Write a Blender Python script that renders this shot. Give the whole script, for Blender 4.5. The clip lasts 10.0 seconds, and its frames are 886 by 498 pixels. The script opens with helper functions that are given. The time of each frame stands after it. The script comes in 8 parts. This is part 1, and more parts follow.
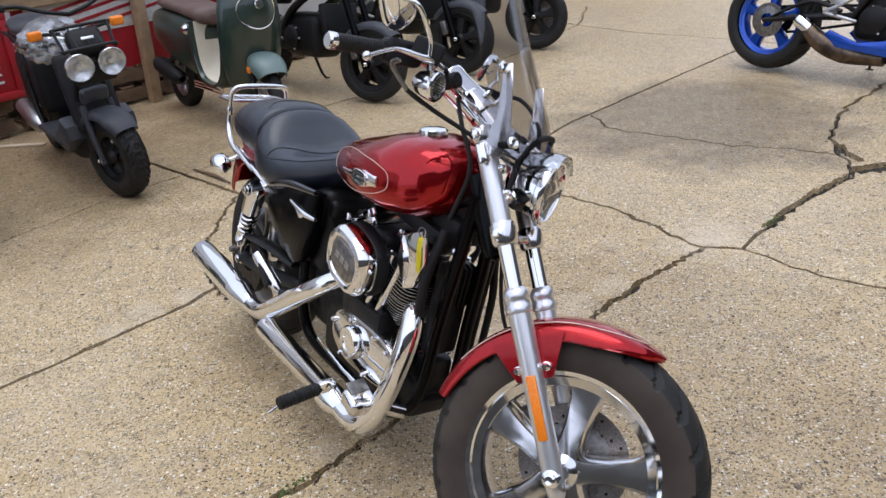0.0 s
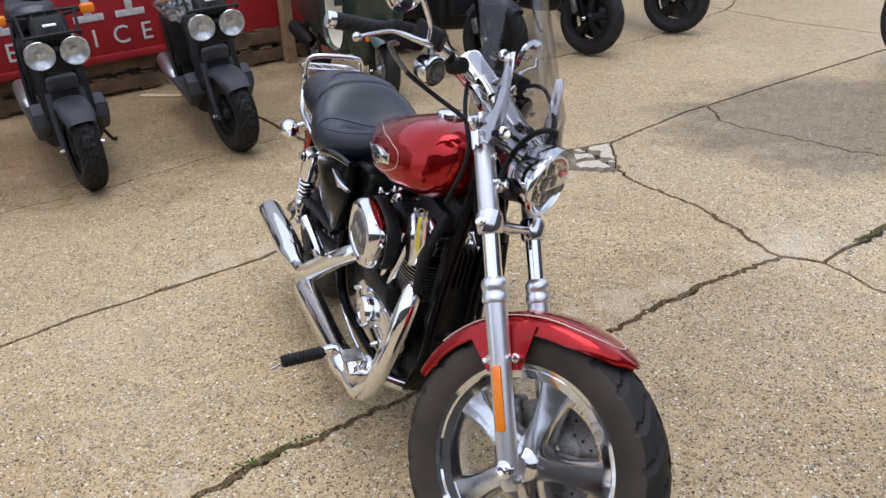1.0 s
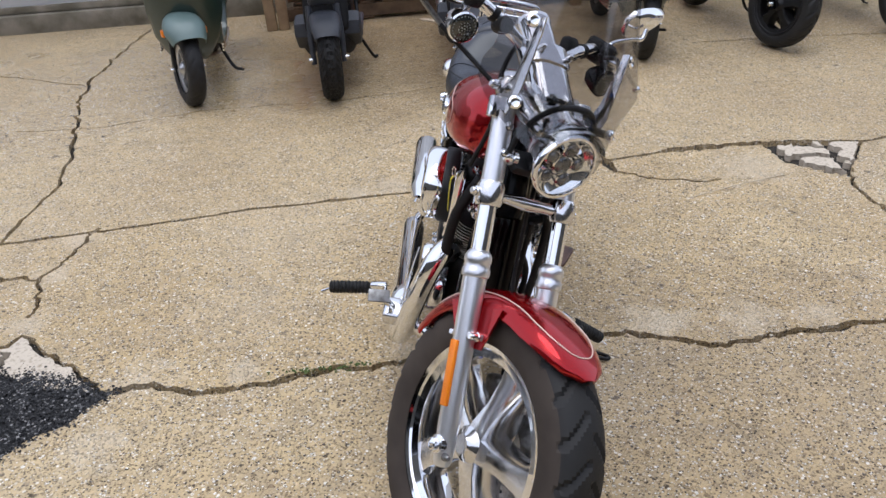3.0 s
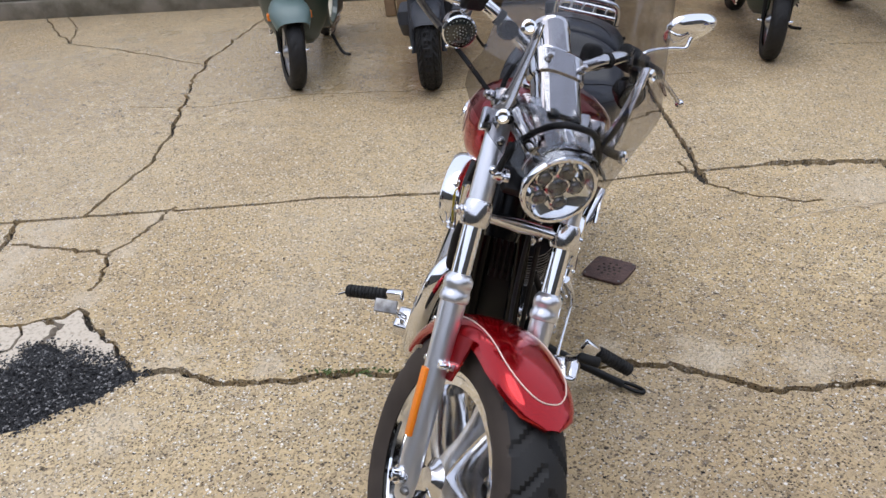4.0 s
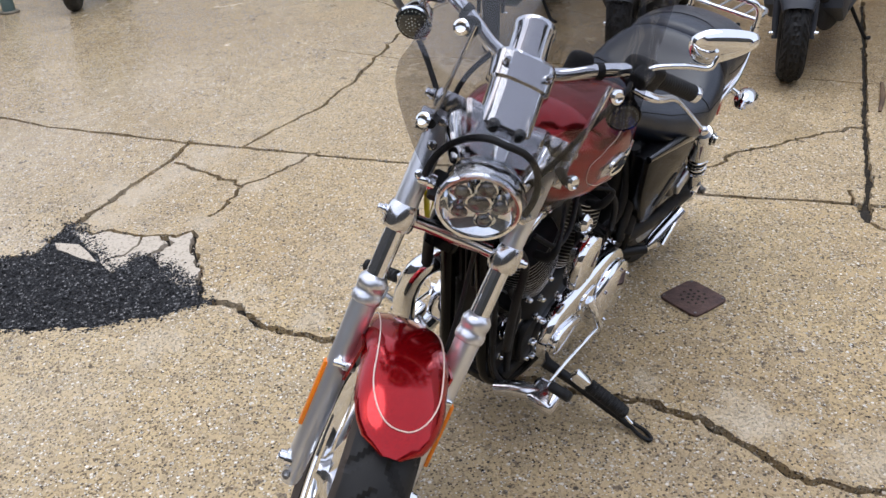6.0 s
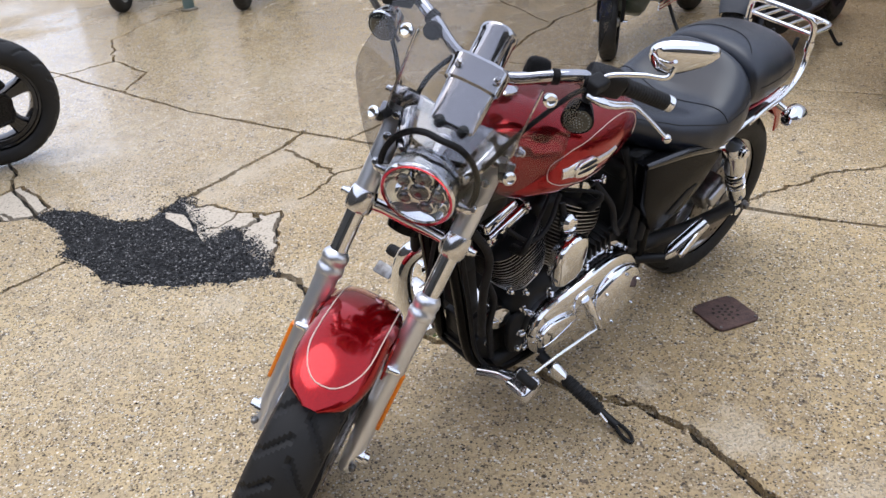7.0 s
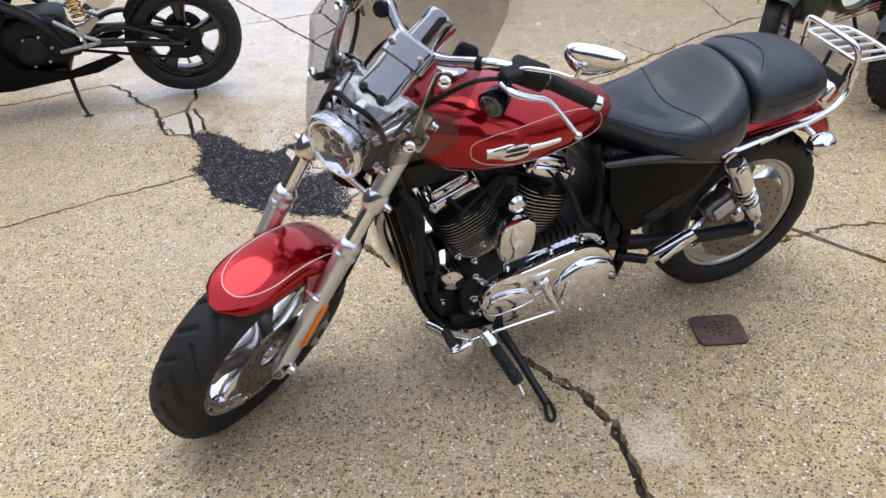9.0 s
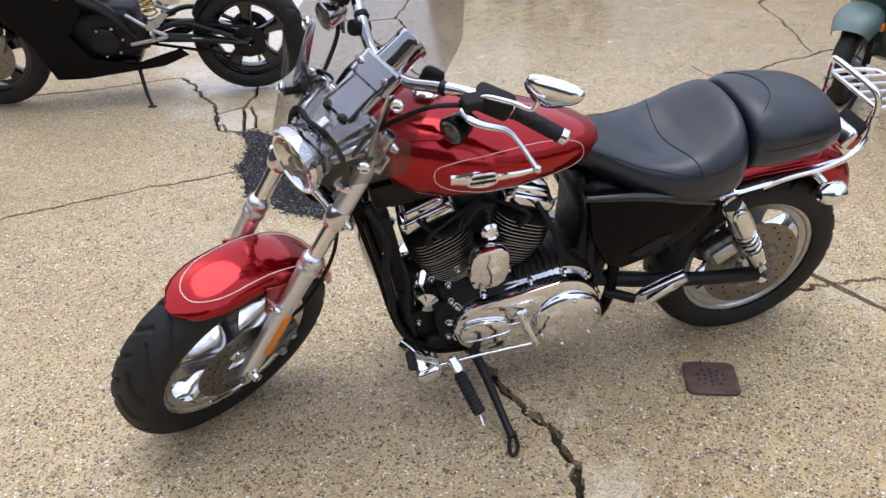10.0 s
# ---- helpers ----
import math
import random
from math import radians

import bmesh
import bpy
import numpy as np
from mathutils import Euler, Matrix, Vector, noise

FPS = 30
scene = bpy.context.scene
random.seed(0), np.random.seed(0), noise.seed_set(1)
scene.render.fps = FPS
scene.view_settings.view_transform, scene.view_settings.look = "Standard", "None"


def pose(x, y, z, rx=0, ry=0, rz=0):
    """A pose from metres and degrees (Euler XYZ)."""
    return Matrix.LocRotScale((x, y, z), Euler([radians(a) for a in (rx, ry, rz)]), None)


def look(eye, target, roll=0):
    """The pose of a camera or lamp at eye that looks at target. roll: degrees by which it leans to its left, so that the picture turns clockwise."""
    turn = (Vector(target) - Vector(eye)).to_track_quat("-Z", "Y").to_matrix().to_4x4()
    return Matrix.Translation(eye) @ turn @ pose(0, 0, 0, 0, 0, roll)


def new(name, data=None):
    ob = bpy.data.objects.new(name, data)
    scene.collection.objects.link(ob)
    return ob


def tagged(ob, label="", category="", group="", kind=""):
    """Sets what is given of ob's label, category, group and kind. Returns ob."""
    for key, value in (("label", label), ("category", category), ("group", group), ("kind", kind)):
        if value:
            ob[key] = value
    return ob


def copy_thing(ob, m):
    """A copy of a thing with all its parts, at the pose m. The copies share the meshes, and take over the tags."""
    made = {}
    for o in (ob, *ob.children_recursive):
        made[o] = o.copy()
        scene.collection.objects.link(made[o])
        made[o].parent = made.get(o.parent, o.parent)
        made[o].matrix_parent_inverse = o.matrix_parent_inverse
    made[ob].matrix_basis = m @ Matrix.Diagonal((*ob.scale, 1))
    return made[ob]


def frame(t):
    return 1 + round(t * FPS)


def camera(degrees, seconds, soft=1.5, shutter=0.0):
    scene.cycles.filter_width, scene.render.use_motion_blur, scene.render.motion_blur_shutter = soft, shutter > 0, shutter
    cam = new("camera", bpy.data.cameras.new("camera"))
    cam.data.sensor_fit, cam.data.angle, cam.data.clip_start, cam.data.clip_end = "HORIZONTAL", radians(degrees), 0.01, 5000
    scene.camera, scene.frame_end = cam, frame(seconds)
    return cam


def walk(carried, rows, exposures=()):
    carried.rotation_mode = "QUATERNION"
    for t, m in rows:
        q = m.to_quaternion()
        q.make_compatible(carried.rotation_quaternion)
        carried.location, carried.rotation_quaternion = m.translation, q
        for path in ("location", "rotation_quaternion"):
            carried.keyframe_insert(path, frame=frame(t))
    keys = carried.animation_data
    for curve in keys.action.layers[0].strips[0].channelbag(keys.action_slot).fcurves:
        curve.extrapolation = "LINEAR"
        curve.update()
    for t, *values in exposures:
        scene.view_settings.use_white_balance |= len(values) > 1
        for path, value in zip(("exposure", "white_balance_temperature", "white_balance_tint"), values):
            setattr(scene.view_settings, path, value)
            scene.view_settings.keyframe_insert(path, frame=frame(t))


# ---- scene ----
cam = camera(55.5, 10.0)
PATH = [
    (0, (0.039, -0.033, 1.488), (0.023, 1.781, 0.646), -5.0),
    (0.5, (0.223, -0.022, 1.492), (0.052, 1.783, 0.647), -4.4),
    (1, (0.403, -0.02, 1.492), (0.021, 1.739, 0.619), -4.2),
    (1.5, (0.609, 0.007, 1.481), (0.022, 1.687, 0.568), -4.2),
    (2, (0.751, 0.125, 1.457), (0.007, 1.731, 0.525), -3.8),
    (2.5, (0.879, 0.2, 1.474), (-0.019, 1.722, 0.539), -3.0),
    (2.7, (0.933, 0.239, 1.473), (-0.03, 1.718, 0.533), -2.9),
    (3.8, (1.169, 0.524, 1.463), (-0.102, 1.728, 0.499), -3.8),
    (4, (1.173, 0.612, 1.46), (-0.137, 1.777, 0.496), -4.0),
    (4.5, (1.232, 0.779, 1.473), (-0.211, 1.778, 0.513), -4.4),
    (5, (1.374, 0.927, 1.474), (-0.173, 1.74, 0.502), -4.3),
    (5.5, (1.416, 1.05, 1.461), (-0.165, 1.747, 0.453), -4.3),
    (5.7, (1.411, 1.111, 1.459), (-0.177, 1.779, 0.443), -3.9),
    (6.8, (1.638, 1.508, 1.461), (-0.088, 1.785, 0.491), -5.3),
    (7, (1.689, 1.585, 1.463), (-0.049, 1.782, 0.493), -5.7),
    (7.5, (1.739, 1.759, 1.457), (-0.014, 1.84, 0.5), -5.9),
    (8, (1.783, 1.94, 1.47), (0.028, 1.903, 0.512), -4.8),
    (8.5, (1.85, 2.118, 1.472), (0.117, 1.87, 0.504), -4.2),
    (9, (1.886, 2.278, 1.476), (0.178, 1.912, 0.502), -3.9),
    (9.5, (1.819, 2.419, 1.465), (0.126, 1.968, 0.5), -3.1),
    (10, (1.767, 2.569, 1.488), (0.11, 1.981, 0.535), -2.6),
]
walk(cam, [(t, look(eye, target, roll)) for t, eye, target, roll in PATH], [(0, 0.80), (4.5, 0.775), (7, 0.89), (10, 0.95)])

# ---- light: an overcast day ----
world = bpy.data.worlds.new("overcast_sky")
scene.world = world
world.use_nodes = True
wn, wl = world.node_tree.nodes, world.node_tree.links
sky = wn.new("ShaderNodeTexSky")
sky.sky_type, sky.sun_disc = "NISHITA", False
sky.sun_elevation, sky.sun_rotation = radians(66), radians(200)
sky.dust_density, sky.ozone_density = 3.0, 1.2
grey = wn.new("ShaderNodeHueSaturation")
grey.inputs["Saturation"].default_value = 0.92
wl.new(sky.outputs[0], grey.inputs["Color"])
cloud = wn.new("ShaderNodeMix")      # an even layer of cloud over the sky
cloud.data_type = "RGBA"
cloud.inputs[0].default_value = 0.78
cloud.inputs[7].default_value = (4.15, 4.48, 5.60, 1)
wl.new(grey.outputs[0], cloud.inputs[6])
wl.new(cloud.outputs[2], wn["Background"].inputs[0])
wn["Background"].inputs[1].default_value = 0.15
lamp = bpy.data.lights.new("sun", "SUN")
lamp.energy, lamp.angle, lamp.color = 0.6, radians(40), (0.95, 0.98, 1.0)
sun = new("sun", lamp)
sun.matrix_world = look((0, 0, 20), (-0.5, -2.0, 0))


# ---- materials ----
def mat(name, base, rough=0.5, metal=0.0, second=None, scale=20.0, bump=0.0, bump_scale=200.0, coat=0.0, rough_var=0.0, spread=(0.35, 0.65), detail=4.0, random_tint=0.0, **more):
    """A procedural surface: two base colours mixed by noise, uneven gloss and fine relief, all at real-world size."""
    m = bpy.data.materials.new(name)
    m.use_nodes = True
    n, l = m.node_tree.nodes, m.node_tree.links
    b = n["Principled BSDF"]
    b.inputs["Base Color"].default_value = (*base, 1)
    b.inputs["Roughness"].default_value = rough
    b.inputs["Metallic"].default_value = metal
    b.inputs["Coat Weight"].default_value = coat
    b.inputs["Coat Roughness"].default_value = 0.04
    for key, value in more.items():
        b.inputs[key.replace("_", " ")].default_value = value
    tc = n.new("ShaderNodeTexCoord")
    if second or rough_var:
        t = n.new("ShaderNodeTexNoise")
        t.inputs["Scale"].default_value, t.inputs["Detail"].default_value = scale, detail
        l.new(tc.outputs["Object"], t.inputs["Vector"])
        r = n.new("ShaderNodeMapRange")
        r.inputs[1].default_value, r.inputs[2].default_value = spread
        l.new(t.outputs["Fac"], r.inputs[0])
        if second:
            x = n.new("ShaderNodeMix")
            x.data_type = "RGBA"
            x.inputs[6].default_value, x.inputs[7].default_value = (*base, 1), (*second, 1)
            l.new(r.outputs[0], x.inputs[0])
            l.new(x.outputs[2], b.inputs["Base Color"])
        if rough_var:
            rr = n.new("ShaderNodeMapRange")
            rr.inputs[3].default_value, rr.inputs[4].default_value = rough, rough + rough_var
            l.new(r.outputs[0], rr.inputs[0])
            l.new(rr.outputs[0], b.inputs["Roughness"])
    if bump:
        t2 = n.new("ShaderNodeTexNoise")
        t2.inputs["Scale"].default_value, t2.inputs["Detail"].default_value = bump_scale, 3.0
        l.new(tc.outputs["Object"], t2.inputs["Vector"])
        bp = n.new("ShaderNodeBump")
        bp.inputs["Strength"].default_value, bp.inputs["Distance"].default_value = 1.0, bump
        l.new(t2.outputs["Fac"], bp.inputs["Height"])
        l.new(bp.outputs[0], b.inputs["Normal"])
    return m


def concrete_material():
    """Weathered exposed-aggregate concrete: sand-coloured paste, pale and dark pebbles, broad damp stains."""
    m = bpy.data.materials.new("aggregate_concrete")
    m.use_nodes = True
    n, l = m.node_tree.nodes, m.node_tree.links
    b = n["Principled BSDF"]
    geo = n.new("ShaderNodeNewGeometry")
    info = n.new("ShaderNodeObjectInfo")

    def noise_tex(scale, detail, rough=0.6):
        t = n.new("ShaderNodeTexNoise")
        t.inputs["Scale"].default_value, t.inputs["Detail"].default_value, t.inputs["Roughness"].default_value = scale, detail, rough
        l.new(geo.outputs["Position"], t.inputs["Vector"])
        return t.outputs["Fac"]

    def ramp(socket, a, z, lo=0.0, hi=1.0):
        r = n.new("ShaderNodeMapRange")
        for k, v in zip((1, 2, 3, 4), (a, z, lo, hi)):
            r.inputs[k].default_value = v
        l.new(socket, r.inputs[0])
        return r.outputs[0]

    def mix(fac, a, z, blend="MIX"):
        x = n.new("ShaderNodeMix")
        x.data_type, x.blend_type = "RGBA", blend
        for k, v in ((0, fac), (6, a), (7, z)):
            if isinstance(v, bpy.types.NodeSocket):
                l.new(v, x.inputs[k])
            else:
                x.inputs[k].default_value = v if k == 0 else (*v, 1)
        return x.outputs[2]

    paste = mix(ramp(noise_tex(0.9, 6), 0.35, 0.65), (0.552, 0.390, 0.190), (0.712, 0.532, 0.280))
    paste = mix(ramp(noise_tex(9, 8, 0.75), 0.47, 0.76), paste, (0.34, 0.26, 0.160))
    paste = mix(ramp(info.outputs["Random"], 0, 1, 0.0, 0.22), paste, (0.58, 0.50, 0.37))
    # pebbles of two sizes, each with a tone of its own
    heights = []
    for scale, keep, width in ((46, 0.22, 0.36), (88, 0.58, 0.48), (160, 0.72, 0.52)):
        v = n.new("ShaderNodeTexVoronoi")
        v.inputs["Scale"].default_value = scale
        l.new(geo.outputs["Position"], v.inputs["Vector"])
        split = n.new("ShaderNodeSeparateColor")
        l.new(v.outputs["Color"], split.inputs[0])
        tone = n.new("ShaderNodeValToRGB")
        e = tone.color_ramp.elements
        e[0].position, e[0].color = 0.0, (0.060, 0.046, 0.034, 1)
        e[1].position, e[1].color = 1.0, (0.95, 0.91, 0.83, 1)
        for p, c in ((0.09, (0.10, 0.072, 0.044, 1)), (0.21, (0.27, 0.192, 0.105, 1)), (0.50, (0.55, 0.41, 0.235, 1)), (0.76, (0.73, 0.58, 0.38, 1)), (0.87, (0.90, 0.83, 0.70, 1))):
            k = e.new(p)
            k.color = c
        l.new(split.outputs[0], tone.inputs[0])
        inside = ramp(v.outputs["Distance"], width, width - 0.16)
        shown = n.new("ShaderNodeMath")
        shown.operation = "MULTIPLY"
        l.new(inside, shown.inputs[0])
        l.new(ramp(split.outputs[1], keep, keep + 0.03, 1, 0), shown.inputs[1])
        paste = mix(shown.outputs[0], paste, tone.outputs[0])
        heights.append(shown.outputs[0])
    # damp and dirty stains, pale scuffs
    paste = mix(ramp(noise_tex(0.42, 5), 0.54, 0.74, 0, 0.40), paste, (0.62, 0.60, 0.58), "MULTIPLY")
    paste = mix(ramp(noise_tex(2.6, 9, 0.7), 0.57, 0.74, 0, 0.5), paste, (0.60, 0.56, 0.52), "MULTIPLY")
    paste = mix(ramp(noise_tex(60, 2), 0.72, 0.78, 0, 0.7), paste, (0.10, 0.08, 0.06))
    pits = n.new("ShaderNodeMath")
    pits.operation = "MULTIPLY"
    l.new(ramp(noise_tex(24, 3, 0.6), 0.625, 0.665, 0, 0.85), pits.inputs[0])
    l.new(ramp(noise_tex(0.7, 3), 0.40, 0.58), pits.inputs[1])
    paste = mix(pits.outputs[0], paste, (0.12, 0.09, 0.065))
    # a damp grey patch and two broad darker ones, with soft uneven rims
    for cx, cy, rad, tint, power in ((1.55, 4.65, 0.95, (0.46, 0.46, 0.48), 0.85), (0.55, 2.15, 0.95, (0.72, 0.70, 0.69), 0.60), (-2.4, 4.6, 1.5, (0.60, 0.56, 0.50), 0.7)):
        off = n.new("ShaderNodeVectorMath")
        off.operation = "DISTANCE"
        l.new(geo.outputs["Position"], off.inputs[0])
        off.inputs[1].default_value = (cx, cy, 0)
        wob = n.new("ShaderNodeMath")
        wob.operation = "ADD"
        l.new(off.outputs["Value"], wob.inputs[0])
        l.new(ramp(noise_tex(2.2, 6), 0.2, 0.8, -0.5 * rad, 0.5 * rad), wob.inputs[1])
        paste = mix(ramp(wob.outputs[0], rad * 1.05, rad * 0.6, 0, power), paste, tint, "MULTIPLY")
    # pale crack edges; broad spots paint brighter ground, at far left the wet sheen
    for cx, cy, rad in ((0.27, 2.47, 0.09), (0.46, 2.60, 0.10), (1.02, 3.03, 0.14), (0.62, 2.74, 0.08), (-0.02, 2.28, 0.05), (-0.36, 1.90, 0.06), (0.1, 3.78, 0.2), (-0.85, 3.05, 0.12), (-0.7, 1.56, 0.07), (-1.0, 2.92, 0.08), (-1.72, 1.02, 0.13), (-1.88, 1.16, 0.12), (-2.02, 1.30, 0.12), (-2.14, 1.46, 0.13), (-1.90, 1.80, 0.09), (-1.73, 1.58, 0.09), (-1.50, 1.36, 0.08), (-0.92, 1.37, 0.10), (-1.16, 2.83, 0.09), (-1.24, 2.70, 0.08), (0.20, 2.43, 0.10), (-0.78, 1.10, 0.10), (-2.75, 0.75, 0.42), (-3.25, 1.25, 0.45), (-2.45, 0.42, 0.30), (-1.25, 2.25, 0.42), (-0.95, 1.80, 0.28), (-0.62, 0.75, 0.30), (-1.95, 1.05, 0.16), (1.12, 3.10, 0.16)):
        off = n.new("ShaderNodeVectorMath")
        off.operation = "DISTANCE"
        l.new(geo.outputs["Position"], off.inputs[0])
        off.inputs[1].default_value = (cx, cy, 0)
        wob = n.new("ShaderNodeMath")
        wob.operation = "ADD"
        l.new(off.outputs["Value"], wob.inputs[0])
        l.new(ramp(noise_tex(14, 6), 0.2, 0.8, -0.9 * rad, 0.9 * rad), wob.inputs[1])
        paste = mix(ramp(wob.outputs[0], rad * 1.1, rad * 0.3, 0, 0.50 if rad < 0.25 else 0.22), paste, (0.72, 0.60, 0.43))
    l.new(paste, b.inputs["Base Color"])
    # gloss: duller where dry, shiny where rain still lies
    gloss = ramp(noise_tex(0.35, 5), 0.38, 0.66, 0.58, 0.30)
    for cx, cy, rad in ((-4.2, 0.4, 2.7), (-3.4, 3.4, 1.3)):
        off = n.new("ShaderNodeVectorMath")
        off.operation = "DISTANCE"
        l.new(geo.outputs["Position"], off.inputs[0])
        off.inputs[1].default_value = (cx, cy, 0)
        wob = n.new("ShaderNodeMath")
        wob.operation = "ADD"
        l.new(off.outputs["Value"], wob.inputs[0])
        l.new(ramp(noise_tex(1.6, 6), 0.2, 0.8, -0.6 * rad, 0.6 * rad), wob.inputs[1])
        wet = n.new("ShaderNodeMix")
        l.new(ramp(wob.outputs[0], rad, rad * 0.55, 0, 0.85), wet.inputs[0])
        l.new(gloss, wet.inputs[2])
        wet.inputs[3].default_value = 0.16
        gloss = wet.outputs[0]
    l.new(gloss, b.inputs["Roughness"])
    l.new(ramp(gloss, 0.45, 0.16, 0, 0.9), b.inputs["Coat Weight"])     # a film of rain water
    b.inputs["Coat Roughness"].default_value = 0.10
    add = n.new("ShaderNodeMath")
    add.operation = "ADD"
    l.new(heights[0], add.inputs[0])
    l.new(heights[2], add.inputs[1])
    add2 = n.new("ShaderNodeMath")
    add2.operation = "ADD"
    l.new(add.outputs[0], add2.inputs[0])
    l.new(noise_tex(140, 6), add2.inputs[1])
    bp = n.new("ShaderNodeBump")
    bp.inputs["Distance"].default_value = 0.0042
    l.new(ramp(gloss, 0.45, 0.16, 1.0, 0.35), bp.inputs["Strength"])
    l.new(add2.outputs[0], bp.inputs["Height"])
    l.new(bp.outputs[0], b.inputs["Normal"])
    return m


CONCRETE = concrete_material()
SOIL = mat("crack_dirt", (0.012, 0.010, 0.008), 0.9, second=(0.050, 0.040, 0.028), scale=60, bump=0.004, bump_scale=150)
RUBBLE = mat("broken_concrete", (0.60, 0.52, 0.41), 0.85, second=(0.33, 0.26, 0.18), scale=70, bump=0.003, bump_scale=90, spread=(0.50, 0.74), detail=5.0)
ASPHALT = mat("loose_asphalt", (0.003, 0.003, 0.004), 0.5, second=(0.045, 0.044, 0.044), scale=140, bump=0.006, bump_scale=120, rough_var=0.35, spread=(0.45, 0.75))
CRUMB = mat("asphalt_crumb", (0.004, 0.004, 0.005), 0.34, rough_var=0.3, scale=90, Specular_IOR_Level=0.35)
# a tone per crumb; the palest paint in glints that the even sky lacks
_n, _l = CRUMB.node_tree.nodes, CRUMB.node_tree.links
_g, _r = _n.new("ShaderNodeNewGeometry"), _n.new("ShaderNodeValToRGB")
for _p, _c in ((0.55, (0.012, 0.012, 0.013, 1)), (0.86, (0.05, 0.05, 0.05, 1))):
    _r.color_ramp.elements.new(_p).color = _c
_r.color_ramp.elements[0].color = (0.002, 0.002, 0.002, 1)
_r.color_ramp.elements[-1].color = (0.30, 0.29, 0.28, 1)
_l.new(_g.outputs["Random Per Island"], _r.inputs[0])
_l.new(_r.outputs[0], _n["Principled BSDF"].inputs["Base Color"])
CHROME = mat("chrome", (0.86, 0.87, 0.89), 0.035, 1.0, scale=6, rough_var=0.05)
POLISHED = mat("polished_aluminium", (0.78, 0.78, 0.79), 0.09, 1.0, second=(0.70, 0.70, 0.71), scale=30, rough_var=0.12)
SATIN = mat("satin_silver", (0.56, 0.57, 0.58), 0.32, 1.0, second=(0.50, 0.50, 0.51), scale=40, rough_var=0.1)
DISC = mat("brake_disc_steel", (0.30, 0.28, 0.26), 0.32, 1.0, second=(0.20, 0.17, 0.15), scale=240, rough_var=0.12)
FORKSILVER = mat("brushed_fork_silver", (0.78, 0.79, 0.81), 0.29, 0.85, second=(0.74, 0.75, 0.77), scale=5, detail=1.0)
STEEL = mat("dull_steel", (0.30, 0.30, 0.30), 0.4, 1.0, second=(0.19, 0.18, 0.17), scale=60, rough_var=0.2)
RED = mat("candy_red_paint", (0.43, 0.004, 0.008), 0.14, 0.72, second=(0.32, 0.0025, 0.006), scale=420, coat=0.45, detail=1.0)
REDFLAT = mat("weathered_red_paint", (0.42, 0.012, 0.02), 0.45, second=(0.32, 0.012, 0.02), scale=9, rough_var=0.2)
GLOSSBLACK = mat("gloss_black_paint", (0.003, 0.003, 0.0035), 0.13, coat=0.02, Specular_IOR_Level=0.10, scale=9, rough_var=0.1)
SATINBLACK = mat("satin_black_paint", (0.004, 0.004, 0.005), 0.42, second=(0.010, 0.010, 0.010), scale=50, rough_var=0.15, Specular_IOR_Level=0.35)
PLASTIC = mat("black_plastic", (0.007, 0.007, 0.008), 0.5, second=(0.012, 0.012, 0.013), scale=30, bump=0.0006, bump_scale=900, rough_var=0.15, Specular_IOR_Level=0.3)
GREYPLASTIC = mat("charcoal_plastic", (0.034, 0.038, 0.046), 0.42, second=(0.048, 0.052, 0.062), scale=20, bump=0.0004, bump_scale=800, rough_var=0.1, Specular_IOR_Level=0.4)
RUBBER = mat("tyre_rubber", (0.009, 0.009, 0.009), 0.55, second=(0.018, 0.0175, 0.017), scale=18, bump=0.0005, bump_scale=500, rough_var=0.15, Specular_IOR_Level=0.4)
DUSTY = mat("dusty_tyre_sidewall", (0.046, 0.037, 0.031), 0.78, second=(0.075, 0.061, 0.051), scale=8, bump=0.0004, bump_scale=400, rough_var=0.1, Specular_IOR_Level=0.2)
GRIP = mat("grip_rubber", (0.010, 0.010, 0.010), 0.6, second=(0.02, 0.02, 0.02), scale=60, bump=0.0008, bump_scale=600, Specular_IOR_Level=0.3)
LEATHER = mat("black_vinyl", (0.006, 0.010, 0.018), 0.29, second=(0.010, 0.015, 0.026), scale=7, bump=0.0003, bump_scale=1100, rough_var=0.06, Specular_IOR_Level=0.62, coat=0.18, Coat_Roughness=0.24)
THREAD = mat("seat_thread", (0.006, 0.006, 0.007), 0.7)
LIPBLACK = mat("deep_gloss_black", (0.004, 0.004, 0.005), 0.14, coat=0.5, Specular_IOR_Level=0.5, scale=9, rough_var=0.05)
CREAM = mat("cream_pinstripe", (0.74, 0.62, 0.52), 0.35, coat=0.6)
AMBER = mat("amber_reflector", (0.95, 0.27, 0.008), 0.30, second=(0.88, 0.21, 0.008), scale=300, detail=0.0, coat=0.3, bump=0.0006, bump_scale=700)
REDLENS = mat("red_lens", (0.42, 0.006, 0.008), 0.12, coat=1.0, scale=60, rough_var=0.1)
YELLOW = mat("yellow_tag_plastic", (0.72, 0.62, 0.01), 0.45, second=(0.62, 0.50, 0.01), scale=30)
HIVIS = mat("yellow_green_plastic", (0.52, 0.66, 0.03), 0.4, second=(0.44, 0.58, 0.03), scale=30)
LENSDARK = mat("dark_lens", (0.02, 0.025, 0.025), 0.1, coat=1.0, scale=40, rough_var=0.05)
PROJECTOR = mat("projector_glass", (0.22, 0.22, 0.23), 0.12, 0.6, second=(0.06, 0.06, 0.065), scale=60, coat=1.0, rough_var=0.05)
LED = mat("clear_led", (0.45, 0.47, 0.46), 0.2, 0.6, scale=40, rough_var=0.1)
WHITE = mat("white_lettering", (0.74, 0.73, 0.70), 0.5, second=(0.62, 0.60, 0.57), scale=40)
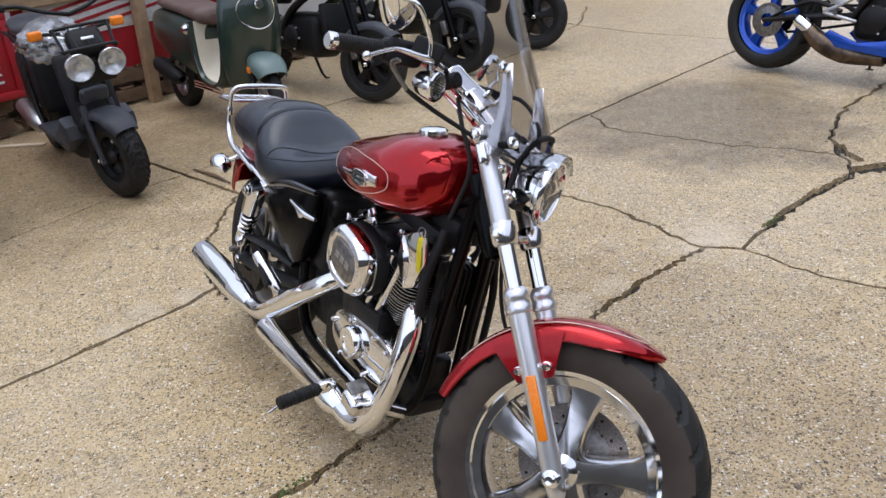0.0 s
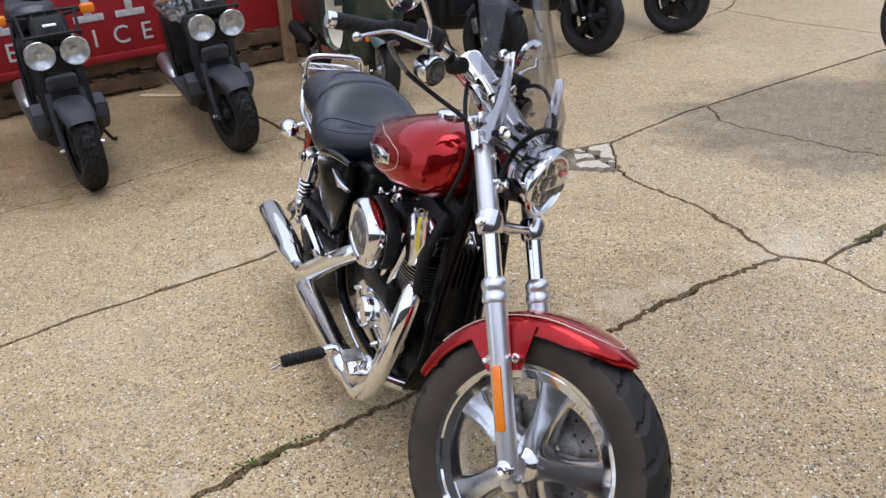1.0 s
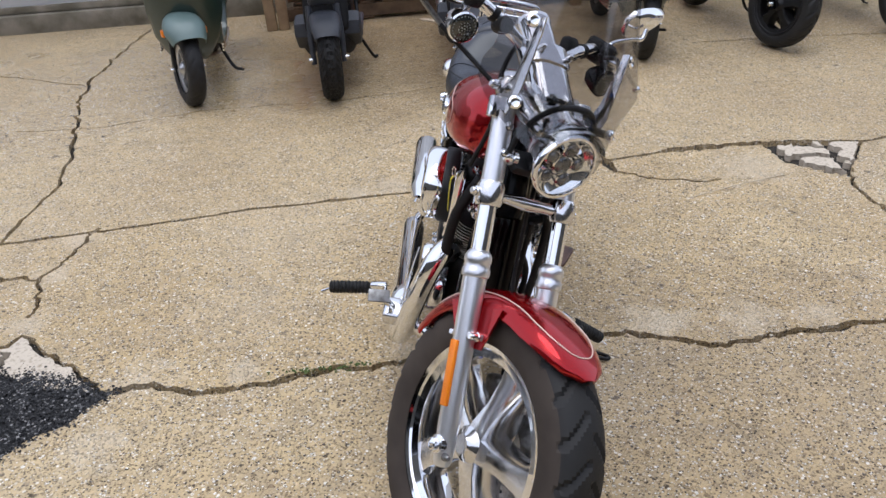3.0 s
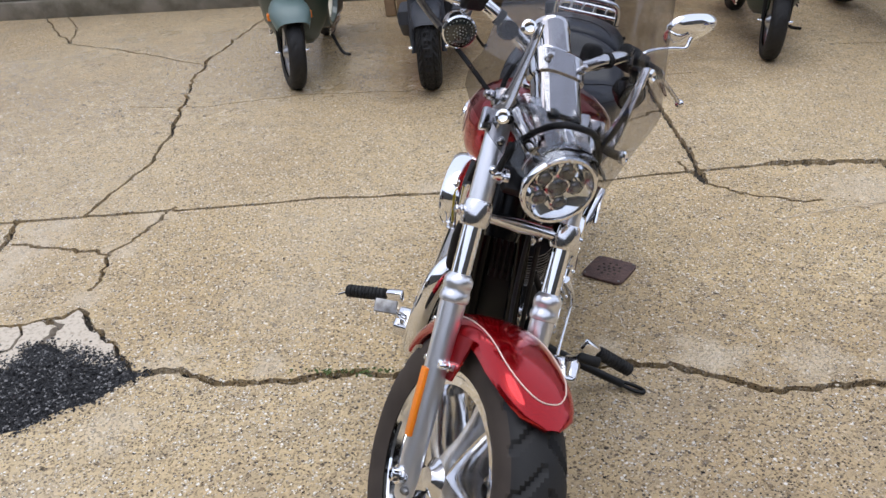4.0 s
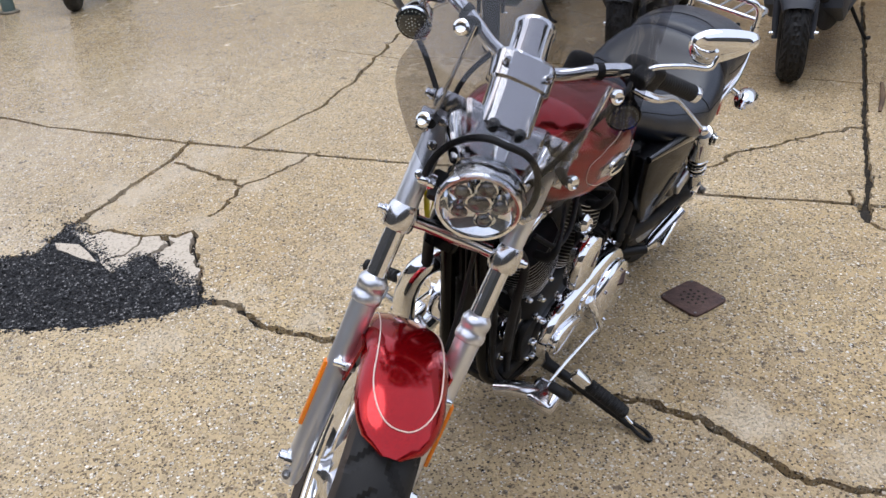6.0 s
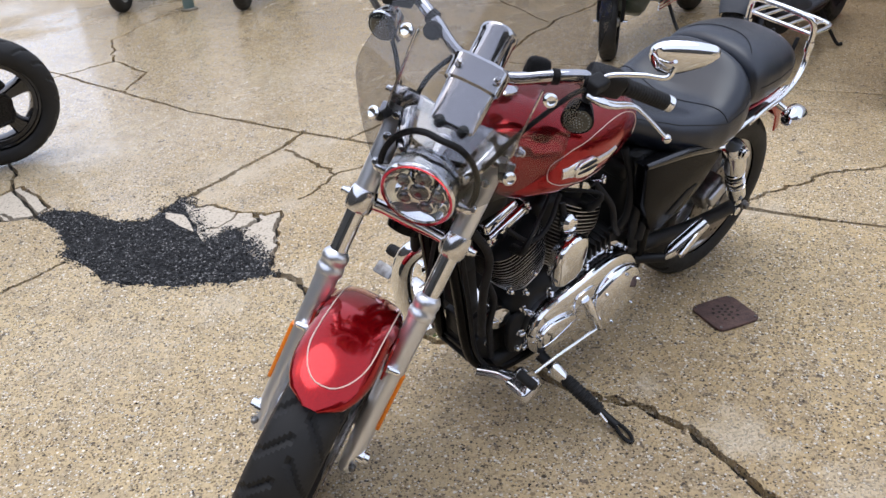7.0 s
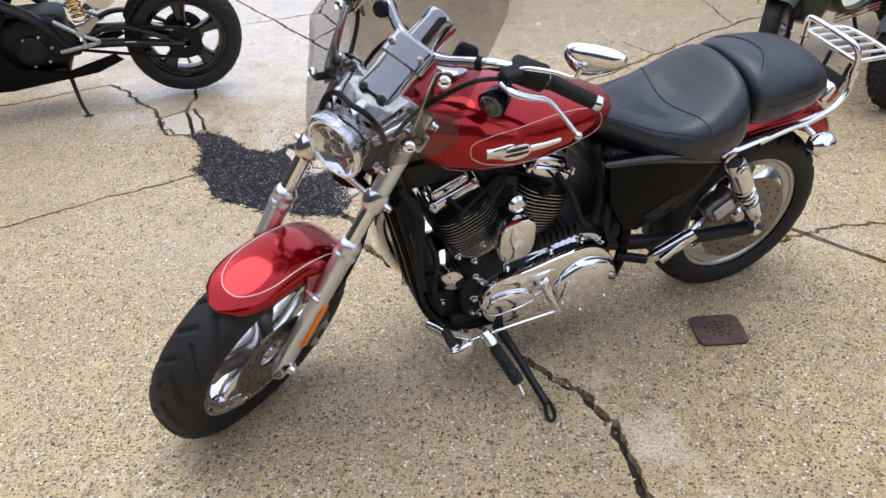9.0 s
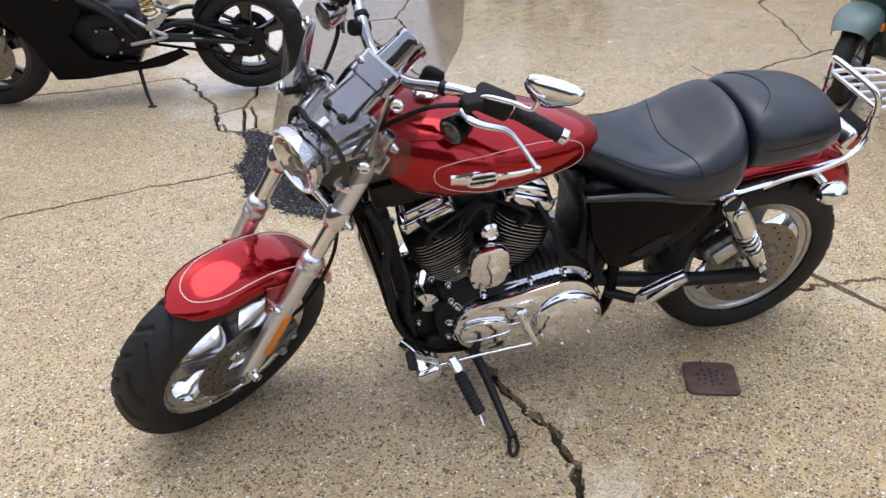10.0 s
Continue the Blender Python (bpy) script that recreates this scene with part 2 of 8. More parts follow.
WALLWHITE = mat("white_painted_wall", (0.70, 0.71, 0.72), 0.6, second=(0.58, 0.59, 0.60), scale=2.5, bump=0.001, bump_scale=60, rough_var=0.2)
FOUNDATION = mat("mossy_foundation", (0.27, 0.24, 0.19), 0.9, second=(0.13, 0.115, 0.08), scale=6, bump=0.006, bump_scale=30)
WOOD = mat("old_pallet_timber", (0.20, 0.125, 0.07), 0.8, second=(0.085, 0.055, 0.035), scale=9, bump=0.002, bump_scale=120)
PALEWOOD = mat("pale_timber", (0.42, 0.29, 0.17), 0.75, second=(0.29, 0.19, 0.11), scale=11, bump=0.0015, bump_scale=120)
GREEN = mat("dark_green_paint", (0.012, 0.030, 0.022), 0.3, second=(0.018, 0.038, 0.028), scale=5, coat=0.7, rough_var=0.1)
TEAL = mat("grey_green_paint", (0.10, 0.16, 0.15), 0.4, second=(0.13, 0.19, 0.18), scale=6, coat=0.3, rough_var=0.1)
IVORY = mat("ivory_plastic", (0.70, 0.66, 0.54), 0.4, second=(0.62, 0.57, 0.45), scale=8, rough_var=0.1)
BROWNSEAT = mat("brown_vinyl", (0.105, 0.062, 0.052), 0.5, second=(0.135, 0.085, 0.07), scale=9, bump=0.0005, bump_scale=700)
BLUE = mat("anodised_blue", (0.008, 0.10, 0.62), 0.25, 0.5, second=(0.006, 0.07, 0.48), scale=12, coat=0.8)
CHAINSTEEL = mat("oily_chain", (0.035, 0.033, 0.032), 0.4, 0.8, second=(0.012, 0.012, 0.012), scale=120, rough_var=0.2)
GOLD = mat("gold_anodised_metal", (0.55, 0.36, 0.10), 0.30, 1.0, second=(0.45, 0.28, 0.08), scale=20, rough_var=0.1)
BRONZE = mat("heat_tinted_steel", (0.20, 0.15, 0.11), 0.35, 1.0, second=(0.07, 0.055, 0.05), scale=14, rough_var=0.15)
RUST = mat("rusty_iron", (0.075, 0.045, 0.040), 0.75, second=(0.13, 0.075, 0.06), scale=45, bump=0.002, bump_scale=160)
MOSS = mat("moss", (0.06, 0.10, 0.02), 0.9, second=(0.10, 0.13, 0.04), scale=80)
STRAW = mat("dry_straw", (0.62, 0.52, 0.38), 0.8)
LAMPGLASS = mat("lamp_reflector", (0.90, 0.91, 0.92), 0.32, 0.7, second=(0.45, 0.46, 0.47), scale=28, rough_var=0.1, bump=0.002, bump_scale=40)


def glass_material(name, low, high=None, z0=0.0, z1=1.0, rough=0.02, top=0.5, bend=3.4, least=0.03):
    """A tinted clear sheet; the tint may pale from a low edge to a high one."""
    m = bpy.data.materials.new(name)
    m.use_nodes = True
    n, l = m.node_tree.nodes, m.node_tree.links
    n.remove(n["Principled BSDF"])
    see = n.new("ShaderNodeBsdfTransparent")
    see.inputs[0].default_value = (*low, 1)
    if high:
        tc = n.new("ShaderNodeTexCoord")
        xyz = n.new("ShaderNodeSeparateXYZ")
        l.new(tc.outputs["Object"], xyz.inputs[0])
        r = n.new("ShaderNodeMapRange")
        r.inputs[1].default_value, r.inputs[2].default_value = z0, z1
        l.new(xyz.outputs[2], r.inputs[0])
        x = n.new("ShaderNodeMix")
        x.data_type = "RGBA"
        x.inputs[6].default_value, x.inputs[7].default_value = (*low, 1), (*high, 1)
        l.new(r.outputs[0], x.inputs[0])
        l.new(x.outputs[2], see.inputs[0])
    gl = n.new("ShaderNodeBsdfGlossy")
    gl.inputs["Roughness"].default_value = rough
    lw = n.new("ShaderNodeLayerWeight")
    lw.inputs[0].default_value = 0.5
    power = n.new("ShaderNodeMath")
    power.operation = "POWER"
    l.new(lw.outputs["Facing"], power.inputs[0])
    power.inputs[1].default_value = bend
    r2 = n.new("ShaderNodeMapRange")
    r2.inputs[3].default_value, r2.inputs[4].default_value = least, top
    l.new(power.outputs[0], r2.inputs[0])
    mixs = n.new("ShaderNodeMixShader")
    l.new(r2.outputs[0], mixs.inputs[0])
    l.new(see.outputs[0], mixs.inputs[1])
    l.new(gl.outputs[0], mixs.inputs[2])
    l.new(mixs.outputs[0], n["Material Output"].inputs[0])
    return m


SMOKE = glass_material("smoked_acrylic", (0.75, 0.75, 0.755), (0.755, 0.75, 0.755), 0.865, 0.955, top=0.45, bend=4.2, least=0.045)
CLEAR = glass_material("clear_lens", (0.95, 0.96, 0.96))
CLEARBAG = glass_material("clear_plastic_bag", (0.80, 0.82, 0.84), rough=0.16, top=0.9, bend=1.3, least=0.22)


# ---- mesh tools ----
def link_mesh(name, bm, material, smooth=40):
    me = bpy.data.meshes.new(name)
    bmesh.ops.recalc_face_normals(bm, faces=bm.faces)
    bm.to_mesh(me)
    bm.free()
    me.materials.append(material)
    if smooth:
        for p in me.polygons:
            p.use_smooth = True
        me.set_sharp_from_angle(angle=radians(smooth))
    return new(name, me)


def part(name, bm, material, parent, label="", move=None, smooth=40):
    """Links a bmesh as one mesh object under a thing or a part; move: a pose in the thing's own space."""
    if move is not None:
        bm.transform(move)
    ob = link_mesh(name, bm, material, smooth)
    ob.parent = parent
    if label:
        ob["label"] = label
    return ob


def thing(name, label, category, m=Matrix(), group="", kind=""):
    ob = new(name)
    ob.empty_display_size = 0.1
    ob.matrix_world = m
    return tagged(ob, label, category, group, kind)


def curve_points(pts, n=6):
    """A smooth line through the given points."""
    pts = [Vector(p) for p in pts]
    if len(pts) == 2 or n < 2:
        return pts
    ext = [2 * pts[0] - pts[1], *pts, 2 * pts[-1] - pts[-2]]
    res = []
    for a, b, c, d in zip(ext, ext[1:], ext[2:], ext[3:]):
        for k in range(n):
            t = k / n
            res.append(0.5 * (2 * b + (c - a) * t + (2 * a - 5 * b + 4 * c - d) * t * t + (3 * b - a - 3 * c + d) * t ** 3))
    return res + [pts[-1]]


def skin(bm, rings, closed=True, caps=True):
    vs = [[bm.verts.new(p) for p in ring] for ring in rings]
    for a, b in zip(vs, vs[1:]):
        k = len(a)
        for i in range(k if closed else k - 1):
            j = (i + 1) % k
            bm.faces.new((a[i], a[j], b[j], b[i]))
    if caps and closed:
        bm.faces.new(vs[0][::-1])
        bm.faces.new(vs[-1])
    return bm


def tube(pts, r, seg=12, n=6, bm=None, flat=1.0, caps=True):
    """A round bar along a smooth line; r: one radius or one for each given point; flat squeezes it sideways."""
    bm = bm or bmesh.new()
    line = curve_points(pts, n)
    m = len(line)
    if isinstance(r, (int, float)):
        radii = [r] * m
    else:
        radii = [float(np.interp(i / (m - 1) * (len(r) - 1), range(len(r)), r)) for i in range(m)]
    tang = [(line[min(i + 1, m - 1)] - line[max(i - 1, 0)]).normalized() for i in range(m)]
    up = Vector((0, 0, 1)) if abs(tang[0].z) < 0.9 else Vector((0, 1, 0))
    side = tang[0].cross(up).normalized()
    rings = []
    for p, t, rad in zip(line, tang, radii):
        side = (side - t * side.dot(t)).normalized()
        other = t.cross(side)
        rings.append([p + rad * (math.cos(a) * side + flat * math.sin(a) * other) for a in (2 * math.pi * k / seg for k in range(seg))])
    return skin(bm, rings, True, caps)


def lathe(profile, seg=32, m=Matrix(), bm=None, loop=False):
    """Turns a profile of (radius, height) round the z axis of m."""
    bm = bm or bmesh.new()
    prof = profile + [profile[0]] if loop else profile
    rings = []
    for r, h in prof:
        if r <= 1e-6:
            rings.append([bm.verts.new(m @ Vector((0, 0, h)))])
        else:
            rings.append([bm.verts.new(m @ Vector((r * math.cos(a), r * math.sin(a), h))) for a in (2 * math.pi * k / seg for k in range(seg))])
    if loop:
        for v in rings[-1]:
            bm.verts.remove(v)
        rings[-1] = rings[0]
    for a, b in zip(rings, rings[1:]):
        if len(a) == 1 and len(b) == 1:
            continue
        for i in range(seg):
            j = (i + 1) % seg
            if len(a) == 1:
                bm.faces.new((a[0], b[j], b[i]))
            elif len(b) == 1:
                bm.faces.new((a[i], a[j], b[0]))
            else:
                bm.faces.new((a[i], a[j], b[j], b[i]))
    return bm


def rbox(size, m=Matrix(), bev=0.004, seg=2, bm=None, taper=(1, 1)):
    """A box with rounded edges; taper scales its top."""
    t = bmesh.new()
    bmesh.ops.create_cube(t, size=1)
    for v in t.verts:
        k = taper if v.co.z > 0 else (1, 1)
        v.co = Vector((v.co.x * size[0] * k[0], v.co.y * size[1] * k[1], v.co.z * size[2]))
    if bev:
        bmesh.ops.bevel(t, geom=t.edges[:], offset=bev, segments=seg, profile=0.5, affect="EDGES")
    t.transform(m)
    if bm is None:
        return t
    add(bm, t)
    return bm


def add(bm, other):
    me = bpy.data.meshes.new("tmp")
    other.to_mesh(me)
    other.free()
    bm.from_mesh(me)
    bpy.data.meshes.remove(me)
    return bm


def plate(outline, thick, m=Matrix(), bev=0.002, dome=0.0):
    """A flat plate cut to an outline in the xy plane of m, with rounded rims."""
    t = bmesh.new()
    f = t.faces.new([t.verts.new((x, y, 0)) for x, y in outline])
    ext = bmesh.ops.extrude_face_region(t, geom=[f])
    for v in [g for g in ext["geom"] if isinstance(g, bmesh.types.BMVert)]:
        v.co.z += thick
    bmesh.ops.recalc_face_normals(t, faces=t.faces)
    if bev:
        rim = [e for e in t.edges if abs(e.verts[0].co.z - e.verts[1].co.z) < 1e-6]
        bmesh.ops.bevel(t, geom=rim, offset=bev, segments=2, profile=0.5, affect="EDGES")
    t.transform(m)
    return t


def oval(cx, cy, rx, ry, n=32, e=2.0, turn=0.0):
    """Points of a superellipse."""
    res = []
    for k in range(n):
        a = 2 * math.pi * k / n
        x = rx * math.copysign(abs(math.cos(a)) ** (2 / e), math.cos(a))
        y = ry * math.copysign(abs(math.sin(a)) ** (2 / e), math.sin(a))
        res.append((cx + x * math.cos(turn) - y * math.sin(turn), cy + x * math.sin(turn) + y * math.cos(turn)))
    return res


def along(a, b):
    """A pose at a whose z axis points to b."""
    d = Vector(b) - Vector(a)
    return Matrix.Translation(a) @ d.to_track_quat("Z", "Y").to_matrix().to_4x4()


def bolt(a, b, r, bm=None):
    """A domed hexagon bolt from a towards b."""
    h = (Vector(b) - Vector(a)).length
    bm = lathe([(r * 1.35, 0), (r * 1.35, h * 0.35), (r, h * 0.4), (r, h * 0.85), (r * 0.7, h), (0, h)], 10, along(a, b), bm)
    return bm


OUTL = Matrix(((1, 0, 0, 0), (0, 0, 1, 0), (0, 1, 0, 0), (0, 0, 0, 1)))    # (x, y, z) -> (x, z, y): plates on the left flank
OUTR = Matrix(((1, 0, 0, 0), (0, 0, -1, 0), (0, 1, 0, 0), (0, 0, 0, 1)))   # plates on the right flank


# ---- ground: concrete slabs with joints, cracks and an asphalt patch, on bare soil ----
def sheet(name, x0, y0, x1, y1, z, material, steps=1):
    bm = bmesh.new()
    bmesh.ops.create_grid(bm, x_segments=steps, y_segments=steps, size=0.5)
    for v in bm.verts:
        v.co = Vector((x0 + (v.co.x + 0.5) * (x1 - x0), y0 + (v.co.y + 0.5) * (y1 - y0), z))
    return link_mesh(name, bm, material, 0)


tagged(sheet("ground", -600, -600, 600, 600, -0.028, SOIL), "bare dark soil under the cracked concrete yard", "ground", kind="structure")

# joints and cracks: the line on the plan, the width, how much it wanders
CRACKS = [
    ([(-9.87, -5.59), (-6.07, -1.89), (-3.69, 0.13), (-2.89, 0.8), (-2.29, 1.43), (-1.51, 2.34), (-1.02, 2.83), (-0.31, 3.74)], 0.013, 0.01),
    ([(-0.31, 3.74), (-0.08, 3.97), (0.22, 4.19)], 0.034, 0.03),
    ([(0.22, 4.19), (0.43, 4.31), (0.85, 4.84), (1.57, 5.54), (2.26, 6.22), (4.12, 8.21), (8.62, 12.81)], 0.014, 0.01),
    ([(-0.94, 1.275), (-0.88, 1.335), (-0.83, 1.365), (-0.76, 1.4), (-0.72, 1.44), (-0.63, 1.52), (-0.51, 1.645), (-0.41, 1.75), (-0.27, 1.89), (-0.1, 2.08), (0.01, 2.19), (0.18, 2.32), (0.42, 2.4), (0.52, 2.52), (0.73, 2.71), (1.05, 2.98)], 0.017, 0.03),
    ([(1.05, 2.98), (0.91, 3.24), (0.79, 3.45), (0.59, 3.67), (0.46, 3.88), (0.41, 4.3)], 0.011, 0.03),
    ([(1.05, 2.98), (1.19, 2.95), (1.53, 3.3), (1.95, 3.61), (2.08, 4.18), (2.39, 4.64), (2.81, 5.04), (4.25, 6.11)], 0.016, 0.035),
    ([(1.19, 2.95), (1.3, 2.76), (1.55, 2.54), (2.62, 1.81), (4.52, 0.21)], 0.011, 0.03),
    ([(-4.69, 4.32), (-4.33, 3.8), (-3.76, 3.06), (-3.24, 2.68), (-2.76, 2.31), (-2.47, 2.06), (-2.15, 1.61)], 0.012, 0.035),
    ([(-1.92, 1.91), (-1.81, 1.7), (-1.74, 1.54), (-1.54, 1.37)], 0.009, 0.03),
    ([(-6.77, 3.08), (-5.09, 2.75), (-4.37, 2.94), (-3.76, 3.06)], 0.008, 0.03),
    ([(-5.09, 2.75), (-5.62, 3.01), (-6.45, 3.22)], 0.007, 0.03),
    ([(-2.35, 1.41), (-2.17, 1.31), (-1.74, 0.9), (-1.49, 0.72)], 0.02, 0.012),
    ([(-2.13, 1.31), (-1.97, 1.42), (-1.74, 1.54)], 0.012, 0.03),
    ([(-1.72, 0.86), (-1.66, 0.902), (-1.615, 0.95), (-1.6, 1.01), (-1.555, 1.06), (-1.51, 1.12), (-1.475, 1.19), (-1.43, 1.25), (-1.455, 1.303), (-1.36, 1.296), (-1.277, 1.289), (-1.14, 1.298), (-1.02, 1.268), (-0.97, 1.262), (-0.95, 1.24)], 0.012, 0.02),
    ([(-1.475, 1.195), (-1.41, 1.215), (-1.375, 1.19), (-1.345, 1.12), (-1.31, 1.08)], 0.014, 0.02),
    ([(-1.5, 1.12), (-1.44, 1.1), (-1.4, 1.05), (-1.38, 0.985)], 0.006, 0.02),
    ([(-1.28, 0.49), (-1.06, 0.21), (-0.74, -0.11), (0.51, -1.3), (1.91, -2.7)], 0.01, 0.02),
    ([(-1.74, 0.27), (-2.05, 0.11), (-2.47, -0.06), (-3.57, -0.58)], 0.013, 0.03),
    ([(-1.74, 0.27), (-1.82, 0.08), (-2.09, -0.11), (-2.54, -0.62), (-2.15, -1.11), (-1.53, -2.67)], 0.013, 0.03),
    ([(-2.13, 0.10), (-1.98, 0.21), (-1.83, 0.29), (-1.77, 0.25), (-1.75, 0.13), (-1.86, 0.04), (-1.96, -0.02), (-2.06, 0.03), (-2.13, 0.10)], 0.012, 0.012),
    ([(-0.84, 2.87), (-0.9, 3.0), (-0.98, 3.17), (-1.05, 3.37), (-1.06, 3.52), (-1.02, 4.08)], 0.012, 0.035),
    ([(-2.48, 5.51), (-1.33, 4.37), (-0.54, 3.59), (-0.39, 3.43)], 0.016, 0.008),
    ([(-3.35, 2.37), (-2.98, 2.64), (-2.7, 3.1), (-2.14, 3.59), (-1.7, 4.16), (-1.2, 4.64)], 0.005, 0.02),
    ([(-0.83, 5.59), (-0.38, 5.96), (0.11, 6.29), (0.65, 6.71), (1.38, 7.78), (1.63, 8.7)], 0.011, 0.035),
    ([(1.01, 8.6), (1.16, 8.08), (1.38, 7.78), (1.81, 7.19), (2.32, 6.72), (3.64, 5.36)], 0.008, 0.02),
    ([(0.96, 4.94), (1.01, 4.63), (1.45, 4.24), (1.98, 3.89)], 0.006, 0.03),
    ([(-3.91, -0.33), (-4.19, 0.15), (-3.83, 0.42), (-3.48, 0.35)], 0.012, 0.02),
    ([(-5.58, 0.4), (-4.86, 0.03), (-4.19, 0.15)], 0.009, 0.03),
    ([(0.28, 4.23), (0.36, 4.08), (0.46, 3.91)], 0.034, 0.03),
    ([(0.05, 4.07), (0.22, 3.9), (0.44, 3.87)], 0.040, 0.035),
    ([(0.2, 3.94), (0.3, 4.04), (0.42, 4.05)], 0.030, 0.03),
    ([(0.16, 4.1), (0.28, 4.12), (0.36, 4.16)], 0.028, 0.03),
    ([(-0.6, 3.56), (-0.39, 3.43), (-0.19, 3.43), (0.02, 3.58)], 0.007, 0.04),
    ([(1.36, 3.12), (1.52, 3.3), (1.81, 3.52), (1.93, 3.62)], 0.03, 0.02),
    ([(1.96, 3.65), (2.13, 3.67), (2.43, 3.61), (2.93, 3.67)], 0.075, 0.02),
    ([(2.05, 3.77), (2.05, 3.92), (2.07, 4.04)], 0.038, 0.02),
]
PATCH = [(-1.75, 0.26), (-1.80, 0.31), (-1.74, 0.465), (-1.565, 0.648), (-1.55, 0.763), (-1.735, 0.868), (-1.66, 0.895), (-1.60, 0.905), (-1.44, 0.955), (-1.285, 1.00), (-1.35, 1.096), (-1.32, 1.149), (-1.22, 1.158), (-1.152, 1.178), (-1.035, 1.239), (-0.94, 1.278), (-0.93, 1.20), (-0.94, 1.07), (-0.955, 0.93), (-1.03, 0.795), (-1.066, 0.69), (-1.24, 0.567), (-1.33, 0.465), (-1.40, 0.47), (-1.515, 0.412), (-1.633, 0.362)]


def wander(pts, step, amount, seed):
    """A plan line cut into short steps that stray from it like a crack."""
    line = []
    pts = [Vector((x, y, 0)) for x, y in pts]
    for k, (a, b) in enumerate(zip(pts, pts[1:])):
        m = max(1, int((b - a).length / step))
        for i in range(m):
            line.append(a.lerp(b, i / m))
    line.append(pts[-1])
    res = []
    for i, p in enumerate(line):
        ease = min(1.0, i / 3, (len(line) - 1 - i) / 3)
        dx = noise.noise(p * 3.1 + Vector((seed * 7.7, 0, 0))) + 0.7 * noise.noise(p * 11 + Vector((seed * 3.3, 5, 0))) + 0.5 * noise.noise(p * 29 + Vector((0, seed, 3))) + 0.35 * noise.noise(p * 67 + Vector((seed, 2, 3)))
        dy = noise.noise(p * 3.1 + Vector((0, seed * 5.1, 9))) + 0.7 * noise.noise(p * 11 + Vector((2, seed * 2.2, 0))) + 0.5 * noise.noise(p * 29 + Vector((seed, 0, 7))) + 0.35 * noise.noise(p * 67 + Vector((1, seed, 8)))
        res.append(p + ease * amount * Vector((dx, dy, 0)))
    return res


verts2, faces2 = [], []
for seed, (pts, width, stray) in enumerate(CRACKS):
    line = wander(pts, 0.016 if abs(pts[0][0]) < 3 and abs(pts[-1][0]) < 3 else 0.05, stray, seed)
    left, right = [], []
    for i, p in enumerate(line):
        d = (line[min(i + 1, len(line) - 1)] - line[max(i - 1, 0)]).normalized()
        nrm = Vector((-d.y, d.x, 0))
        width_here = width * 1.8 + 0.005
        w = width_here * (0.40 + 1.0 * abs(noise.noise(p * 19 + Vector((seed, 1, 2)))) + 0.9 * max(0, noise.noise(p * 5 + Vector((0, seed, 8)))) + 0.5 * max(0, noise.noise(p * 61 + Vector((3, seed, 1)))))
        w2 = width_here * (0.40 + 1.0 * abs(noise.noise(p * 17 + Vector((seed, 9, 5)))) + 0.6 * max(0, noise.noise(p * 53 + Vector((seed, 4, 2)))))
        left.append(p + nrm * w / 2)
        right.append(p - nrm * w2 / 2)
    base = len(verts2)
    for a, b in zip(left, right):
        verts2 += [a.to_2d(), b.to_2d()]
    for i in range(len(line) - 1):
        k = base + 2 * i
        faces2.append((k, k + 1, k + 3, k + 2))
patch_line = []
for i, p in enumerate(PATCH):
    q = PATCH[(i + 1) % len(PATCH)]
    for k in range(4):
        v = Vector((p[0], p[1], 0)).lerp(Vector((q[0], q[1], 0)), k / 4)
        patch_line.append(v + 0.028 * Vector((noise.noise(v * 13), noise.noise(v * 13 + Vector((4, 4, 4))), 0)))
base = len(verts2)
verts2 += [v.to_2d() for v in patch_line]
PATCH_FACE = len(faces2)
turn = sum(a.x * b.y - b.x * a.y for a, b in zip(patch_line, patch_line[1:] + patch_line[:1]))
loop = list(range(base, base + len(patch_line)))
faces2.append(loop if turn > 0 else loop[::-1])
RIM = [(-60, -60), (60, -60), (60, 60), (-60, 60)]
base = len(verts2)
verts2 += [Vector(p) for p in RIM]
from mathutils.geometry import delaunay_2d_cdt
tris2 = []
for f in faces2[:PATCH_FACE]:
    tris2 += [(f[0], f[1], f[2]), (f[0], f[2], f[3])]
cuts = {(min(a, b), max(a, b)) for f in tris2 + [tuple(faces2[PATCH_FACE]), tuple(range(base, base + 4))] for a, b in zip(f, f[1:] + f[:1])}
cv, ce, cf, ov, oe, of = delaunay_2d_cdt(verts2, sorted(cuts), [], 0, 1e-5, False)
# a face lies in a crack when its middle lies in one of the crack's triangles
mid = np.array([[sum(cv[i].x for i in f) / len(f), sum(cv[i].y for i in f) / len(f)] for f in cf])
corners = np.array([[(verts2[i].x, verts2[i].y) for i in t] for t in tris2])


def side(a, b, p):
    return (b[0] - a[0]) * (p[:, 1] - a[1]) - (b[1] - a[1]) * (p[:, 0] - a[0])


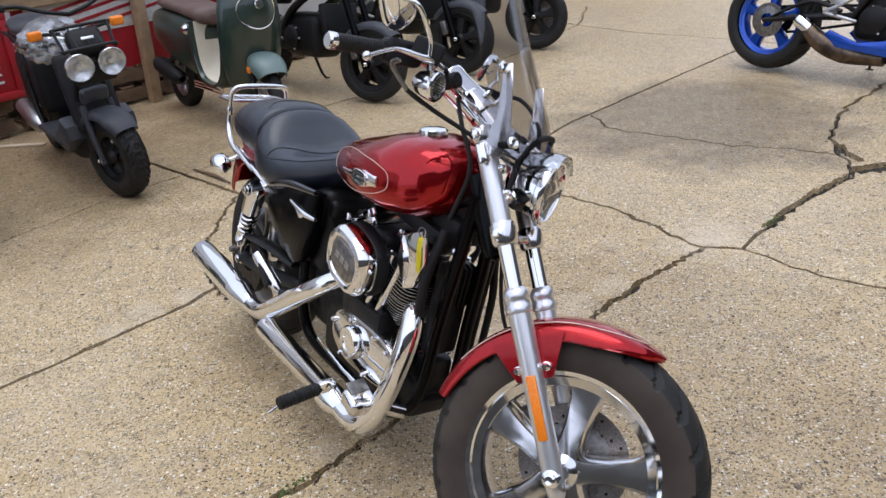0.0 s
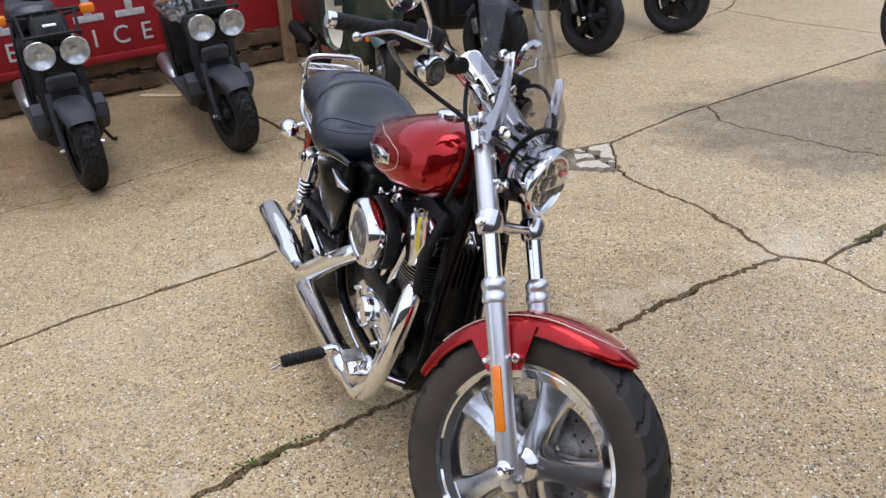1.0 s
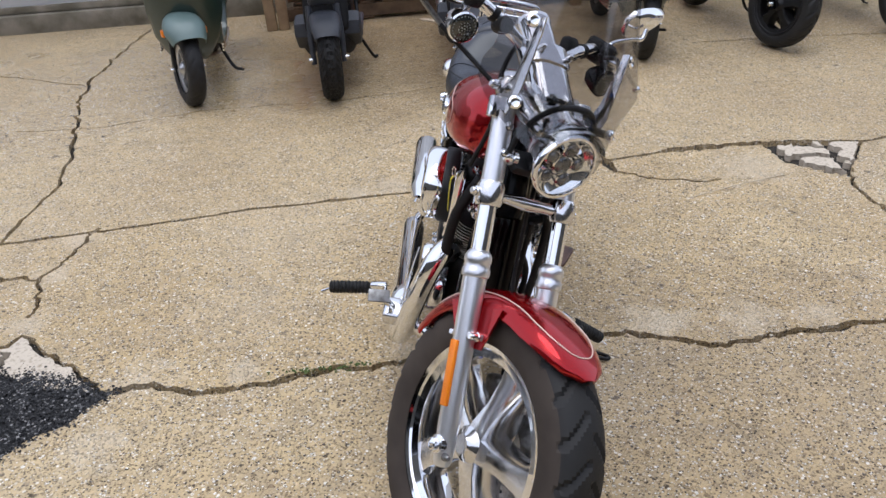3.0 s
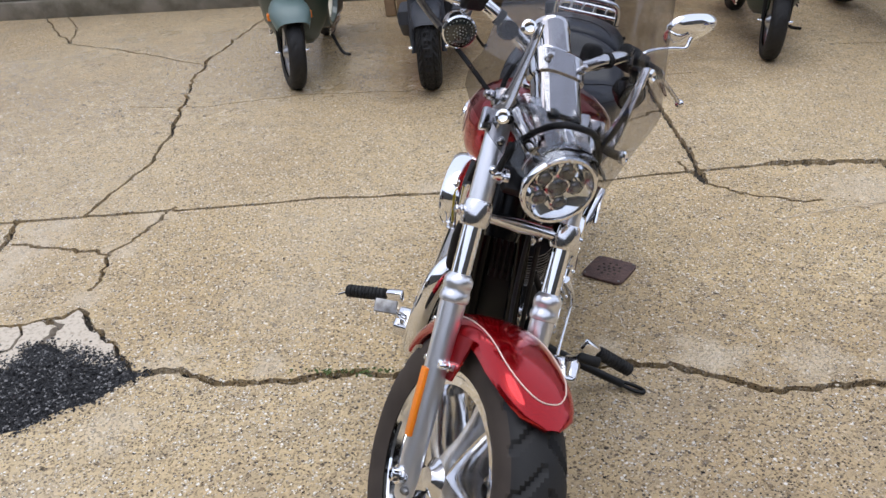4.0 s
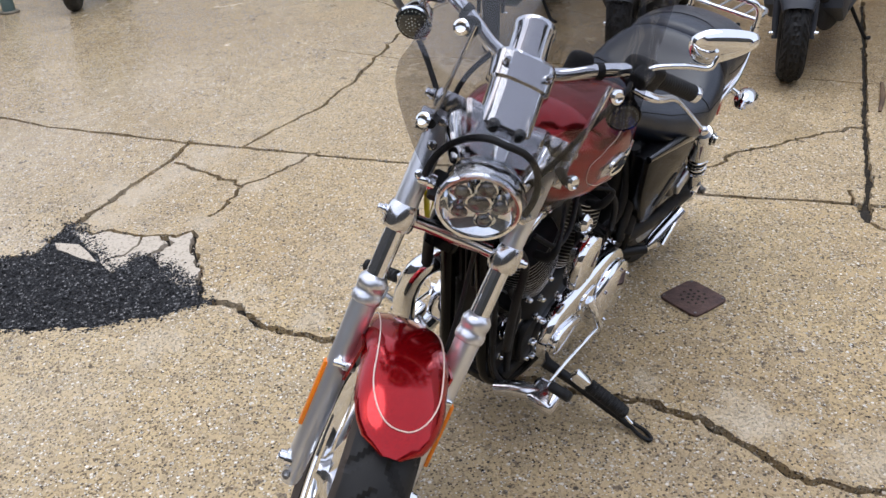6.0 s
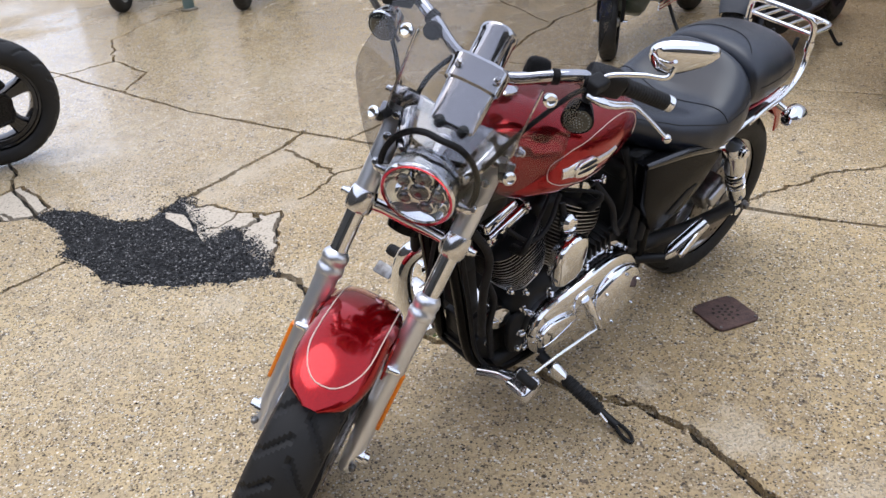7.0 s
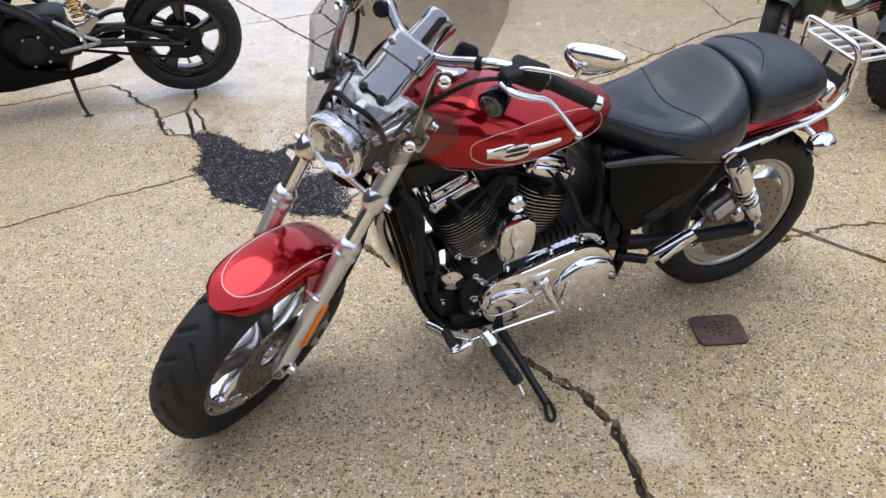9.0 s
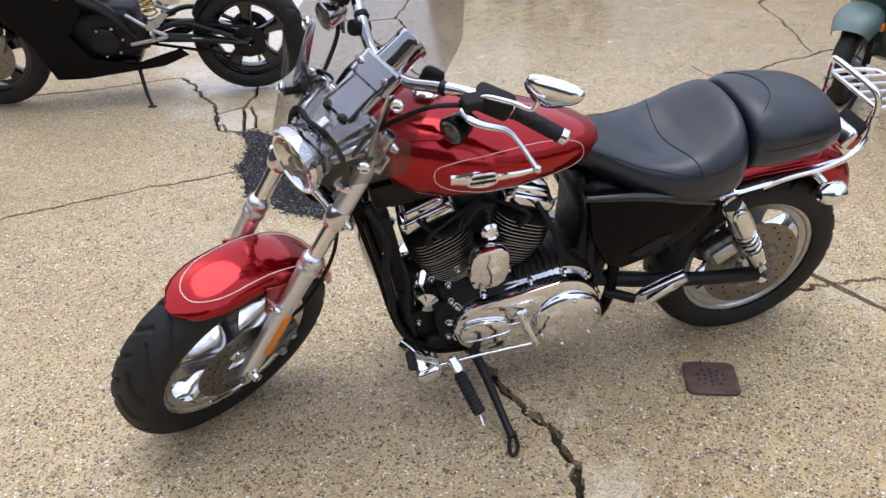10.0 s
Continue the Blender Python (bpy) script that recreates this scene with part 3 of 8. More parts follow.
in_crack = np.zeros(len(mid), bool)
for t in corners:
    near = np.nonzero(np.all((mid > t.min(0)) & (mid < t.max(0)), axis=1))[0]
    if len(near):
        p = mid[near]
        s = np.stack([side(t[0], t[1], p), side(t[1], t[2], p), side(t[2], t[0], p)])
        in_crack[near] |= np.all(s > 0, axis=0) | np.all(s < 0, axis=0)
loop_xy = np.array([(v.x, v.y) for v in patch_line])
in_patch = np.zeros(len(mid), bool)
for p, q in zip(loop_xy, np.roll(loop_xy, -1, axis=0)):
    cross = (p[1] > mid[:, 1]) != (q[1] > mid[:, 1])
    at = p[0] + (mid[:, 1] - p[1]) * (q[0] - p[0]) / (q[1] - p[1] if q[1] != p[1] else 1e-9)
    in_patch ^= cross & (mid[:, 0] < at)
solid = [k for k in range(len(cf)) if not in_crack[k] and not in_patch[k]]
# neighbouring faces make one slab
edge_faces = {}
for k in solid:
    f = cf[k]
    for a, b in zip(f, f[1:] + f[:1]):
        edge_faces.setdefault((min(a, b), max(a, b)), []).append(k)
owner = {k: k for k in solid}


def root(k):
    while owner[k] != k:
        owner[k] = owner[owner[k]]
        k = owner[k]
    return k


for ks in edge_faces.values():
    for k in ks[1:]:
        owner[root(k)] = root(ks[0])
slabs = {}
for k in solid:
    slabs.setdefault(root(k), []).append(k)
pavement = thing("pavement", "cracked weathered exposed-aggregate concrete yard, damp in places", "pavement", kind="structure")
for n_slab, (key, ks) in enumerate(sorted(slabs.items(), key=lambda s: -len(s[1]))):
    area = sum(abs((cv[cf[k][1]] - cv[cf[k][0]]).cross(cv[cf[k][2]] - cv[cf[k][0]])) / 2 for k in ks)
    if area < 0.0006:
        continue
    bm = bmesh.new()
    small = area < 0.12
    lift = Vector((0, 0, 0.004 * noise.noise(Vector((n_slab * 3.7, 1, 1))) if small else 0))
    vmap = {}

    def corner(i, low):
        if (i, low) not in vmap:
            vmap[i, low] = bm.verts.new(Vector((cv[i].x, cv[i].y, -0.03 if low else 0)) + lift)
        return vmap[i, low]

    for k in ks:
        f = cf[k]
        bm.faces.new([corner(i, False) for i in f])
        for a, b in zip(f, f[1:] + f[:1]):
            if len(edge_faces[min(a, b), max(a, b)]) == 1 and max(abs(cv[a].x), abs(cv[a].y)) < 59:
                bm.faces.new((corner(b, False), corner(a, False), corner(a, True), corner(b, True)))
    part("slab", bm, RUBBLE if small else CONCRETE, pavement, "broken pale concrete fragment" if small else "", smooth=0)

bm = bmesh.new()
pv = [bm.verts.new((v.x, v.y, -0.006)) for v in patch_line]
bm.faces.new(pv if turn > 0 else pv[::-1])
bmesh.ops.triangulate(bm, faces=bm.faces[:])
bmesh.ops.subdivide_edges(bm, edges=bm.edges[:], cuts=5, use_grid_fill=True)
for v in bm.verts:
    v.co.z += 0.010 * noise.noise(v.co * 16) + 0.004 * noise.noise(v.co * 60)
chip = bmesh.new()
face = chip.faces.new([chip.verts.new((x, y, -0.02)) for x, y in ((-1.595, 0.823), (-1.565, 0.87), (-1.54, 0.905), (-1.46, 0.935), (-1.373, 0.958), (-1.44, 0.900), (-1.50, 0.862), (-1.541, 0.829))])
top = bmesh.ops.extrude_face_region(chip, geom=[face])
for v in [g for g in top["geom"] if isinstance(g, bmesh.types.BMVert)]:
    v.co.z = 0.004
part("slab", chip, RUBBLE, pavement, "broken pale concrete fragment sunk in the asphalt", smooth=0)
tagged(link_mesh("asphalt_patch", bm, ASPHALT, 60), "loose black asphalt filling a hole in the concrete", "asphalt patch", kind="structure")


def chips(name, spots, size, material, label, category, seed):
    """Many small loose stones in one mesh."""
    rnd = random.Random(seed)
    vs, fs = [], []
    for x, y, k in spots:
        s = size * (0.5 + rnd.random()) * k
        c = Vector((x, y, s * 0.25))
        base = len(vs)
        vs += [c + Vector((s * (rnd.random() + 0.4) * a, s * (rnd.random() + 0.4) * b, s * 0.55 * (rnd.random() + 0.4) * h)) for a, b, h in ((1, 0, 0), (0, 1, 0), (-1, 0, 0), (0, -1, 0), (0, 0, 1), (0, 0, -1))]
        for a, b in ((0, 1), (1, 2), (2, 3), (3, 0)):
            fs += [(base + a, base + b, base + 4), (base + b, base + a, base + 5)]
    me = bpy.data.meshes.new(name)
    me.from_pydata(vs, [], fs)
    me.materials.append(material)
    return tagged(new(name, me), label, category, kind="stuff")


rnd = random.Random(4)
inside = []
xs, ys = [p[0] for p in PATCH], [p[1] for p in PATCH]
while len(inside) < 15000:
    x, y = rnd.uniform(-1.9, -0.7), rnd.uniform(0.1, 1.45)
    n_cross = sum((p[1] > y) != (q[1] > y) and x < (q[0] - p[0]) * (y - p[1]) / (q[1] - p[1]) + p[0] for p, q in zip(PATCH, PATCH[1:] + PATCH[:1]))
    near = min((x - p.x) ** 2 + (y - p.y) ** 2 for p in patch_line[::2])
    if n_cross % 2 or near < 0.0012 * rnd.random() ** 3:
        inside.append((x, y, 1.0))
inside += [(rnd.gauss(-1.80, 0.20), rnd.gauss(0.62, 0.26), 1.0) for _ in range(170)]
for a, b, many in (((-1.30, 1.0), (-1.15, 1.175), 700), ((-1.22, 1.16), (-1.0, 1.25), 700), ((-1.6, 0.91), (-1.3, 1.0), 420), ((-1.74, 0.86), (-1.60, 0.92), 160)):
    for _ in range(many):
        f, g = rnd.random(), abs(rnd.gauss(0, 0.035))
        inside.append((a[0] + f * (b[0] - a[0]) - 0.75 * g + rnd.gauss(0, 0.008), a[1] + f * (b[1] - a[1]) + 0.55 * g + rnd.gauss(0, 0.008), 0.9))
inside += [(rnd.gauss(-1.55, 0.16), rnd.gauss(0.18, 0.16), 1.0) for _ in range(90)]
chips("asphalt_crumbs", inside, 0.0040, CRUMB, "loose black asphalt crumbs in and round the patch", "gravel", 5)
spots = [(rnd.gauss(0, 2.6), rnd.gauss(2.2, 2.4), 1.0) for _ in range(1500)]
chips("grit", spots, 0.0034, SOIL, "scattered dark grit and bits of bark on the concrete", "grit", 6)
spots = [(rnd.gauss(0, 2.4), rnd.gauss(2.2, 2.2), 1.0) for _ in range(900)]
chips("pale_grit", spots, 0.0026, RUBBLE, "scattered pale chips of stone on the concrete", "grit", 7)
edge = []
for pts, width, stray in CRACKS[0:7] + CRACKS[10:15] + CRACKS[28:32]:
    for p in wander(pts, 0.02, stray, CRACKS.index((pts, width, stray))):
        edge.append((p.x + rnd.gauss(0, 1.3 * width), p.y + rnd.gauss(0, 1.3 * width), 0.4 + 0.8 * rnd.random()))
chips("crack_rubble", edge, 0.0040, RUBBLE, "crumbled concrete lying along the cracks", "rubble", 8)
moss = []
for cx, cy in ((-0.53, 1.66), (-0.44, 1.74), (1.40, 3.18)):
    moss += [(cx + s + rnd.gauss(0, 0.008), cy + 0.9 * s + rnd.gauss(0, 0.008), 1.0) for s in (rnd.gauss(0, 0.03) for _ in range(55))]
chips("moss_tufts", moss, 0.0042, MOSS, "small green moss tufts growing in the crack", "moss", 9)

# the perforated iron drain cover
drain = thing("drain_cover", "rusty brown square iron drain cover with holes", "drain cover", pose(-0.268, 2.63, 0.001, 0, 0, 12))
bm = plate(oval(0, 0, 0.073, 0.073, 28, 7), 0.010, bev=0.003)
part("plate", bm, RUST, drain)
for ring, count in ((0.0, 1), (0.018, 6), (0.036, 10)):
    for k in range(count):
        a = 2 * math.pi * k / count
        part("hole", lathe([(0.0048, 0), (0.0048, 0.0106), (0, 0.0106)], 8), SOIL, drain, "dark drain hole", pose(ring * math.cos(a), ring * math.sin(a), 0))
for sx in (-1, 1):
    for sy in (-1, 1):
        part("screw", lathe([(0.004, 0), (0.004, 0.012), (0, 0.0125)], 8), STEEL, drain, "", pose(0.06 * sx, 0.06 * sy, 0))

# the white building and the timber stack along the back of the yard
ALONG = pose(0, 0, 0, 0, 0, 45)      # x runs along the back of the yard, y away from it
wall = thing("wall_north", "white-painted wall panels on a mossy concrete footing", "wall", ALONG @ pose(0, 6.47, 0), kind="structure")
x = -9.0
while x < 12:
    part("panel", rbox((1.195, 0.12, 3.0), pose(x + 0.6, 0.06, 1.62), 0.004), WALLWHITE, wall)
    x += 1.2
part("footing", rbox((21.4, 0.22, 0.17), pose(1.6, 0.04, 0.055), 0.02, 2), FOUNDATION, wall, "stained mossy concrete footing")
part("trim", rbox((21.2, 0.03, 0.05), pose(1.6, -0.012, 0.17), 0.004), FOUNDATION, wall, "grey sill trim")


def timber(size, m, parent, material=WOOD, name="board"):
    return part(name, rbox(size, m, 0.005, 1), material, parent)


def pallet(m):
    p = thing("pallet", "weathered brown wooden pallet standing behind the scooters", "pallet", m, "pallets")
    rp = random.Random(3)
    for k in range(7):
        timber((0.09 + 0.02 * rp.random(), 1.05, 0.02), pose(-0.5 + k * 0.168, 0, 0.128), p)
    for k in (-0.48, 0, 0.48):
        timber((1.2, 0.09, 0.09), pose(0, k, 0.0725), p, name="bearer")
    for k in (-0.5, 0, 0.5):
        timber((0.10, 1.05, 0.02), pose(k, 0, 0.016), p)
    return p


pal = pallet(ALONG @ pose(1.35, 6.47, 0.0))
for dx, dz in ((2.62, 0.0), (3.88, 0.0), (1.37, 0.14), (2.60, 0.14)):
    copy_thing(pal, ALONG @ pose(dx, 6.47, dz))
rack = thing("timber_rack", "rough timber posts and rails leaning against the wall", "timber rack", ALONG @ pose(0, 5.86, 0))
for x, tilt in ((0.60, -3), (0.70, -2), (2.97, 2)):
    timber((0.075, 0.09, 1.5), pose(x, 0, 0.75, 0, tilt, 0), rack, PALEWOOD, "post")
timber((3.4, 0.06, 0.09), pose(2.35, 0.06, 0.845, 0, 0, 0), rack, PALEWOOD, "rail")
timber((1.5, 0.05, 0.10), pose(4.1, 0.06, 0.70, 0, 2, 0), rack, WOOD, "rail")

sign = thing("sign_board", "red pressed sign board with raised white lettering", "sign", ALONG @ pose(1.40, 5.90, 0.25))
part("board", rbox((1.33, 0.03, 0.56), pose(0, 0.015, 0.28), 0.01), REDFLAT, sign)
for size, at in (((1.33, 0.03, 0.05), (0, -0.004, 0.03)), ((1.33, 0.03, 0.05), (0, -0.004, 0.535)), ((0.05, 0.03, 0.46), (-0.638, -0.004, 0.28)), ((0.05, 0.03, 0.46), (0.638, -0.004, 0.28))):
    part("rim", rbox(size, pose(*at), 0.008), REDFLAT, sign)
for k, letter in enumerate("SERVICE"):
    cu = bpy.data.curves.new("letter", "FONT")
    cu.body, cu.size, cu.extrude, cu.align_x = letter, 0.17, 0.003, "CENTER"
    tmp = bpy.data.objects.new("letter", cu)
    scene.collection.objects.link(tmp)
    me = bpy.data.meshes.new_from_object(tmp.evaluated_get(bpy.context.evaluated_depsgraph_get()))
    bpy.data.objects.remove(tmp)
    me.materials.clear()
    me.materials.append(WHITE)
    ob = new("letter", me)
    ob.parent = sign
    ob.matrix_basis = pose(-0.56 + k * 0.178, -0.004, 0.115, 90, 0, 0)
for k in range(4):
    x = -0.42 + k * 0.28
    part("bar", rbox((0.20, 0.008, 0.045), pose(x, -0.003, 0.31), 0.003), WHITE, sign)
    part("bar", rbox((0.05, 0.008, 0.15), pose(x, -0.004, 0.40), 0.003), WHITE, sign)
sign2 = thing("sign_board", "long red board with white and dark red stripes", "sign", ALONG @ pose(3.05, 5.95, 0.27))
part("board", rbox((1.85, 0.03, 0.66), pose(0, 0.015, 0.33), 0.01), REDFLAT, sign2)
part("white_field", rbox((1.2, 0.01, 0.34), pose(-0.25, -0.004, 0.46), 0.003), WHITE, sign2)
for k in range(4):
    part("stripe", rbox((1.0, 0.006, 0.022), pose(-0.25, -0.010, 0.36 + 0.06 * k, 0, -8, 0), 0.002), REDFLAT, sign2)

tagged(link_mesh("wood_strip", rbox((0.34, 0.045, 0.012), pose(-2.69, 5.30, 0.007, 0, 0, -5), 0.002), STRAW), "pale strip of wood lying on the concrete", "wood strip")
tagged(link_mesh("straw", tube([(-0.02, 3.33, 0.004), (0.10, 3.52, 0.012), (0.23, 3.74, 0.004)], 0.0022, 6), STRAW), "thin dry straw lying on the concrete", "straw")
tagged(link_mesh("bark_strip", tube([(-1.36, 4.50, 0.006), (-1.22, 4.36, 0.012), (-1.10, 4.22, 0.006)], [0.008, 0.013, 0.007], 6, flat=0.6), WOOD), "strip of brown bark lying on the concrete", "bark")

# unseen walls added behind and beside the camera, tall and dark to deepen reflections
FAR = mat("plain_grey_brown_wall", (0.085, 0.082, 0.075), 0.8, second=(0.05, 0.05, 0.046), scale=1.5, bump=0.004, bump_scale=20)
tagged(link_mesh("unseen_wall_south", rbox((26, 0.3, 6.4), pose(0, -9.0, 3.2), 0.02), FAR), "unseen plain grey-brown wall added to darken reflections", "wall", kind="structure")
tagged(link_mesh("unseen_wall_east", rbox((0.3, 20, 6.4), pose(10.5, 1.3, 3.2), 0.02), FAR), "unseen plain grey-brown wall added to darken reflections", "wall", kind="structure")


# ---- wheels, shared by the motorcycles ----
def tyre_mesh(R, w, rim, grooves=22, seg=240, dusty="", depth=0.007, lug=False):
    """A motorcycle tyre round the y axis, with bulging sidewalls and cut tread grooves."""
    rc = rim + (R - rim) * 0.42
    th = [radians(a) for a in (-128, -118, -106, -96, -84, -72, -62, -52, -44, -36, -29, -22, -16, -10, -5, 0, 5, 10, 16, 22, 29, 36, 44, 52, 62, 72, 84, 96, 106, 118, 128)]
    rings = []
    for k in range(seg):
        a = 2 * math.pi * k / seg
        ring = []
        for t in th:
            c, s_ = math.cos(t), math.sin(t)
            y = w * math.copysign(abs(s_) ** 0.8, s_)
            r = rc + (R - rc) * abs(c) ** 0.85 if c > 0 else rc - (rc - rim) * abs(c) ** 0.9 * 1.5
            side = abs(y) / w
            if c > 0.28 and side < 0.93:
                u = a / (2 * math.pi) * grooves + (0.5 if y > 0 else 0) + 0.9 * side
                cut = abs((u % 1) - 0.5) < 0.10 and side > 0.14
                if lug:
                    cut = cut or abs((((u * 2) + 2.2 * side) % 1) - 0.5) < 0.17 or abs(side - 0.42 - 0.08 * math.sin(a * grooves * 2)) < 0.075
                if cut:
                    r -= depth
            ring.append((r * math.cos(a), y, r * math.sin(a)))
        rings.append(ring)
    bm = bmesh.new()
    vs = [[bm.verts.new(p) for p in ring] for ring in rings]
    for i in range(seg):
        a, b = vs[i], vs[(i + 1) % seg]
        for j in range(len(th) - 1):
            f = bm.faces.new((a[j], a[j + 1], b[j + 1], b[j]))
            mid = (j + 0.5) / (len(th) - 1)
            if (dusty == "right" and mid < 0.185) or (dusty == "both" and not 0.25 < mid < 0.75):
                f.material_index = 1
    return bm


YAXIS = pose(0, 0, 0, -90, 0, 0)     # turns the lathe's z axis to +y


def cast_wheel(name, parent, m, R, w, rim, dusty="", disc_side=1, rim_mat=None, spoke_mat=None, label="", spokes=5, grooves=22, disc_r=0.145):
    """A cast wheel: rim, tyre, hub, spokes, brake disc with its holes."""
    rim_mat, spoke_mat = rim_mat or CHROME, spoke_mat or POLISHED
    k = 0.046
    prof = [(rim - 0.034, -k * 0.55), (rim - 0.030, -k * 0.85), (rim - 0.012, -k * 0.95), (rim - 0.008, -k * 1.05), (rim + 0.002, -k * 1.12), (rim + 0.007, -k * 1.02),
            (rim + 0.004, -k * 0.7), (rim + 0.004, k * 0.7), (rim + 0.007, k * 1.02), (rim + 0.002, k * 1.12), (rim - 0.008, k * 1.05), (rim - 0.012, k * 0.95), (rim - 0.030, k * 0.85), (rim - 0.034, k * 0.55)]
    wheel = part(name, lathe(prof, 72, YAXIS, loop=True), rim_mat, parent, label, m, 30)
    ty = part("tyre", tyre_mesh(R, w, rim, grooves, dusty=dusty), RUBBER, wheel, "black rubber tyre with a dusty brown sidewall" if dusty else "black rubber tyre", m, 20)
    ty.data.materials.append(DUSTY)
    hub = [(0, -0.064), (0.020, -0.064), (0.024, -0.056), (0.036, -0.050), (0.047, -0.034), (0.052, -0.015), (0.052, 0.015), (0.047, 0.034), (0.036, 0.050), (0.024, 0.056), (0.020, 0.064), (0, 0.064)]
    part("hub", lathe(hub, 32, YAXIS), spoke_mat, wheel, "", m)
    for i in range(spokes):
        turn = pose(0, 0, 0, 0, 360 / spokes * i - 90, 0)
        rings = []
        for r, hw, d0, d1 in ((0.030, 0.032, -0.048, 0.048), (0.065, 0.027, -0.046, 0.046), (0.10, 0.026, -0.040, 0.040), (rim - 0.060, 0.034, -0.036, 0.036), (rim - 0.024, 0.046, -0.036, 0.036)):
            rings.append([(r, d0 * 0.6, -hw), (r, d0 * 0.95, -hw * 0.75), (r, d0, 0), (r, d0 * 0.95, hw * 0.75), (r, d0 * 0.6, hw), (r, d1 * 0.6, hw), (r, d1 * 0.95, hw * 0.75), (r, d1, 0), (r, d1 * 0.95, -hw * 0.75), (r, d1 * 0.6, -hw)])
        part("spoke", skin(bmesh.new(), rings), spoke_mat, wheel, "", m @ turn, 35)
    if disc_side:
        yd = 0.072 * disc_side
        disc = part("brake_disc", lathe([(0.085, yd - 0.002), (disc_r, yd - 0.002), (disc_r, yd + 0.002), (0.085, yd + 0.002)], 56, YAXIS, loop=True), DISC, wheel, "drilled steel brake disc", m, 30)
        part("disc_carrier", lathe([(0.045, yd - 0.012), (0.088, yd - 0.003), (0.088, yd + 0.003), (0.045, yd - 0.006)], 40, YAXIS, loop=True), STEEL, wheel, "", m, 30)
        for i in range(30):
            a = 2 * math.pi * i / 30
            r = disc_r - 0.014 - 0.013 * (i % 3)
            part("disc_hole", lathe([(0, -0.0031), (0.0038, -0.0031), (0.0038, 0.0031), (0, 0.0031)], 8, pose(r * math.cos(a), yd, r * math.sin(a), -90, 0, 0)), SATINBLACK, wheel, "", m, 0)
    return wheel


# ---- the red cruiser ----
RAKE = Vector((-0.5, 0, 0.866))
AHEAD = Vector((0.866, 0, 0.5))
AXLE = Vector((0.010, 0, 0.281))
PIVOT = Vector((-0.0455, 0, 0.252))
STEER = Matrix.Translation(PIVOT) @ Matrix.Rotation(radians(35.1), 4, RAKE) @ Matrix.Translation(-PIVOT)
bike = thing("motorcycle", "red and chrome cruiser motorcycle leaning on its kickstand, front wheel turned", "motorcycle", pose(0.1704, 1.3726, 0.0056, -12.3, 0, -57.9))


def steered(name, bm, material, parent=None, label="", smooth=40):
    return part(name, bm, material, parent or bike, label, STEER, smooth)


def leg(u, y=0.0, fwd=0.0):
    """A place on the fork: u metres up from the axle, y to the left, fwd ahead of the legs."""
    return AXLE + RAKE * u + Vector((0, y, 0)) + AHEAD * fwd


cast_wheel("front_wheel", bike, STEER @ Matrix.Translation(AXLE), 0.304, 0.064, 0.212, "right", 1, label="chrome five-spoke cast front wheel", disc_r=0.128)
rearw = cast_wheel("rear_wheel", bike, pose(-1.487, 0, 0.272), 0.286, 0.070, 0.200, "", 1, label="five-spoke cast rear wheel", rim_mat=SATIN)

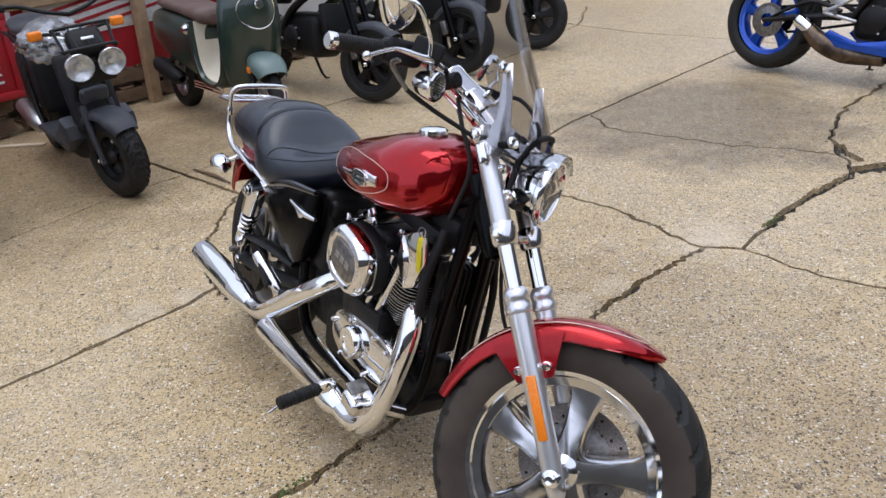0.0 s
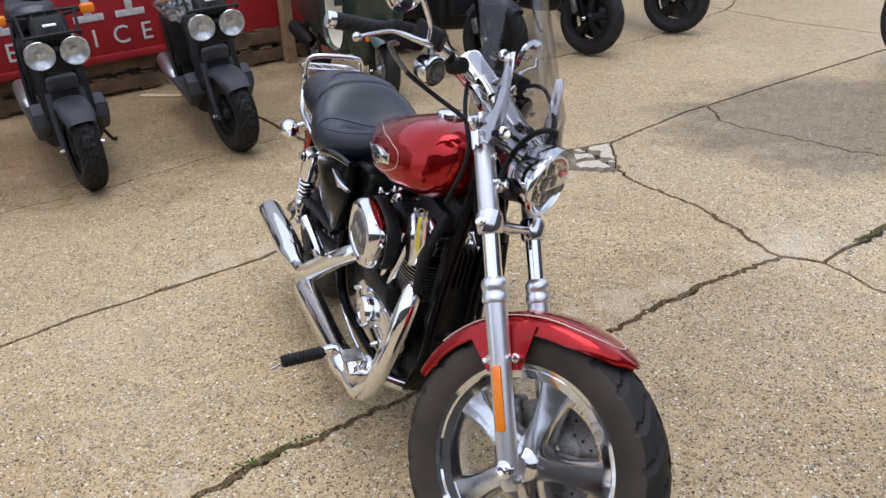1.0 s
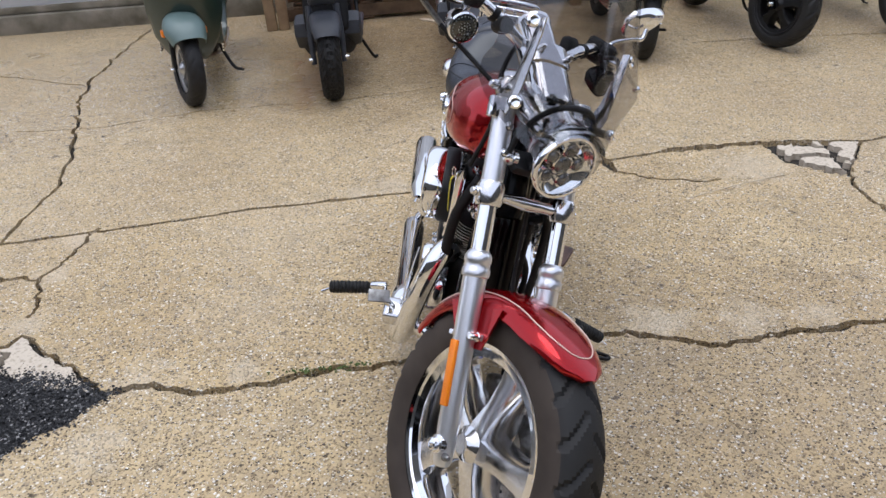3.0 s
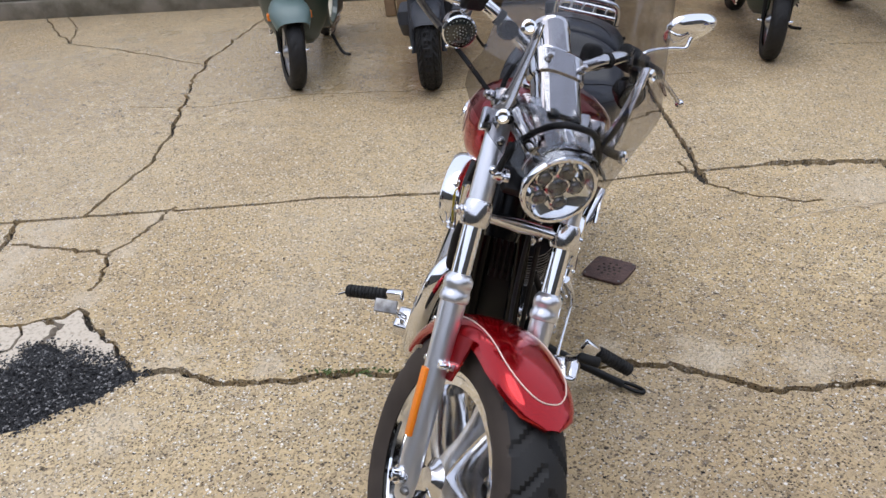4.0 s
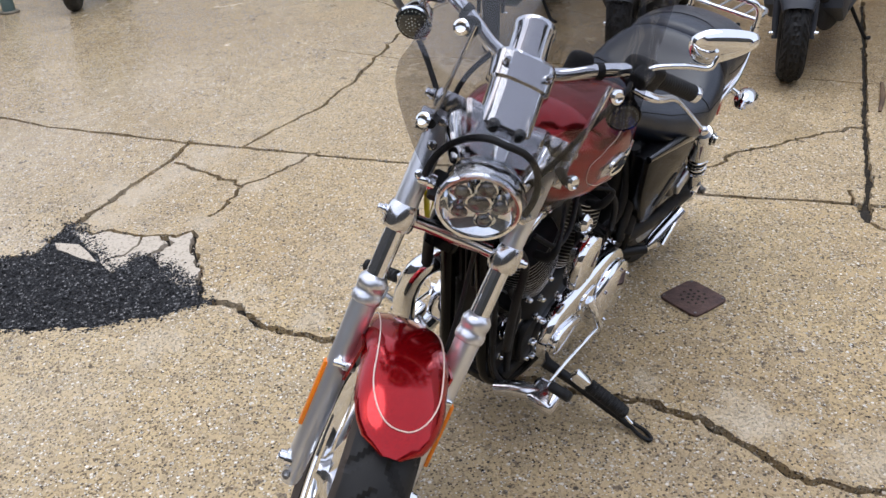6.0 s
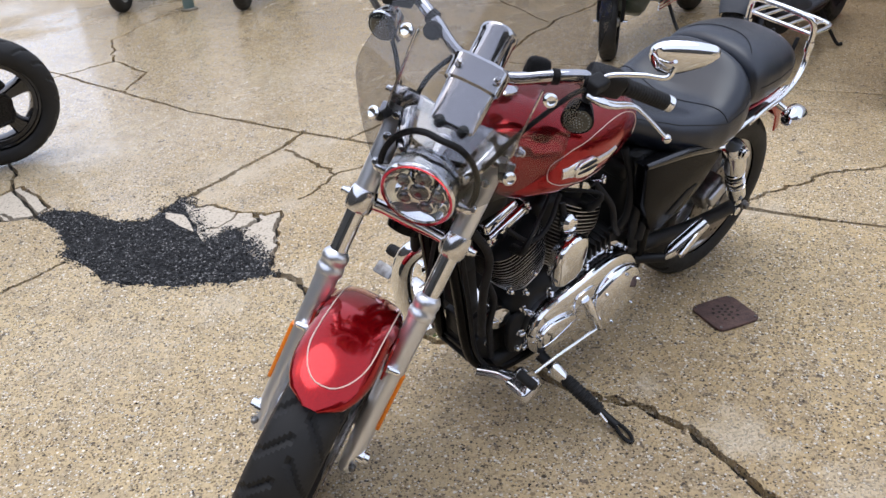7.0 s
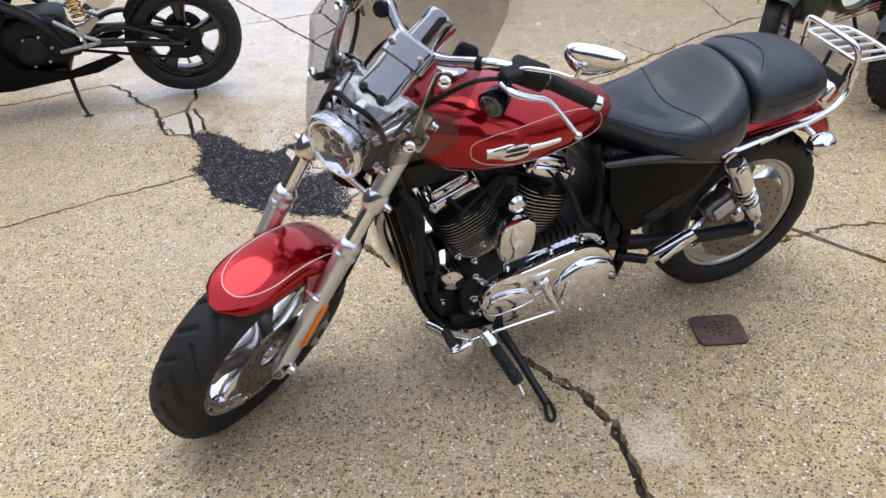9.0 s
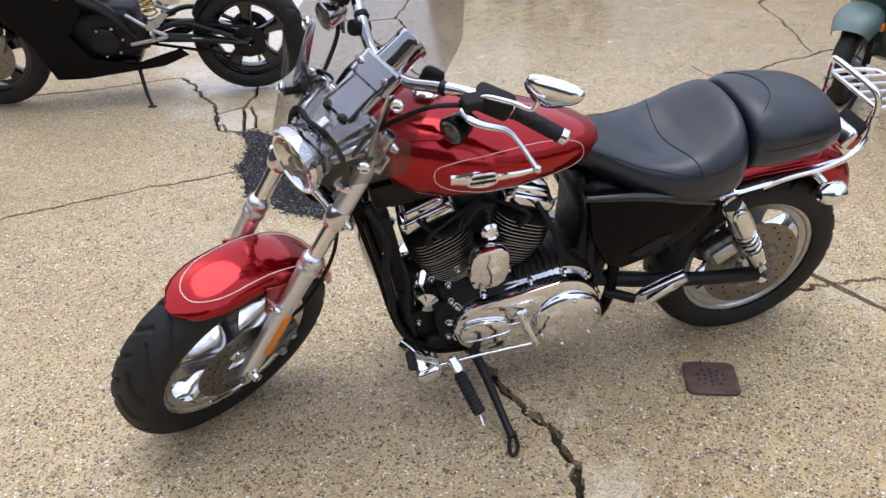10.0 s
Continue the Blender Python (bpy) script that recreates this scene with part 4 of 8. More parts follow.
FORK_Y = 0.104
for sgn in (-1, 1):
    y = FORK_Y * sgn
    base = along(leg(0, y), leg(1, y))
    slider = steered("fork_slider", lathe([(0, -0.045), (0.015, -0.045), (0.019, -0.036), (0.0205, -0.01), (0.0225, 0.03), (0.0230, 0.12), (0.0238, 0.26), (0.0250, 0.335), (0.0250, 0.350)], 28, base), FORKSILVER, None, "brushed silver fork leg")
    steered("fork_collar", lathe([(0.0240, 0.342), (0.0282, 0.345), (0.0290, 0.349), (0.0290, 0.359), (0.0268, 0.362), (0.0268, 0.372), (0.0284, 0.375), (0.0284, 0.386), (0.0250, 0.392), (0.0205, 0.398), (0.018, 0.399)], 28, base), FORKSILVER, slider, "bright silver dust collar")
    steered("fork_tube", lathe([(0.0192, 0.395), (0.0192, 0.50)], 28, base), CHROME, None, "chrome fork tube")
    cover = steered("upper_fork_cover", lathe([(0.0195, 0.52), (0.0228, 0.522), (0.0228, 0.70), (0.021, 0.715), (0.019, 0.74), (0.0, 0.742)], 28, base), FORKSILVER, None, "brushed silver upper fork cover")
    for u in (0.60, 0.655, 0.70):
        a = leg(u, y * 1.0, 0.0205)
        steered("screw", bolt(a, a + AHEAD * 0.012 + Vector((0, 0.002 * sgn, 0)), 0.007), CHROME, cover, "chrome screw")
    b = leg(0.69, y * 1.24)
    steered("clamp", rbox((0.03, 0.020, 0.045), along(b, b + RAKE), 0.005), CHROME, cover, "windshield clamp")
    # axle end and pinch bolts
    a = leg(0, y + 0.010 * sgn)
    steered("axle_end", lathe([(0.019, 0), (0.019, 0.014), (0.014, 0.016), (0.013, 0.026), (0.009, 0.028), (0.008, 0.016), (0, 0.016)], 16, along(a, a + Vector((0, sgn, 0)))), CHROME, slider, "axle nut")
    pb = leg(-0.022, y + 0.012 * sgn, 0.018)
    steered("pinch_bolt", bolt(pb, pb + AHEAD * 0.016, 0.006), STEEL, slider)
    # side reflector
    r0 = leg(0.145, y + 0.0235 * sgn, 0.002)
    frame_m = Matrix((( *AHEAD, 0), ( *RAKE, 0), (0, sgn, 0, 0), (0, 0, 0, 1))).transposed()
    steered("reflector", rbox((0.021, 0.135, 0.009), Matrix.Translation(r0) @ frame_m, 0.003), AMBER, slider, "long amber side reflector")
    # fender mounts on the back of the leg
    for u, f in ((0.225, -0.030), (0.225, 0.032)):
        fm = leg(u, y - 0.016 * sgn, f)
        steered("fender_bolt", bolt(fm, fm + Vector((0, 0.03 * sgn, 0)), 0.0075), CHROME, slider)
    steered("lug", rbox((0.085, 0.014, 0.022), Matrix.Translation(leg(0.225, y - 0.018 * sgn)) @ frame_m, 0.004), SATIN, slider)

# lower and upper clamps
for u, rr, h, name in ((0.515, 0.029, 0.050, "lower_clamp"), (0.735, 0.027, 0.034, "upper_clamp")):
    bm = bmesh.new()
    for sgn in (-1, 1):
        base = along(leg(u - h / 2, FORK_Y * sgn), leg(u + 1, FORK_Y * sgn))
        lathe([(0.022, 0), (rr * 0.88, 0.0), (rr, 0.008), (rr * 1.03, h * 0.5), (rr, h - 0.008), (rr * 0.88, h), (0.022, h)], 28, base, bm)
    bridge = [leg(u, -FORK_Y, -0.002), leg(u, -FORK_Y * 0.55, -0.012), leg(u, 0, -0.02), leg(u, FORK_Y * 0.55, -0.012), leg(u, FORK_Y, -0.002)]
    tube(bridge, [0.018, 0.0145, 0.020, 0.0145, 0.018], 16, 5, bm, 0.8)
    clampy = steered(name, bm, POLISHED, None, "polished silver triple clamp")
    for sgn in (-1, 1):
        a = leg(u, sgn * FORK_Y * 1.28, -0.004)
        steered("clamp_bolt", bolt(a, a + Vector((0, 0.016 * sgn, 0)), 0.008), CHROME, clampy)

# front fender: a shell over the tyre
def shell(path, half, drop, thick=0.003, edge=9):
    """A curved mudguard: an arched section swept along a line in the xz plane."""
    rings_o = []
    m = len(path)
    for i, p in enumerate(path):
        p = Vector(p)
        t = (Vector(path[min(i + 1, m - 1)]) - Vector(path[max(i - 1, 0)])).normalized()
        nrm = Vector((-t.z, 0, t.x))
        if nrm.z < 0 and abs(nrm.z) > 0.2 * abs(nrm.x):
            nrm = -nrm
        hw = half[i] if isinstance(half, list) else half
        dp = drop[i] if isinstance(drop, list) else drop
        sec_o, sec_i = [], []
        for k in range(edge * 2 + 1):
            a = math.pi * (k / (edge * 2)) - math.pi / 2
            yy, hh = hw * math.copysign(abs(math.sin(a)) ** 0.75, math.sin(a)), -dp * (1 - abs(math.cos(a)) ** 0.8)
            sec_o.append(p + Vector((0, yy, 0)) + nrm * hh)
            sec_i.append(p + Vector((0, yy * (1 - thick / hw), 0)) + nrm * (hh - thick))
        rings_o.append(sec_o + sec_i[::-1])
    bm = bmesh.new()
    return skin(bm, rings_o, True, True)


def arc(c, r, a0, a1, n=24):
    return [(c[0] + (r(a) if callable(r) else r) * math.cos(radians(a)), 0, c[2] + (r(a) if callable(r) else r) * math.sin(radians(a))) for a in (a0 + (a1 - a0) * k / n for k in range(n + 1))]


FEND = arc(AXLE, lambda a: 0.327, 66, 169)
nf = len(FEND)
fhalf = [0.016 + 0.066 * (1 - (1 - min(1, k / 5.5)) ** 2) ** 0.5 - 0.026 * max(0, (k - 14) / 10) ** 1.5 for k in range(nf)]
fdrop = [0.010 + 0.036 * min(1, k / 6) ** 0.7 - 0.018 * max(0, (k - 14) / 10) for k in range(nf)]
fender = steered("front_fender", shell(FEND, fhalf, fdrop, 0.004), RED, None, "candy red front fender with cream pinstripe")
for sgn in (-1, 1):
    for da in (0,):
        pts = [Vector(AXLE) + Vector((0.30 * math.cos(radians(a)), 0.083 * sgn, 0.30 * math.sin(radians(a)))) for a in (104, 136)]
        low = [leg(0.200, 0.086 * sgn, -0.040), leg(0.200, 0.086 * sgn, 0.040)]
        ring = [pts[0], pts[1], low[0], low[1]]
        off = Vector((0, 0.005 * sgn, 0))
        steered("fender_bracket", skin(bmesh.new(), [[p for p in ring], [p + off for p in ring]]), RED, fender, "red fender bracket")


def fender_point(k, a):
    """A place on the fender's skin: k along it, a across it in degrees."""
    i = min(int(k), nf - 2)
    f = k - i
    p = Vector(FEND[i]).lerp(Vector(FEND[i + 1]), f)
    out = (p - AXLE).normalized()
    hw = fhalf[i] * (1 - f) + fhalf[i + 1] * f
    dp = fdrop[i] * (1 - f) + fdrop[i + 1] * f
    s_, c = math.sin(radians(a)), math.cos(radians(a))
    return p + Vector((0, hw * math.copysign(abs(s_) ** 0.75, s_), 0)) + out * (-dp * (1 - abs(c) ** 0.8) + 0.0008)


stripe = [fender_point(k, 44) for k in np.linspace(20, 6.5, 24)]
stripe += [fender_point(6.5 - 4.6 * math.sin(radians(t)), 44 * math.cos(radians(t))) for t in range(10, 180, 10)]
stripe += [fender_point(k, -44) for k in np.linspace(6.5, 20, 24)]
steered("pinstripe", tube(stripe, 0.0014, 6, 1), CREAM, fender, "cream pinstripe")

# brake caliper, hose and lever cable on the front
cal = leg(0.085, 0.085, -0.075)
caliper = steered("brake_caliper", rbox((0.055, 0.060, 0.105), along(cal, cal + RAKE), 0.012, 3), STEEL, None, "grey front brake caliper")
for u in (-0.03, 0.03):
    a = cal + RAKE * u + Vector((0, 0.03, 0))
    steered("caliper_bolt", bolt(a, a + Vector((0, 0.014, 0)), 0.010), SATIN, caliper)
steered("brake_hose", tube([cal + RAKE * 0.05, leg(0.22, 0.10, -0.09), leg(0.36, 0.09, -0.10), leg(0.50, 0.06, -0.06), leg(0.60, 0.05, -0.03)], 0.0048, 8), PLASTIC, None, "black brake hose")

# headlight
HL = Vector((-0.208, 0, 0.842))
hm = along(HL, HL + Vector((1, 0, -0.06))) @ Matrix.Scale(0.82, 4)
shellp = [(0, -0.125), (0.020, -0.124), (0.045, -0.112), (0.066, -0.085), (0.077, -0.050), (0.081, -0.018), (0.088, -0.014), (0.091, -0.004), (0.091, 0.006), (0.087, 0.011), (0.081, 0.010), (0.079, 0.004)]
head = steered("headlight", lathe(shellp, 56, hm), CHROME, None, "round chrome headlight with LED projectors")
steered("reflector", lathe([(0, -0.030), (0.030, -0.029), (0.055, -0.020), (0.074, -0.004), (0.079, 0.004)], 48, hm), CHROME, head, "bright reflector")
for dx, dy, r in ((0, 0, 0.0235), (0, 0.042, 0.0195), (0.043, 0.012, 0.017), (0.028, -0.038, 0.017), (-0.028, -0.038, 0.017), (-0.043, 0.012, 0.017)):
    mm_ = hm @ pose(dx, dy, 0)
    steered("projector", lathe([(r * 1.22, -0.028), (r * 1.22, -0.008), (r * 1.05, -0.006), (r, -0.010), (r * 0.85, -0.005), (r * 0.5, -0.001), (0, 0.0)], 24, mm_), CHROME, head, "chrome ringed projector lamp")
    steered("projector_lens", lathe([(r * 0.98, -0.009), (r * 0.85, -0.004), (r * 0.5, 0.000), (0, 0.001)], 24, mm_), PROJECTOR, head, "dark glass projector lens")
glass = steered("lens", lathe([(0.0795, 0.006), (0.06, 0.012), (0.03, 0.015), (0, 0.016)], 48, hm), CLEAR, head, "clear headlight lens")
glass.visible_shadow = False
# visor, black cable loop and the chrome top piece
vis = bmesh.new()
rings = []
for k in range(9):
    t = k / 8
    ring = []
    for i in range(13):
        a = radians(32 + 116 * i / 12)
        rad = 0.078 + 0.008 * math.sin(math.pi * t) - 0.010 * t
        ring.append(HL + Vector((0.022 - 0.085 * t, rad * math.cos(a) * (1 - 0.12 * t), rad * math.sin(a) + 0.010 - 0.01 * t)))
    rings.append(ring)
skin(vis, rings, False, False)
bmesh.ops.solidify(vis, geom=vis.faces[:], thickness=0.004)
steered("headlight_visor", vis, CHROME, None, "chrome headlight visor")
loopc = [HL + Vector((-0.030 - 0.03 * abs(math.cos(radians(a))), 0.098 * math.cos(radians(a)), 0.124 * math.sin(radians(a)) - 0.010)) for a in range(-10, 191, 20)]
steered("cable_loop", tube(loopc, 0.0065, 10), PLASTIC, None, "black cable looped over the headlight")
for sgn in (-1, 1):
    a = HL + Vector((-0.06, 0.075 * sgn, -0.035))
    steered("headlight_mount", bolt(a, a + Vector((0, 0.03 * sgn, 0)), 0.012), CHROME, head)
topm = Matrix.Translation((-0.285, 0, 0.925)) @ pose(0, 0, 0, 0, 20, 0)
brow = bmesh.new()
rows = []
for k in range(11):
    t = k / 10
    x, hw = 0.070 - 0.130 * t, 0.050 + 0.034 * t
    rows.append([topm @ Vector((x - 0.022 * max(0, abs(q) - 0.5) * t, hw * w, h - 0.010 * (1 - t) ** 2)) for q, w, h in ((-1, -1.0, -0.052), (-0.95, -1.0, -0.026), (-0.9, -0.96, -0.006), (-0.82, -0.86, 0.0), (-0.4, -0.4, 0.002), (0, 0, 0.003), (0.4, 0.4, 0.002), (0.82, 0.86, 0.0), (0.9, 0.96, -0.006), (0.95, 1.0, -0.026), (1, 1.0, -0.052))])
skin(brow, rows, False, False)
bmesh.ops.solidify(brow, geom=brow.faces[:], thickness=0.004)
cowl = steered("headlight_cowl", brow, CHROME, None, "folded chrome cowl behind the headlight", 30)
steered("cowl_rib", rbox((0.075, 0.026, 0.012), topm @ pose(0.030, 0, 0.004), 0.005, 3), CHROME, cowl)
for sgn in (-1, 1):
    steered("cowl_side", tube([Vector((-0.255, 0.062 * sgn, 0.880)), Vector((-0.295, 0.078 * sgn, 0.892)), Vector((-0.335, 0.088 * sgn, 0.905)), Vector((-0.362, 0.090 * sgn, 0.925))], [0.012, 0.016, 0.016, 0.010], 14), CHROME, cowl, "chrome cowl cheek")
    steered("indicator_lamp", lathe([(0.012, 0), (0.012, 0.006), (0.008, 0.010), (0, 0.011)], 16, topm @ pose(-0.030, 0.024 * sgn, 0.002)), LENSDARK, cowl, "small dark indicator lamp")
steered("headlight_bracket", rbox((0.06, 0.16, 0.02), pose(-0.275, 0, 0.80, 0, 20, 0), 0.006), SATINBLACK, head, "black headlight bracket")

# riser block and gauge
ra, rb = Vector((-0.322, 0, 0.915)), Vector((-0.450, 0, 0.998))
rm = along(ra, rb)
rl = (rb - ra).length
secs = []
for t, hx, hy in ((0, 0.028, 0.046), (0.04, 0.032, 0.050), (0.5, 0.032, 0.050), (0.60, 0.032, 0.051), (0.63, 0.036, 0.058), (0.95, 0.037, 0.060), (1.0, 0.032, 0.055)):
    secs.append([rm @ Vector((px, py, t * rl)) for px, py in oval(0, 0, hy, hx, 40, 3.0)])
riser = steered("riser", skin(bmesh.new(), secs), CHROME, None, "tall chrome handlebar riser", 25)
gm = along(Vector((-0.445, 0, 0.990)), Vector((-0.535, 0, 1.038))) @ Matrix.Scale(0.80, 4)
gauge = steered("speedometer", lathe([(0, -0.01), (0.044, -0.01), (0.047, -0.004), (0.047, 0.088), (0.050, 0.092), (0.050, 0.108), (0.046, 0.112), (0.043, 0.108)], 44, gm), CHROME, None, "chrome speedometer can")
steered("dial", lathe([(0.044, 0.106), (0, 0.106)], 36, gm), LENSDARK, gauge, "dark gauge dial")
steered("glass", lathe([(0.0435, 0.109), (0.02, 0.1105), (0, 0.111)], 36, gm), CLEAR, gauge).visible_shadow = False
for sgn in (-1, 1):
    a = Vector((-0.405, 0.040 * sgn, 1.005))
    steered("riser_bolt", bolt(a, a + Vector((0.008, 0, 0.016)), 0.006), CHROME, riser)

# handlebar with grips, levers, switch boxes, mirrors and signals
BAR = [(-0.600, 0.335, 1.008), (-0.556, 0.25, 1.026), (-0.512, 0.185, 1.035), (-0.478, 0.12, 1.020), (-0.455, 0.06, 0.996), (-0.450, 0.0, 0.990)]
line = [Vector(p) for p in BAR] + [Vector((x, -y, z)) for x, y, z in BAR[-2::-1]]
handlebar = steered("handlebar", tube(line, 0.0135, 16, 8), CHROME, None, "chrome handlebar")
steered("bar_pouch", rbox((0.035, 0.060, 0.052), pose(-0.487, 0.098, 1.018, 0, -25, 20), 0.012, 3, taper=(0.8, 0.75)), PLASTIC, handlebar, "small black box on the handlebar")
steered("cable_guide", lathe([(0.010, -0.020), (0.017, -0.016), (0.019, 0.0), (0.016, 0.012), (0.019, 0.016), (0.017, 0.026), (0, 0.028)], 20, along((-0.470, -0.112, 1.010), (-0.430, -0.122, 1.024))), PLASTIC, handlebar, "round black cable guide")
for yb in (0.135, -0.13):
    steered("bar_clamp", lathe([(0.0145, -0.008), (0.0165, -0.006), (0.0165, 0.006), (0.0145, 0.008)], 16, along((-0.485, yb, 1.023), (-0.515, yb * 1.6, 1.034))), SATINBLACK, handlebar)
for sgn in (-1, 1):
    flip = Matrix.Diagonal((1, sgn, 1, 1))
    g0, g1 = flip @ Vector((-0.566, 0.265, 1.022)), flip @ Vector((-0.622, 0.372, 0.999))
    gl = (g1 - g0).length
    gmx = along(g0, g1)
    prof = [(0.012, 0), (0.0195, 0.001), (0.0195, 0.008), (0.0165, 0.010)]
    for k in range(14):
        h = 0.012 + k * (gl - 0.024) / 14
        prof += [(0.0168, h), (0.0175, h + 0.002), (0.0175, h + 0.005), (0.0168, h + 0.006)]
    prof += [(0.0175, gl - 0.010), (0.012, gl - 0.009)]
    grip = steered("grip", lathe(prof, 24, gmx), GRIP, None, "ribbed black rubber grip")
    steered("grip_end", lathe([(0.0165, gl - 0.012), (0.0178, gl - 0.008), (0.0178, gl + 0.004), (0.014, gl + 0.008), (0, gl + 0.008)], 24, gmx), CHROME, grip, "chrome grip end")
    c = flip @ Vector((-0.532, 0.212, 1.032))
    steered("switch_box", rbox((0.050, 0.054, 0.088), along(c, g0) @ pose(0, 0, 0.018), 0.014, 3), PLASTIC, handlebar, "black switch housing")
    d = flip @ Vector((-0.490, 0.212, 1.046))
    res = steered("reservoir" if sgn < 0 else "clutch_perch", rbox((0.066, 0.062, 0.044) if sgn < 0 else (0.045, 0.036, 0.026), Matrix.Translation(d) @ pose(0, 0, 0, 0, 8, -28 * sgn), 0.007, 3), PLASTIC, handlebar, "black master cylinder" if sgn < 0 else "black clutch lever perch")
    lever = [flip @ Vector(p) for p in ((-0.472, 0.205, 1.027), (-0.470, 0.238, 1.027), (-0.482, 0.262, 1.026), (-0.512, 0.298, 1.024), (-0.520, 0.334, 1.010), (-0.522, 0.391, 0.984))]
    lev = steered("lever", tube(lever, [0.012, 0.013, 0.011, 0.008, 0.0065, 0.0065], 14, 6, flat=0.65), POLISHED, None, "polished silver lever")
    bmb = bmesh.new()
    bmesh.ops.create_uvsphere(bmb, u_segments=14, v_segments=10, radius=0.0098, matrix=Matrix.Translation(lever[-1]))
    steered("lever_ball", bmb, POLISHED, lev)
    # mirror on its stalk
    stem = [flip @ Vector(p) for p in (((-0.500, 0.215, 1.045), (-0.510, 0.230, 1.064), (-0.524, 0.285, 1.086), (-0.532, 0.326, 1.098), (-0.540, 0.331, 1.122)) if sgn > 0 else ((-0.470, 0.238, 1.036), (-0.474, 0.248, 1.066), (-0.490, 0.284, 1.108), (-0.505, 0.300, 1.122), (-0.528, 0.300, 1.126)))]
    mir = steered("mirror", tube(stem, 0.0055, 10, 6), CHROME, None, "teardrop chrome mirror on a stalk")
    mc = flip @ Vector((-0.569, 0.341, 1.134) if sgn > 0 else (-0.556, 0.284, 1.118))
    mback = Matrix((( -0.10, 0.80 * sgn, 0.59, 0), (0.35, -0.52 * sgn, 0.78, 0), (0.94, 0.28 * sgn, -0.22, 0), (0, 0, 0, 1))).transposed()
    mshape = [(x, y) for x, y in oval(0.0, 0.0, 0.066, 0.036, 36, 2.4)]
    mshape = [(x, y * (1.0 - 0.42 * (x / 0.066)) - 0.006 * (x / 0.066)) for x, y in mshape]
    fr = Matrix.Translation(mc) @ mback
    rings = []
    for h, k in ((-0.010, 0.93), (-0.009, 0.99), (-0.004, 1.0), (0.004, 0.96), (0.012, 0.80), (0.017, 0.52), (0.019, 0.2)):
        rings.append([fr @ Vector((x * k, y * k, h)) for x, y in mshape])
    steered("mirror_shell", skin(bmesh.new(), rings), CHROME, mir, "chrome mirror shell", 30)
    steered("mirror_glass", plate([(x * 0.92, y * 0.92) for x, y in mshape], 0.002, fr @ pose(0, 0, -0.0115), 0.0), CHROME, mir, "silvered mirror glass")
    # turn signal hanging under the bar
    sc = flip @ Vector((-0.451, 0.210, 0.981))
    sm = along(sc, sc + Vector((1, 0.10 * sgn, -0.05)))
    sig = steered("turn_signal", lathe([(0, -0.052), (0.014, -0.050), (0.026, -0.036), (0.031, -0.012), (0.033, 0.0), (0.033, 0.005), (0.030, 0.008)], 32, sm), CHROME if sgn < 0 else GLOSSBLACK, None, "round turn signal with a dotted dark lens")
    steered("lens", lathe([(0.0305, 0.006), (0.022, 0.011), (0, 0.013)], 32, sm), LENSDARK, sig, "dark round lens")
    dots = bmesh.new()
    for ring, cnt in ((0.0, 1), (0.0062, 6), (0.0122, 12), (0.0182, 17), (0.0240, 22)):
        for k in range(cnt):
            a = 2 * math.pi * k / cnt
            lathe([(0.0017, 0.0), (0.0013, 0.0016), (0, 0.0020)], 7, sm @ pose(ring * math.cos(a), ring * math.sin(a), 0.0122 - ring * 0.16), dots)
    steered("led_dots", dots, LED, sig, "rings of clear lamp dots")
    steered("signal_stalk", tube([sc + Vector((-0.02, 0, 0.026)), flip @ Vector((-0.478, 0.205, 1.018)), flip @ Vector((-0.485, 0.19, 1.036))], 0.008, 10), CHROME if sgn < 0 else PLASTIC, sig)

for sgn, pts in ((-1, [(-0.505, -0.226, 0.958), (-0.460, -0.178, 0.937), (-0.400, -0.138, 0.917), (-0.348, -0.108, 0.900)]), (1, [(-0.485, 0.20, 1.03), (-0.40, 0.17, 1.045), (-0.315, 0.12, 0.985), (-0.29, 0.09, 0.90), (-0.30, 0.06, 0.80)]), (-1, [(-0.47, -0.05, 1.0), (-0.42, -0.09, 0.93), (-0.37, -0.09, 0.84), (-0.39, -0.07, 0.72)])):
    steered("control_cable", tube(pts, 0.0052, 8), PLASTIC, handlebar, "black control cable")
for dy in (0.0, 0.012):
    steered("brake_line", tube([(-0.512, -0.285 + dy, 1.008), (-0.522, -0.288 + dy, 0.992), (-0.503, -0.224 + dy, 0.956), (-0.48, -0.19 + dy, 0.942)], 0.0038, 8), STEEL, handlebar, "bare metal brake line")

# windshield: a smoked sheet bent round the fork
def shield_half(z):
    return float(np.interp(z, [0.845, 0.855, 0.875, 0.90, 0.93, 0.965, 1.00, 1.06, 1.12, 1.20, 1.26, 1.30, 1.32], [0.085, 0.110, 0.150, 0.185, 0.208, 0.214, 0.208, 0.196, 0.186, 0.176, 0.150, 0.110, 0.07]))


def shield_face(z, y, back=0.0):
    bend = float(np.interp(z, [0.85, 1.0, 1.2], [3.6, 1.3, 2.1]))
    way = Vector((1, 2 * bend * y, 0.59)).normalized()
    return Vector((-0.232 - 0.59 * (z - 0.93) - bend * y * y, y, z)) - back * way, way


def shield_point(k, q, back):
    """k: row from the lower edge up; q: -1 to 1 across; back: metres behind the outer face."""
    z = 0.845 + 0.475 * k / 40
    y = shield_half(z) * q
    z += 0.075 * (1 - abs(q)) ** 1.3 * max(0, 1 - k / 9)
    return shield_face(z, y, back)[0]


